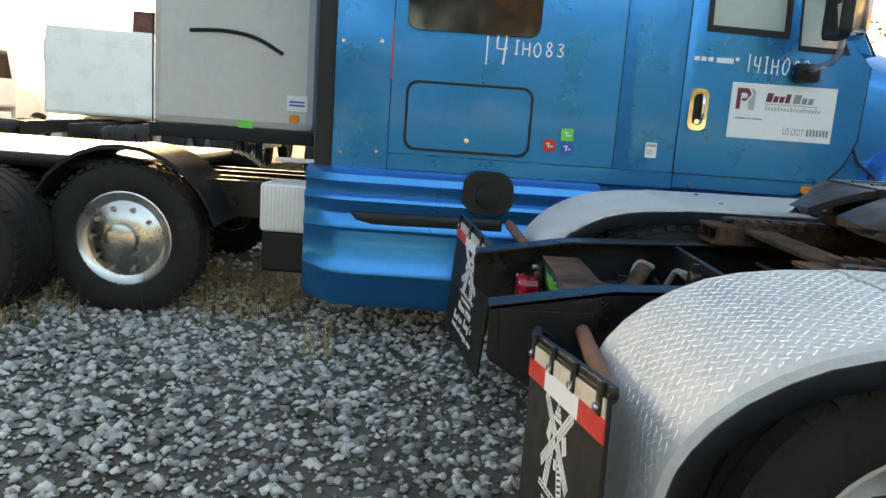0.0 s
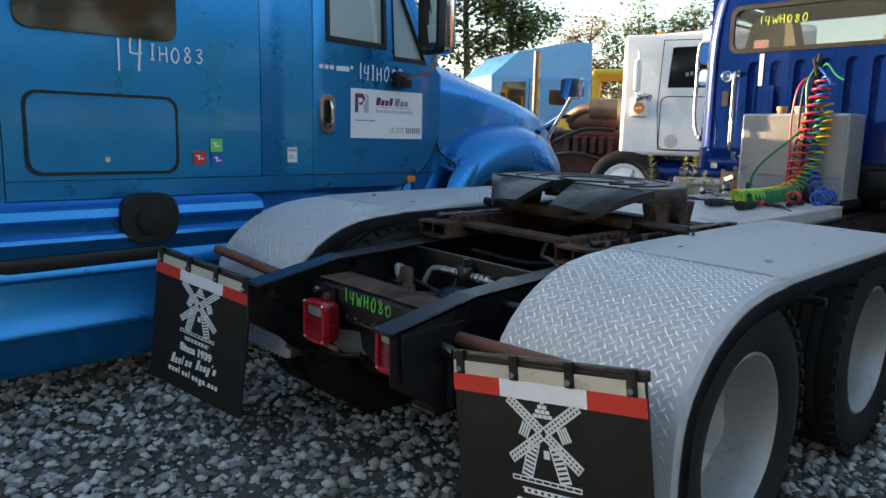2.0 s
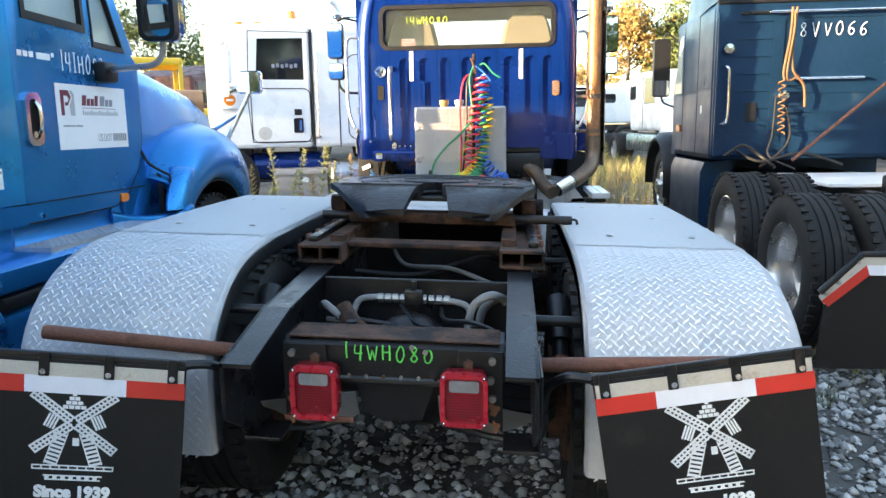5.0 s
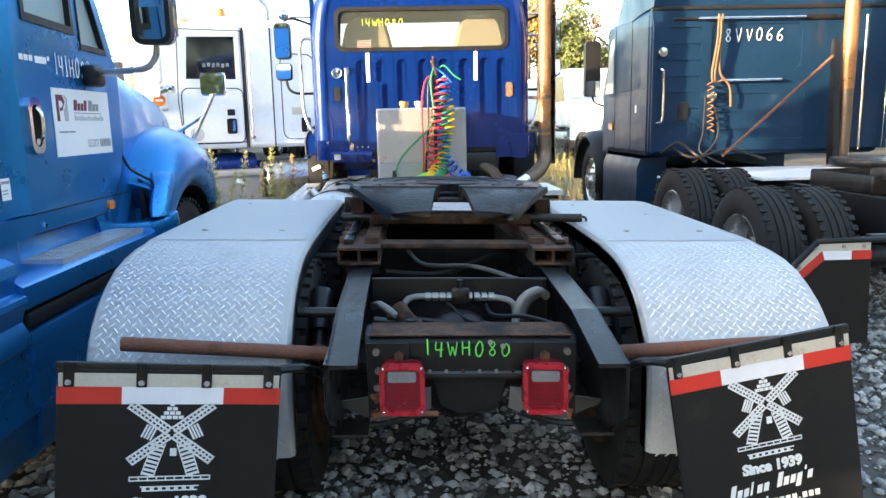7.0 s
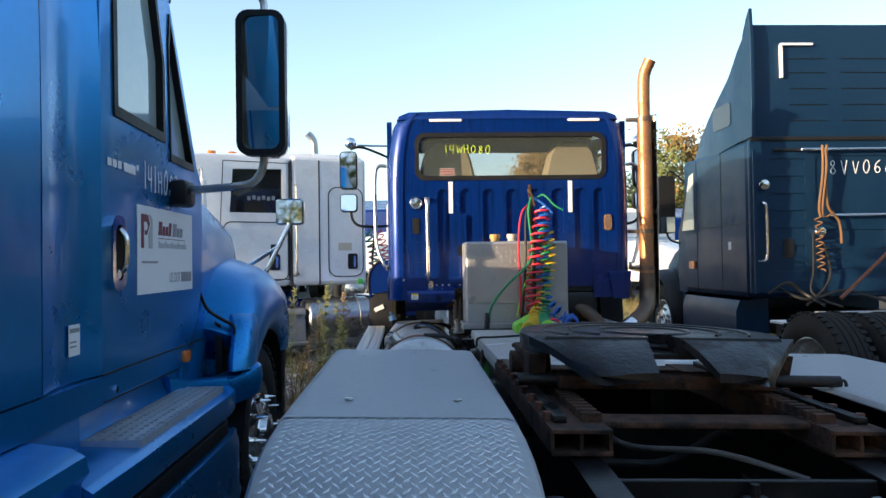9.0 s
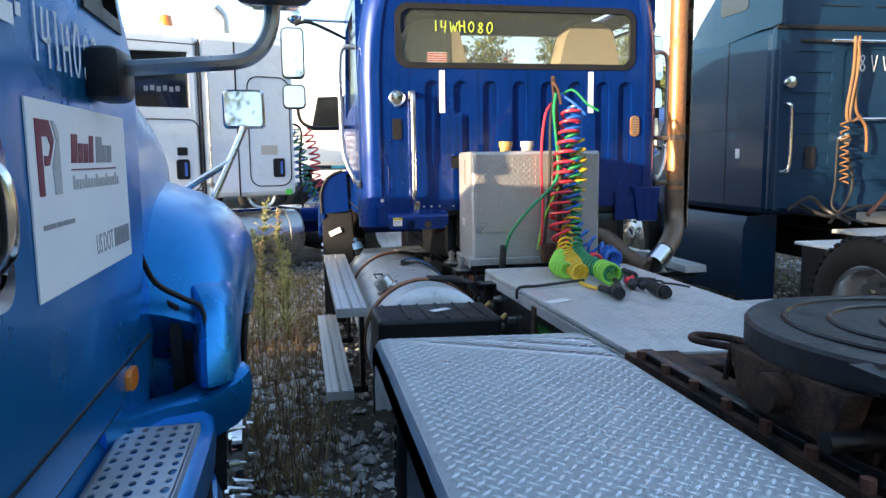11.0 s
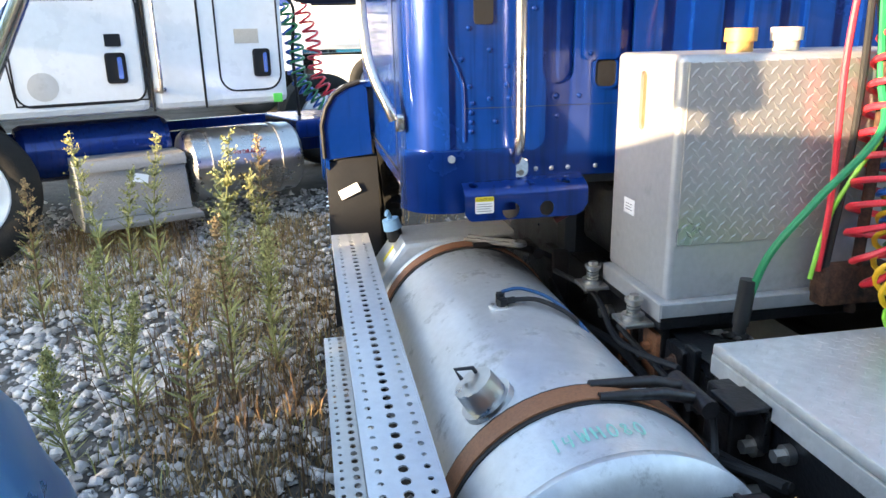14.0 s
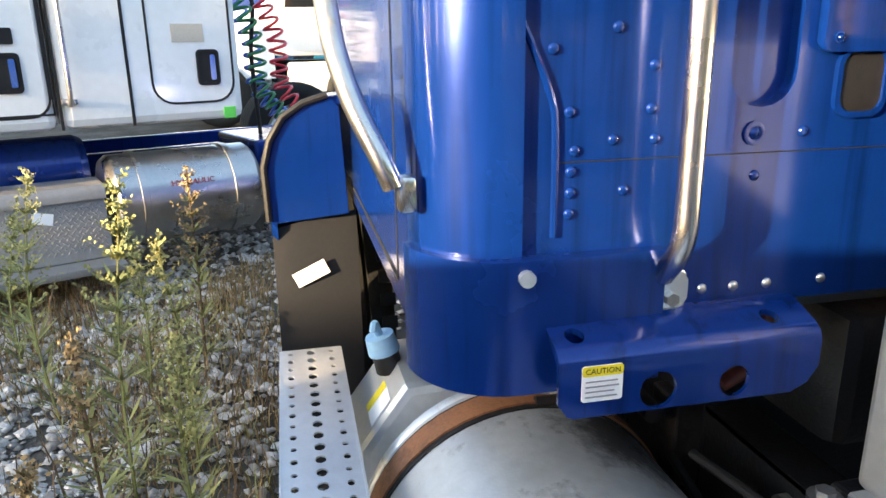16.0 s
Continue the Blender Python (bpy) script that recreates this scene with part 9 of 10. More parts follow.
tube(bm, spline([(0.95, 0.0, 2.72), (0.92, 0.25, 2.74), (0.9, 0.30, 2.7), (0.9, 0.30, 2.1), (0.92, 0.25, 2.05), (0.95, 0.0, 2.05)], 4), 0.014)
mi = part("door_mirror", bm, STEEL, wht)
bm = BM()
box(bm, 0.86, 0.94, 0.22, 0.40, 2.2, 2.62, 0.025)
part("mirror_shell", bm, WHITE, mi)
bm = BM()
tube(bm, spline([(0.9, 0.28, 2.1), (0.80, 0.28, 2.14), (0.74, 0.22, 2.12)], 4), 0.05)
part("spot_mirror", bm, CHROME, mi)
# under the cab: step box, tanks, wheels, engine
bm = BM()
loft(bm, [[(x, 0.10, 1.03), (x, 0.17, 0.69), (x, 0.10, 0.60), (x, -0.4, 0.60), (x, -0.4, 1.03)] for x in (-0.34, 0.36)])
sb = part("step_box", bm, DULLTREAD, wht, "aluminium step box with tread-plate face")
bm = BM()
mtx = frame_of((0.01, 0.136, 0.86), (-1, 0, 0), (0, -0.07, 0.34))
rows = [mtx @ Matrix.Translation((-0.32 + 0.017 * k, 0, 0.002)) for k in range(39)]
lozenges(bm, rows, 0.28, 0.034, size=0.014, thick=0.0045, high=0.0014)
o = part("tread_pattern", bm, DULLTREAD, sb, smooth=0)
o["kind"] = "stuff"
bm = BM()
box(bm, -0.37, 0.34, 0.12, 0.34, 0.645, 0.682, 0.004)
part("step_tread", bm, DULLTREAD, sb, "projecting tread-plate step")
bm = BM()
prism(bm, [(-0.1, 1.034), (0.115, 1.034), (0.12, 1.0), (0.128, 1.0), (0.124, 1.045), (0.10, 1.072), (-0.1, 1.085)], "x", -0.35, 0.37, 0.003)
part("box_lid", bm, DULLTREAD, sb, "overlapping box lid")
bm = BM()
box(bm, -0.05, 0.05, -0.03, 0.03, 0, 0.002, m=frame_of((-0.03, 0.128, 0.93), (-1, 0, -0.25), (0.25, -0.2, 0.9)))
part("paper_tag", bm, PAPER, sb)
bm = BM()
lathe(bm, [(0.0005, -1.27), (0.15, -1.265), (0.24, -1.24), (0.265, -1.21), (0.265, -0.42), (0.24, -0.39), (0.15, -0.365), (0.0005, -0.36)], Matrix.Translation((0, -0.12, 0.93)), 36)
dr = part("hydraulic_tank", bm, STEEL, wht, "stained cylindrical steel hydraulic tank")
text("lettering", "HYDRAULIC", 0.045, frame_of((-0.82, 0.135, 1.02), (-1, 0, 0), (0, -0.35, 0.9)), MAROON, dr, label="maroon stencilled word")
for x in (-0.55, -1.08):
    bm = BM()
    lathe(bm, [(0.268, x - 0.02), (0.274, x - 0.018), (0.274, x + 0.018), (0.268, x + 0.02)], Matrix.Translation((0, -0.12, 0.93)), 36)
    part("tank_band", bm, STEEL, dr)
bm = BM()
lathe(bm, [(0.0005, -0.35), (0.18, -0.34), (0.20, -0.3), (0.20, 0.6), (0.18, 0.64), (0.0005, 0.65)], Matrix.Translation((0, -0.35, 1.10)), 28)
part("air_tank", bm, COBALT, wht, "blue air tank")
bm = BM()
box(bm, -4.5, 2.6, -0.85, -0.77, 0.85, 1.12, 0.01)
box(bm, -4.5, 2.6, -1.65, -1.57, 0.85, 1.12, 0.01)
box(bm, -4.5, -1.3, -1.6, -0.8, 0.95, 1.0)
box(bm, -1.9, -1.3, -0.8, -0.1, 1.05, 1.2, 0.02)
part("frame_rail", bm, COBALT, wht, "blue frame rail")
for x, y in ((1.05, -0.12), (1.05, -2.25), (-2.5, -0.1), (-2.5, -2.2), (-3.8, -0.1), (-3.8, -2.2)):
    m0 = wm @ Vector((x, y, 0))
    g = ground_z(m0.x, m0.y)
    side = 1 if y > -1 else -1
    bm = BM()
    m = Matrix.Translation((x, y, g + 0.5)) @ Matrix.Rotation(radians(90 * side), 4, "Z")
    lathe(bm, tyre_profile(0.5, 0.28), m, 32)
    t = part("wheel", bm, RUBBER, wht)
    bm = BM()
    lathe(bm, rim_profile(0.5, 0.28, x < 0), m, 28)
    part("rim", bm, WHITE, t, "white steel rim")
bm = BM()
box(bm, 1.2, 2.3, -1.6, -0.75, 1.0, 1.7, 0.06)
box(bm, 1.3, 2.1, -1.4, -0.95, 1.7, 1.95, 0.08)
box(bm, 2.3, 2.5, -1.7, -0.65, 0.9, 1.75, 0.04)
for k in range(6):
    box(bm, 1.32 + 0.13 * k, 1.40 + 0.13 * k, -0.75, -0.62, 1.35, 1.6, 0.02)
part("engine_block", bm, MAROONIRON, wht, "maroon engine block")
bm = BM()
tube(bm, spline([(1.25, -0.35, 2.0), (1.5, -0.38, 2.02), (1.8, -0.45, 1.98), (2.0, -0.55, 1.85)], 5), 0.08, 14)
cyl(bm, (1.22, -0.35, 2.0), (1.62, -0.35, 2.0), 0.15, seg=24)
part("air_cleaner", bm, BROWNPIPE, wht, "brown ribbed air cleaner")
for k, (a, b) in enumerate((((1.3, -0.6, 1.7), (2.2, -0.5, 1.5)), ((1.3, -0.55, 1.2), (2.3, -0.6, 1.3)), ((1.9, -0.5, 1.9), (2.4, -0.7, 1.6)))):
    bm = BM()
    tube(bm, spline([a, ((a[0] + b[0]) / 2, a[1] + 0.12, (a[2] + b[2]) / 2 + 0.1), b], 6), 0.03)
    part("engine_hose", bm, BLACKHOSE, wht)
bm = BM()
tube(bm, [(2.6, -0.9, 1.0), (2.6, -0.9, 2.9)], 0.055, 12)
part("front_pipe", bm, BROWNPIPE, wht)
for mt, y, x0, turns in ((GREENHOSE, -0.42, -1.50, 11), (REDHOSE, -0.34, -1.62, 12), (BLUEHOSE, -0.62, -1.55, 11)):
    bm = BM()
    coil(bm, [(x0 + 0.12, y, 2.08), (x0 + 0.02, y, 1.80), (x0, y, 1.50), (x0 - 0.18, y + 0.06, 1.26)], turns, 0.055, 0.010)
    part("coil_hose", bm, mt, wht)
bm = BM()
tube(bm, spline([(-1.30, -0.5, 2.12), (-1.42, -0.48, 2.15), (-1.50, -0.46, 2.05), (-1.46, -0.45, 1.7), (-1.48, -0.45, 1.2)], 6), 0.014)
part("hose_mast", bm, BLACKHOSE, wht)
for y in (-0.12, -2.2):
    bm = BM()
    box(bm, -4.42, -4.405, y - 0.30, y + 0.30, 0.42, 1.10, 0.004)
    part("mud_flap", bm, FLAP, wht, "black rubber mud flap")


# ---- trucks and machines further off ----
def far_truck(name, label, at, paint, length=2.6, tall=3.0, hood=True, roof=3.7, rear=3.5):
    """A plainer tractor for the distance: x forward, y left, on the ground."""
    t = thing(name, label, "truck", at, local=True)
    w = 1.2
    bm = BM()
    box(bm, -length, 0, -w, w, 1.1, 2.75, 0.08)
    c = part("cab", bm, paint, t)
    if roof:
        bm = BM()
        loft(bm, [[(x, -w + 0.05, 2.7), (x, -w + 0.1, z), (x, w - 0.1, z), (x, w - 0.05, 2.7)] for x, z in ((-length, roof), (-length + 0.6, roof), (-0.8, roof - 0.35), (-0.1, 2.75))])
        part("roof_fairing", bm, paint, t)
    for s in (-1, 1):
        bm = BM()
        prism(bm, [(-1.0, 1.85), (-0.2, 1.85), (-0.35, 2.55), (-1.0, 2.58)], "y", s * w - 0.01, s * (w + 0.008) - 0.0)
        part("side_window", bm, DARKGLASS, c)
        bm = BM()
        box(bm, -1.12, -1.10, min(s * w, s * (w + 0.01)), max(s * w, s * (w + 0.01)), 1.15, 2.65)
        part("door_seam", bm, GREYPLASTIC, c)
        bm = BM()
        prism(bm, rrect(-2.2, -1.7, 2.0, 2.4, 0.08), "y", s * w - 0.01, s * (w + 0.008))
        part("sleeper_window", bm, DARKGLASS, c)
        bm = BM()
        box(bm, -2.6, -0.2, s * 1.0 - 0.18, s * 1.0 + 0.18, 0.5, 1.0, 0.06)
        part("side_tank", bm, paint if roof else STEEL, t)
    bm = BM()
    prism(bm, [(0.0, 1.9), (0.015, 1.9), (-0.25, 2.65), (-0.26, 2.65)], "y", -1.05, 1.05)
    part("windscreen", bm, PALEGLASS, c)
    if hood:
        bm = BM()
        loft(bm, [[(x, -hw, 0.75), (x, -hw, z - 0.2), (x, -hw + 0.25, z), (x, hw - 0.25, z), (x, hw, z - 0.2), (x, hw, 0.75)] for x, hw, z in ((0, 1.12, 1.9), (0.9, 1.05, 1.75), (1.5, 0.9, 1.55), (1.75, 0.75, 1.2))])
        h = part("bonnet", bm, paint, t)
        for s in (-1, 1):
            bm = BM()
            box(bm, 1.5, 1.72, s * 0.85 - 0.14, s * 0.85 + 0.14, 1.0, 1.18, 0.04)
            part("headlamp", bm, CLEARLENS, h)
    bm = BM()
    box(bm, -length - rear, 1.4, -0.43, -0.35, 0.75, 1.0)
    box(bm, -length - rear, 1.4, 0.35, 0.43, 0.75, 1.0)
    part("frame_rail", bm, BLACKPAINT, t)
    for x, inner in ((0.9, 0), (-length - rear + 2.2, 1), (-length - rear + 0.9, 1)):
        for s in (-1, 1):
            m = Matrix.Translation((x, s * 1.02, 0.5)) @ Matrix.Rotation(radians(90 * s), 4, "Z")
            bm = BM()
            lathe(bm, tyre_profile(0.5, 0.3 + 0.25 * inner), m, 24)
            o = part("wheel", bm, RUBBER, t)
            bm = BM()
            lathe(bm, rim_profile(0.5, 0.3 + 0.25 * inner, bool(inner)), m, 20)
            part("rim", bm, STEEL, o)
    return t


def ground_pose(x, y, yaw):
    return pose(x, y, ground_z(x, y) - 0.01, 0, 0, yaw)


far_truck("far_sleeper_tractor", "pale blue sleeper tractor with tall roof in the yard", ground_pose(13.5, 14.5, 155), mat("pale_blue_paint", (0.07, 0.30, 0.60), 0.35, vary=0.08, scale=3, coat=0.4), length=3.0)
far_truck("turquoise_tractor", "turquoise sleeper tractor with white stripes beyond the weeds", ground_pose(29.0, 2.9, 90), TURQUOISE, length=2.7, roof=3.5)
far_truck("white_day_tractor", "white tractor parked beyond the dry grass", ground_pose(33.0, -0.3, 90), WHITE, length=3.6, roof=3.0, hood=False)
far_truck("white_van_tractor", "white tractor facing the yard", ground_pose(19.0, -3.0, 190), WHITE, length=2.2, roof=0)
far_truck("white_row_tractor", "white tractor in the row behind", ground_pose(17.5, 3.9, 95), WHITE, length=2.6, roof=3.2, rear=0.9)
far_truck("white_low_tractor", "white tractor far off in the glare", ground_pose(-8.0, 19.0, 100), WHITE, length=2.6, roof=3.0)
far_truck("white_left_tractor", "white tractor at the yard's edge", ground_pose(-12.5, 20.0, 80), WHITE, length=2.6, roof=3.0)
far_truck("brown_tractor", "brown tractor in the glare", ground_pose(-6.2, 24.0, 95), mat("brown_paint", (0.10, 0.05, 0.035), 0.4, vary=0.1), length=2.6, roof=2.9)
# tractors beyond y 20 are unseen, added to keep low sun off the white tractor
for x, y, yaw in ((21.5, 5.0, 170), (21.0, 9.0, 175), (20.0, 13.0, 175), (24.0, -7.0, 180), (24.0, -11.0, 180), (-6.8, 21.6, 90), (-3.6, 21.4, 90), (-0.4, 21.7, 89), (2.8, 21.5, 91), (6.0, 21.6, 90)):
    far_truck("row_tractor", "tractor in a far row, those beyond y 20 unseen and added for shade", ground_pose(x, y, yaw), random.choice((WHITE, WHITE, GREYWHITE, COBALT, MAROONIRON)), length=2.6, roof=3.75 if y > 20 else random.choice((0, 3.2, 3.6)))["group"] = "far row of tractors"
# yellow machine
mach = thing("yellow_loader", "yellow loader machine behind the trucks", "machine", ground_pose(13.0, 9.6, 120), local=True)
bm = BM()
box(bm, -1.4, 1.2, -0.9, 0.9, 0.8, 1.6, 0.1)
part("body", bm, YELLOWIRON, mach)
bm = BM()
box(bm, -0.6, 0.5, -0.7, 0.7, 2.45, 2.6, 0.04)
for x in (-0.55, 0.45):
    for y in (-0.65, 0.65):
        box(bm, x - 0.04, x + 0.04, y - 0.04, y + 0.04, 1.6, 2.5)
part("canopy", bm, YELLOWIRON, mach)
for x in (-0.9, 0.8):
    for s in (-1, 1):
        bm = BM()
        lathe(bm, tyre_profile(0.55, 0.4), Matrix.Translation((x, s * 0.95, 0.55)) @ Matrix.Rotation(radians(90 * s), 4, "Z"), 24)
        part("wheel", bm, RUBBER, mach)

# ---- trees ----
def tree(x, y, h, leaf, label, spread=0.3, seed=1):
    rnd = random.Random(seed)
    base = Vector((x, y, ground_z(x, y) - 0.05))
    t = thing("tree", label, "tree", Matrix.Translation(base), local=True, group="trees along the yard")
    bm = BM()
    tips = []
    tube(bm, spline([(0, 0, 0), (0.15, 0.1, h * 0.35), (-0.1, 0.1, h * 0.7), (0, 0, h * 0.95)], 4), [0.022 * h * (1 - 0.85 * i / 12) for i in range(13)], 8)
    for k in range(16):
        z0 = h * rnd.uniform(0.22, 0.85)
        a = rnd.uniform(0, 6.28)
        L = h * spread * rnd.uniform(0.6, 1.1) * (1.15 - 0.6 * z0 / h)
        p1 = Vector((math.cos(a) * L, math.sin(a) * L, z0 + L * rnd.uniform(0.3, 0.7)))
        tube(bm, spline([(0, 0, z0), p1 * 0.5 + Vector((0, 0, z0 * 0.5)), p1], 3), [0.007 * h * (1 - 0.8 * i / 6) for i in range(7)], 5)
        tips += [p1, p1 * 0.7 + Vector((0, 0, z0 * 0.3))]
    tips.append(Vector((0, 0, h)))
    part("trunk", bm, BARK, t)
    verts, faces = [], []
    for tip in tips:
        for _ in range(8):
            c = tip + Vector((rnd.gauss(0, 1), rnd.gauss(0, 1), rnd.gauss(0, 0.8))) * h * 0.055
            rr = h * rnd.uniform(0.02, 0.055)
            for _ in range(28):
                p = c + Vector((rnd.gauss(0, 1), rnd.gauss(0, 1), rnd.gauss(0, 0.8))) * rr
                u = Vector((rnd.gauss(0, 1), rnd.gauss(0, 1), rnd.gauss(0, 1))).normalized()
                v = u.orthogonal().normalized()
                s = h * rnd.uniform(0.008, 0.017)
                i = len(verts)
                verts += [p - u * s, p + v * s * 0.6, p + u * s, p - v * s * 0.6]
                faces.append((i, i + 1, i + 2, i + 3))
    me = bpy.data.meshes.new("crown")
    me.from_pydata(verts, [], faces)
    me.materials.append(leaf)
    o = new("crown", me)
    o.parent = t
    o["kind"] = "stuff"
    return t


GREENTREE, TURNTREE = "leafy tree at the yard's edge and in the unseen belt added round it", "tree with autumn leaves at the yard's edge and in the unseen added belt"
for i, (x, y, h, leaf) in enumerate(((24.2, 25.3, 11.5, LEAF), (21.2, 27.8, 12, LEAF), (25.6, 23.6, 8.6, LEAF), (37.6, 24.2, 8.6, LEAF), (36.0, 26.4, 8.2, AUTUMN), (39.0, 21.4, 8.6, LEAF), (44, 10, 4.5, AUTUMN), (46, 4, 4.2, LEAF), (46, -2, 4.6, AUTUMN), (45, -12.2, 8.6, LEAF), (46, -14.8, 9.2, AUTUMN), (44, -17.5, 8.8, LEAF), (44, -5.0, 8.4, AUTUMN), (45, -7.8, 8.8, LEAF), (48, -9.6, 7.5, REDLEAF), (50, -21, 9, LEAF), (12, 34, 11, LEAF))):
    tree(x, y, h, leaf, GREENTREE if leaf is LEAF else TURNTREE, 0.26, i + 3)
# the belt goes on round the yard: unseen trees added to darken reflections
unseen_belt = [tree(-17, -20, 9.0, LEAF, GREENTREE, 0.3, 31), tree(-18.5, -16, 8.2, AUTUMN, TURNTREE, 0.32, 32), tree(-16.5, -12.5, 9.6, LEAF, GREENTREE, 0.3, 33)]
rng = random.Random(12)
for k in range(34):
    x, y = (-17.5 + rng.uniform(-1.5, 1.5), -9.5 + 2.0 * k) if k < 11 else (-14 + 2.2 * (k - 11), -22 + rng.uniform(-2, 2))
    o = unseen_belt[k % 3]
    copy_thing(o, Matrix.Translation((x, y, ground_z(x, y) - 0.05)) @ Matrix.Rotation(rng.uniform(0, 6.28), 4, "Z") @ Matrix.Scale(rng.uniform(0.85, 1.15), 4))


# ---- loose gravel ----
def stones(name, label, count, place, size, seed, material=STONE):
    """Many small angular stones as one joined mesh."""
    rng = np.random.RandomState(seed)
    base = np.array([(1, 0, 0), (-1, 0, 0), (0, 1, 0), (0, -1, 0), (0, 0, 1), (0, 0, -0.6), (0.62, 0.62, 0.35), (-0.62, 0.6, 0.3), (-0.6, -0.62, 0.35), (0.62, -0.6, 0.3)], float)
    tri = np.array([(4, 0, 6), (4, 6, 2), (4, 2, 7), (4, 7, 1), (4, 1, 8), (4, 8, 3), (4, 3, 9), (4, 9, 0), (5, 6, 0), (5, 2, 6), (5, 7, 2), (5, 1, 7), (5, 8, 1), (5, 3, 8), (5, 9, 3), (5, 0, 9)])
    pts = place(rng, count)
    n = len(pts)
    s = size[0] + (size[1] - size[0]) * rng.rand(n, 1, 1) ** 2.2
    shape = base[None] * (0.75 + 0.5 * rng.rand(n, 10, 1)) * s * np.stack([1.0 + 0.35 * rng.rand(n), 0.75 + 0.3 * rng.rand(n), 0.68 + 0.34 * rng.rand(n)], -1)[:, None]
    a, b = rng.rand(n) * 6.283, rng.rand(n) * 0.7 - 0.35
    ca, sa, cb, sb = np.cos(a), np.sin(a), np.cos(b), np.sin(b)
    x, y, z = shape[..., 0], shape[..., 1], shape[..., 2]
    x, z = x * cb[:, None] + z * sb[:, None], z * cb[:, None] - x * sb[:, None]
    x, y = x * ca[:, None] - y * sa[:, None], x * sa[:, None] + y * ca[:, None]
    v = np.stack([x, y, z], -1) + pts[:, None]
    f = (tri[None] + (10 * np.arange(n))[:, None, None]).reshape(-1, 3)
    me = bpy.data.meshes.new(name)
    me.from_pydata(v.reshape(-1, 3).tolist(), [], f.tolist())
    me.materials.append(material)
    me.polygons.foreach_set("use_smooth", (rng.rand(n) < 0.7).repeat(16))
    o = new(name, me)
    tagged(o, label, "gravel", kind="stuff")
    return o


def in_box(x0, x1, y0, y1, lift=0.004, soft=1.6):
    """Places in a box, thinning out unevenly towards its edges."""
    def place(rng, n):
        x, y = x0 + (x1 - x0) * rng.rand(n), y0 + (y1 - y0) * rng.rand(n)
        d = np.minimum(np.minimum(x - x0, x1 - x), np.minimum(y - y0, y1 - y)) / soft
        wave = np.array([0.5 * noise.noise(Vector((a * 0.8, b * 0.8, 3))) for a, b in zip(x, y)])
        keep = d + wave * (d < 1.2) > rng.rand(n)
        x, y = x[keep], y[keep]
        z = [ground_z(a, b) + 0.03 * noise.noise(Vector((a * 0.5, b * 0.5, 1))) + lift for a, b in zip(x, y)]
        return np.stack([x, y, z], -1)
    return place


stones("gravel_bed", "grey crushed stones lying thick on the ground", 52000, in_box(-4.6, 3.6, -1.2, 6.0), (0.008, 0.034), 5)
stones("gravel_lane", "grey crushed stones between the trucks", 21000, in_box(1.6, 9.0, -2.0, 3.0), (0.009, 0.034), 6)
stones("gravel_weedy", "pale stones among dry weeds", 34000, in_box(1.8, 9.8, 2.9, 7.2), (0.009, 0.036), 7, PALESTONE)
stones("gravel_edge", "grey crushed stones further off", 15000, in_box(-10, 0.5, 0.0, 11.0, 0.004, 3.0), (0.012, 0.04), 8)
stones("gravel_far", "grey stones beyond the lane", 16000, in_box(-4.0, 12.0, -6.0, 1.5, 0.004, 3.0), (0.012, 0.04), 9)


# ---- dry grass and weeds ----
def blades(name, label, material, count, x0, x1, y0, y1, h0, h1, seed, clump=0.25, skip=None):
    rng = random.Random(seed)
    verts, faces = [], []
    k = 0
    while k < count:
        cx, cy = rng.uniform(x0, x1), rng.uniform(y0, y1)
        if noise.noise(Vector((cx * 0.9, cy * 0.9, seed))) < -0.05 or (skip and skip(cx, cy)):
            k += 1
            continue
        for _ in range(rng.randint(5, 12)):
            x, y = cx + rng.gauss(0, clump * 0.3), cy + rng.gauss(0, clump * 0.3)
            h, a = rng.uniform(h0, h1), rng.uniform(0, 6.28)
            lean = rng.uniform(0.1, 0.9) * h
            w = rng.uniform(0.0015, 0.004)
            z = ground_z(x, y) - 0.01
            d, e = Vector((math.cos(a), math.sin(a), 0)), Vector((-math.sin(a), math.cos(a), 0)) * w
            p0, p1, p2 = Vector((x, y, z)), Vector((x, y, z + h * 0.6)) + d * lean * 0.35, Vector((x, y, z + h * 0.92)) + d * lean
            i = len(verts)
            verts += [p0 - e, p0 + e, p1 + e * 0.8, p1 - e * 0.8, p2]
            faces += [(i, i + 1, i + 2, i + 3), (i + 3, i + 2, i + 4)]
            k += 1
    me = bpy.data.meshes.new(name)
    me.from_pydata(verts, [], faces)
    me.materials.append(material)
    return tagged(new(name, me), label, "grass", kind="stuff")


blades("dry_grass", "dry brown grass and weeds on the gravel", DRY, 21000, 3.0, 8.6, 3.75, 6.3, 0.02, 0.15, 1)
blades("green_grass", "low green weeds on the gravel", GREENWEED, 1500, 3.0, 8.4, 3.75, 6.0, 0.03, 0.12, 2)
blades("brown_stalks", "thin brown weed stalks", BROWNSTEM, 1500, 3.6, 8.4, 3.8, 6.2, 0.10, 0.36, 3)
blades("far_dry_grass", "tall dry yellow grass beyond the trucks", DRY, 9000, 7.5, 22, -3.5, 3.5, 0.10, 0.45, 4, 0.5)
blades("far_yellow_grass", "yellow weeds lit by the sun", GOLDWEED, 5000, 7.5, 20, -3.0, 3.0, 0.15, 0.65, 5, 0.4)
blades("yard_grass", "sparse grass tufts in the gravel", GREENWEED, 1800, 2.5, 7.0, -0.2, 1.2, 0.04, 0.15, 6, 0.3)
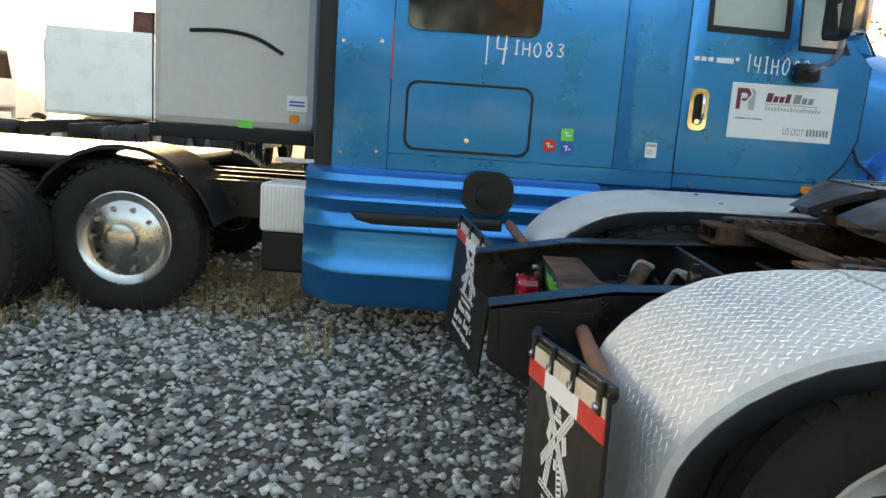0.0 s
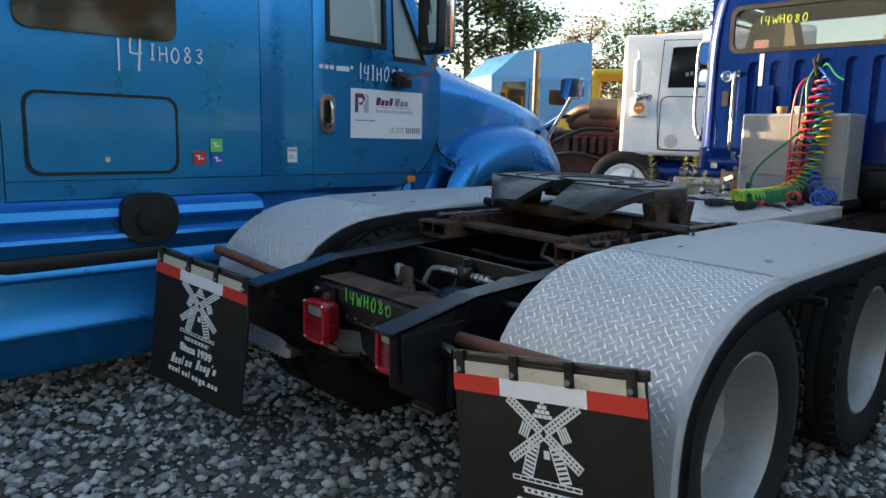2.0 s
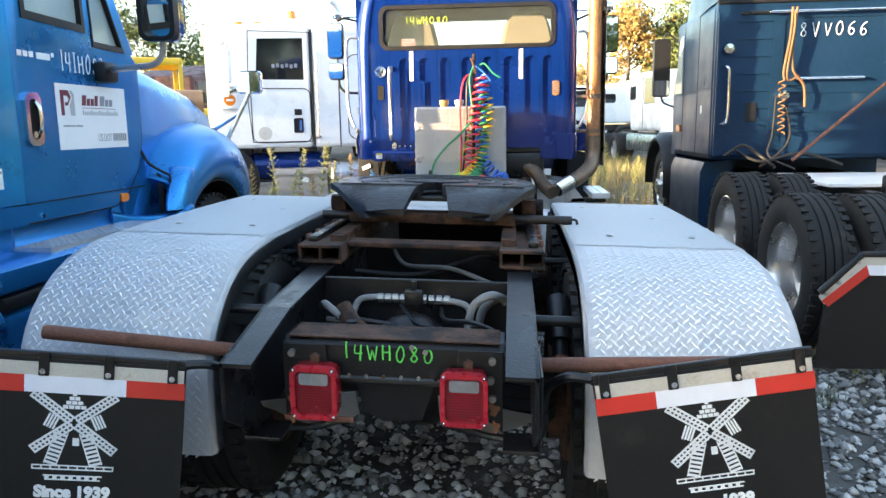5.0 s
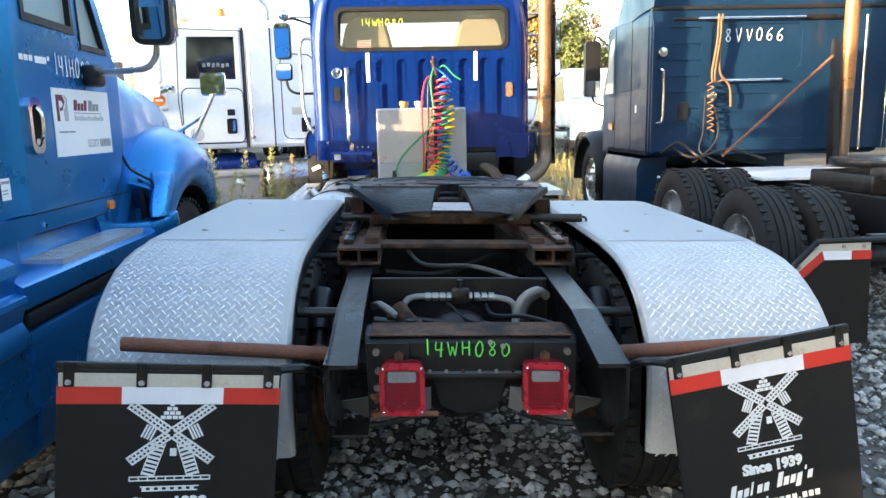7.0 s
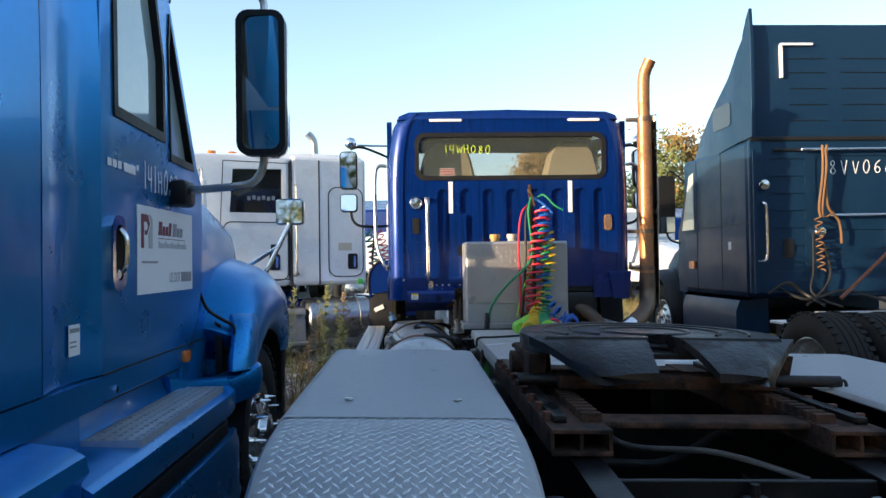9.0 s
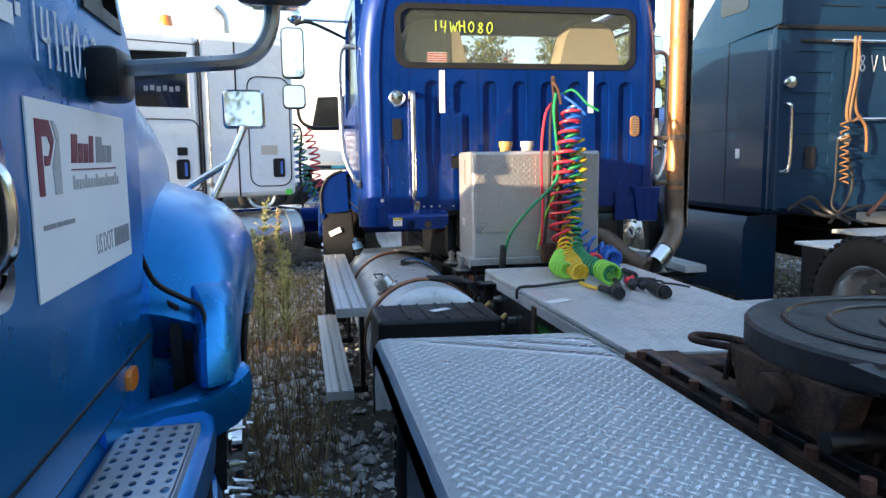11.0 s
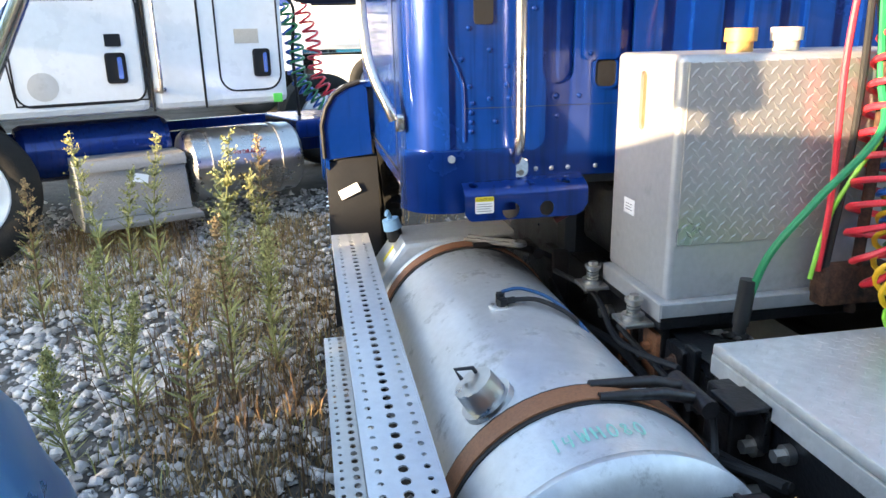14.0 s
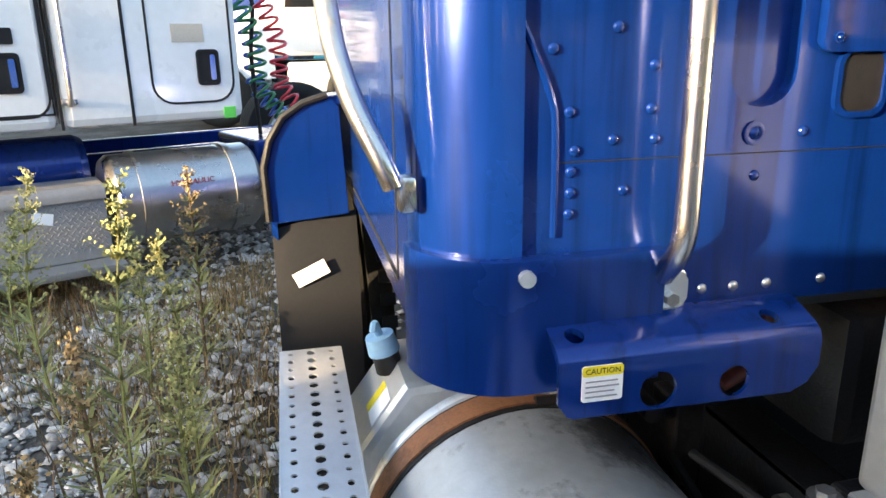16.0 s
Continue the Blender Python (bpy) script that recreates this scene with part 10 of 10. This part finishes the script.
blades("lane_weed", "low green weed clump in the gravel lane", LEAF, 260, 2.15, 2.75, 0.45, 0.75, 0.03, 0.10, 9, 0.35)
blades("lane_tuft", "small green weed tuft in the gravel lane", LEAF, 40, 3.55, 3.72, 0.98, 1.10, 0.04, 0.12, 10, 0.12)
blades("left_grass", "dry grass tufts by the wheels", DRY, 2500, -4.5, -0.5, 3.6, 6.0, 0.06, 0.28, 7, 0.3)
blades("back_grass", "dry grass in the far yard", DRY, 6000, -12, 12, 8, 22, 0.15, 0.5, 8, 0.6)


def tall_weed(x, y, h, plume, seed, leaf=GREENWEED):
    """A single upright weed: stem, narrow leaves and a feathery seed head."""
    rng = random.Random(seed)
    t = thing("tall_weed", "tall upright weed with a feathery seed head on gravel", "weed", Matrix.Translation((x, y, ground_z(x, y) - 0.02)), local=True, group="tall weeds between the trucks")
    top = Vector((rng.uniform(-0.08, 0.08), rng.uniform(-0.08, 0.08), h))
    mid = Vector((rng.uniform(-0.03, 0.03), rng.uniform(-0.03, 0.03), h * 0.5))
    sp = spline([(0, 0, 0), mid, top], 8)
    bm = BM()
    tube(bm, sp, [0.006 * (1 - 0.7 * i / (len(sp) - 1)) for i in range(len(sp))], 6)
    part("stem", bm, BROWNSTEM if plume is DRY else leaf, t)
    verts, faces = [], []
    for k in range(int(170 * h)):
        f = rng.uniform(0.12, 0.80)
        p = sp[min(int(f * len(sp)), len(sp) - 1)]
        a = rng.uniform(0, 6.28)
        L = rng.uniform(0.05, 0.14) * (1.25 - f)
        d = Vector((math.cos(a), math.sin(a), rng.uniform(0.2, 0.9)))
        e = Vector((-math.sin(a), math.cos(a), 0)) * 0.006
        i = len(verts)
        verts += [p, p + d * L * 0.5 + e, p + d * L, p + d * L * 0.5 - e]
        faces.append((i, i + 1, i + 2, i + 3))
    me = bpy.data.meshes.new("leaf")
    me.from_pydata(verts, [], faces)
    me.materials.append(leaf)
    o = new("leaf", me)
    o.parent, o["kind"] = t, "stuff"
    verts, faces = [], []
    for k in range(46):
        f = 0.55 + 0.45 * k / 45
        p = sp[min(int(f * (len(sp) - 1)), len(sp) - 1)]
        a = rng.uniform(0, 6.28)
        L = 0.13 * h * (1.05 - f) * rng.uniform(1.2, 2.4) + 0.01
        d = Vector((math.cos(a) * 0.8, math.sin(a) * 0.8, 0.7))
        for j in range(13):
            q = p + d * L * (j + 1) / 13 + Vector((rng.gauss(0, 0.006), rng.gauss(0, 0.006), rng.gauss(0, 0.006)))
            s = rng.uniform(0.004, 0.009)
            u = Vector((rng.gauss(0, 1), rng.gauss(0, 1), rng.gauss(0, 1))).normalized()
            v = u.orthogonal().normalized()
            i = len(verts)
            verts += [q - u * s, q + v * s * 0.7, q + u * s, q - v * s * 0.7]
            faces.append((i, i + 1, i + 2, i + 3))
    me = bpy.data.meshes.new("seed_head")
    me.from_pydata(verts, [], faces)
    me.materials.append(plume)
    o = new("seed_head", me)
    o.parent, o["kind"] = t, "stuff"


for k, (x, y, h, plume) in enumerate(((6.55, 4.86, 1.02, GOLDWEED), (6.75, 4.60, 0.98, GOLDWEED), (6.15, 4.22, 1.05, GREENWEED), (6.3, 4.05, 0.85, GOLDWEED), (6.9, 4.3, 0.75, GOLDWEED), (5.7, 4.18, 0.8, DRY), (6.0, 4.75, 0.6, GREENWEED), (7.1, 4.1, 0.9, DRY), (5.6, 4.55, 0.55, GREENWEED), (5.9, 4.0, 0.7, GOLDWEED), (6.6, 5.2, 0.8, DRY), (5.3, 4.7, 0.5, GREENWEED), (5.4, 4.3, 0.62, DRY), (5.2, 5.1, 0.55, GOLDWEED), (7.3, 4.9, 0.7, GREENWEED), (9.6, 1.0, 0.95, GOLDWEED), (10.4, 0.6, 1.0, GOLDWEED), (11.5, 0.5, 0.9, GOLDWEED), (9.9, 0.2, 0.8, GOLDWEED), (12.5, 0.9, 1.1, GOLDWEED))):
    tall_weed(x, y, h, plume, 40 + k)
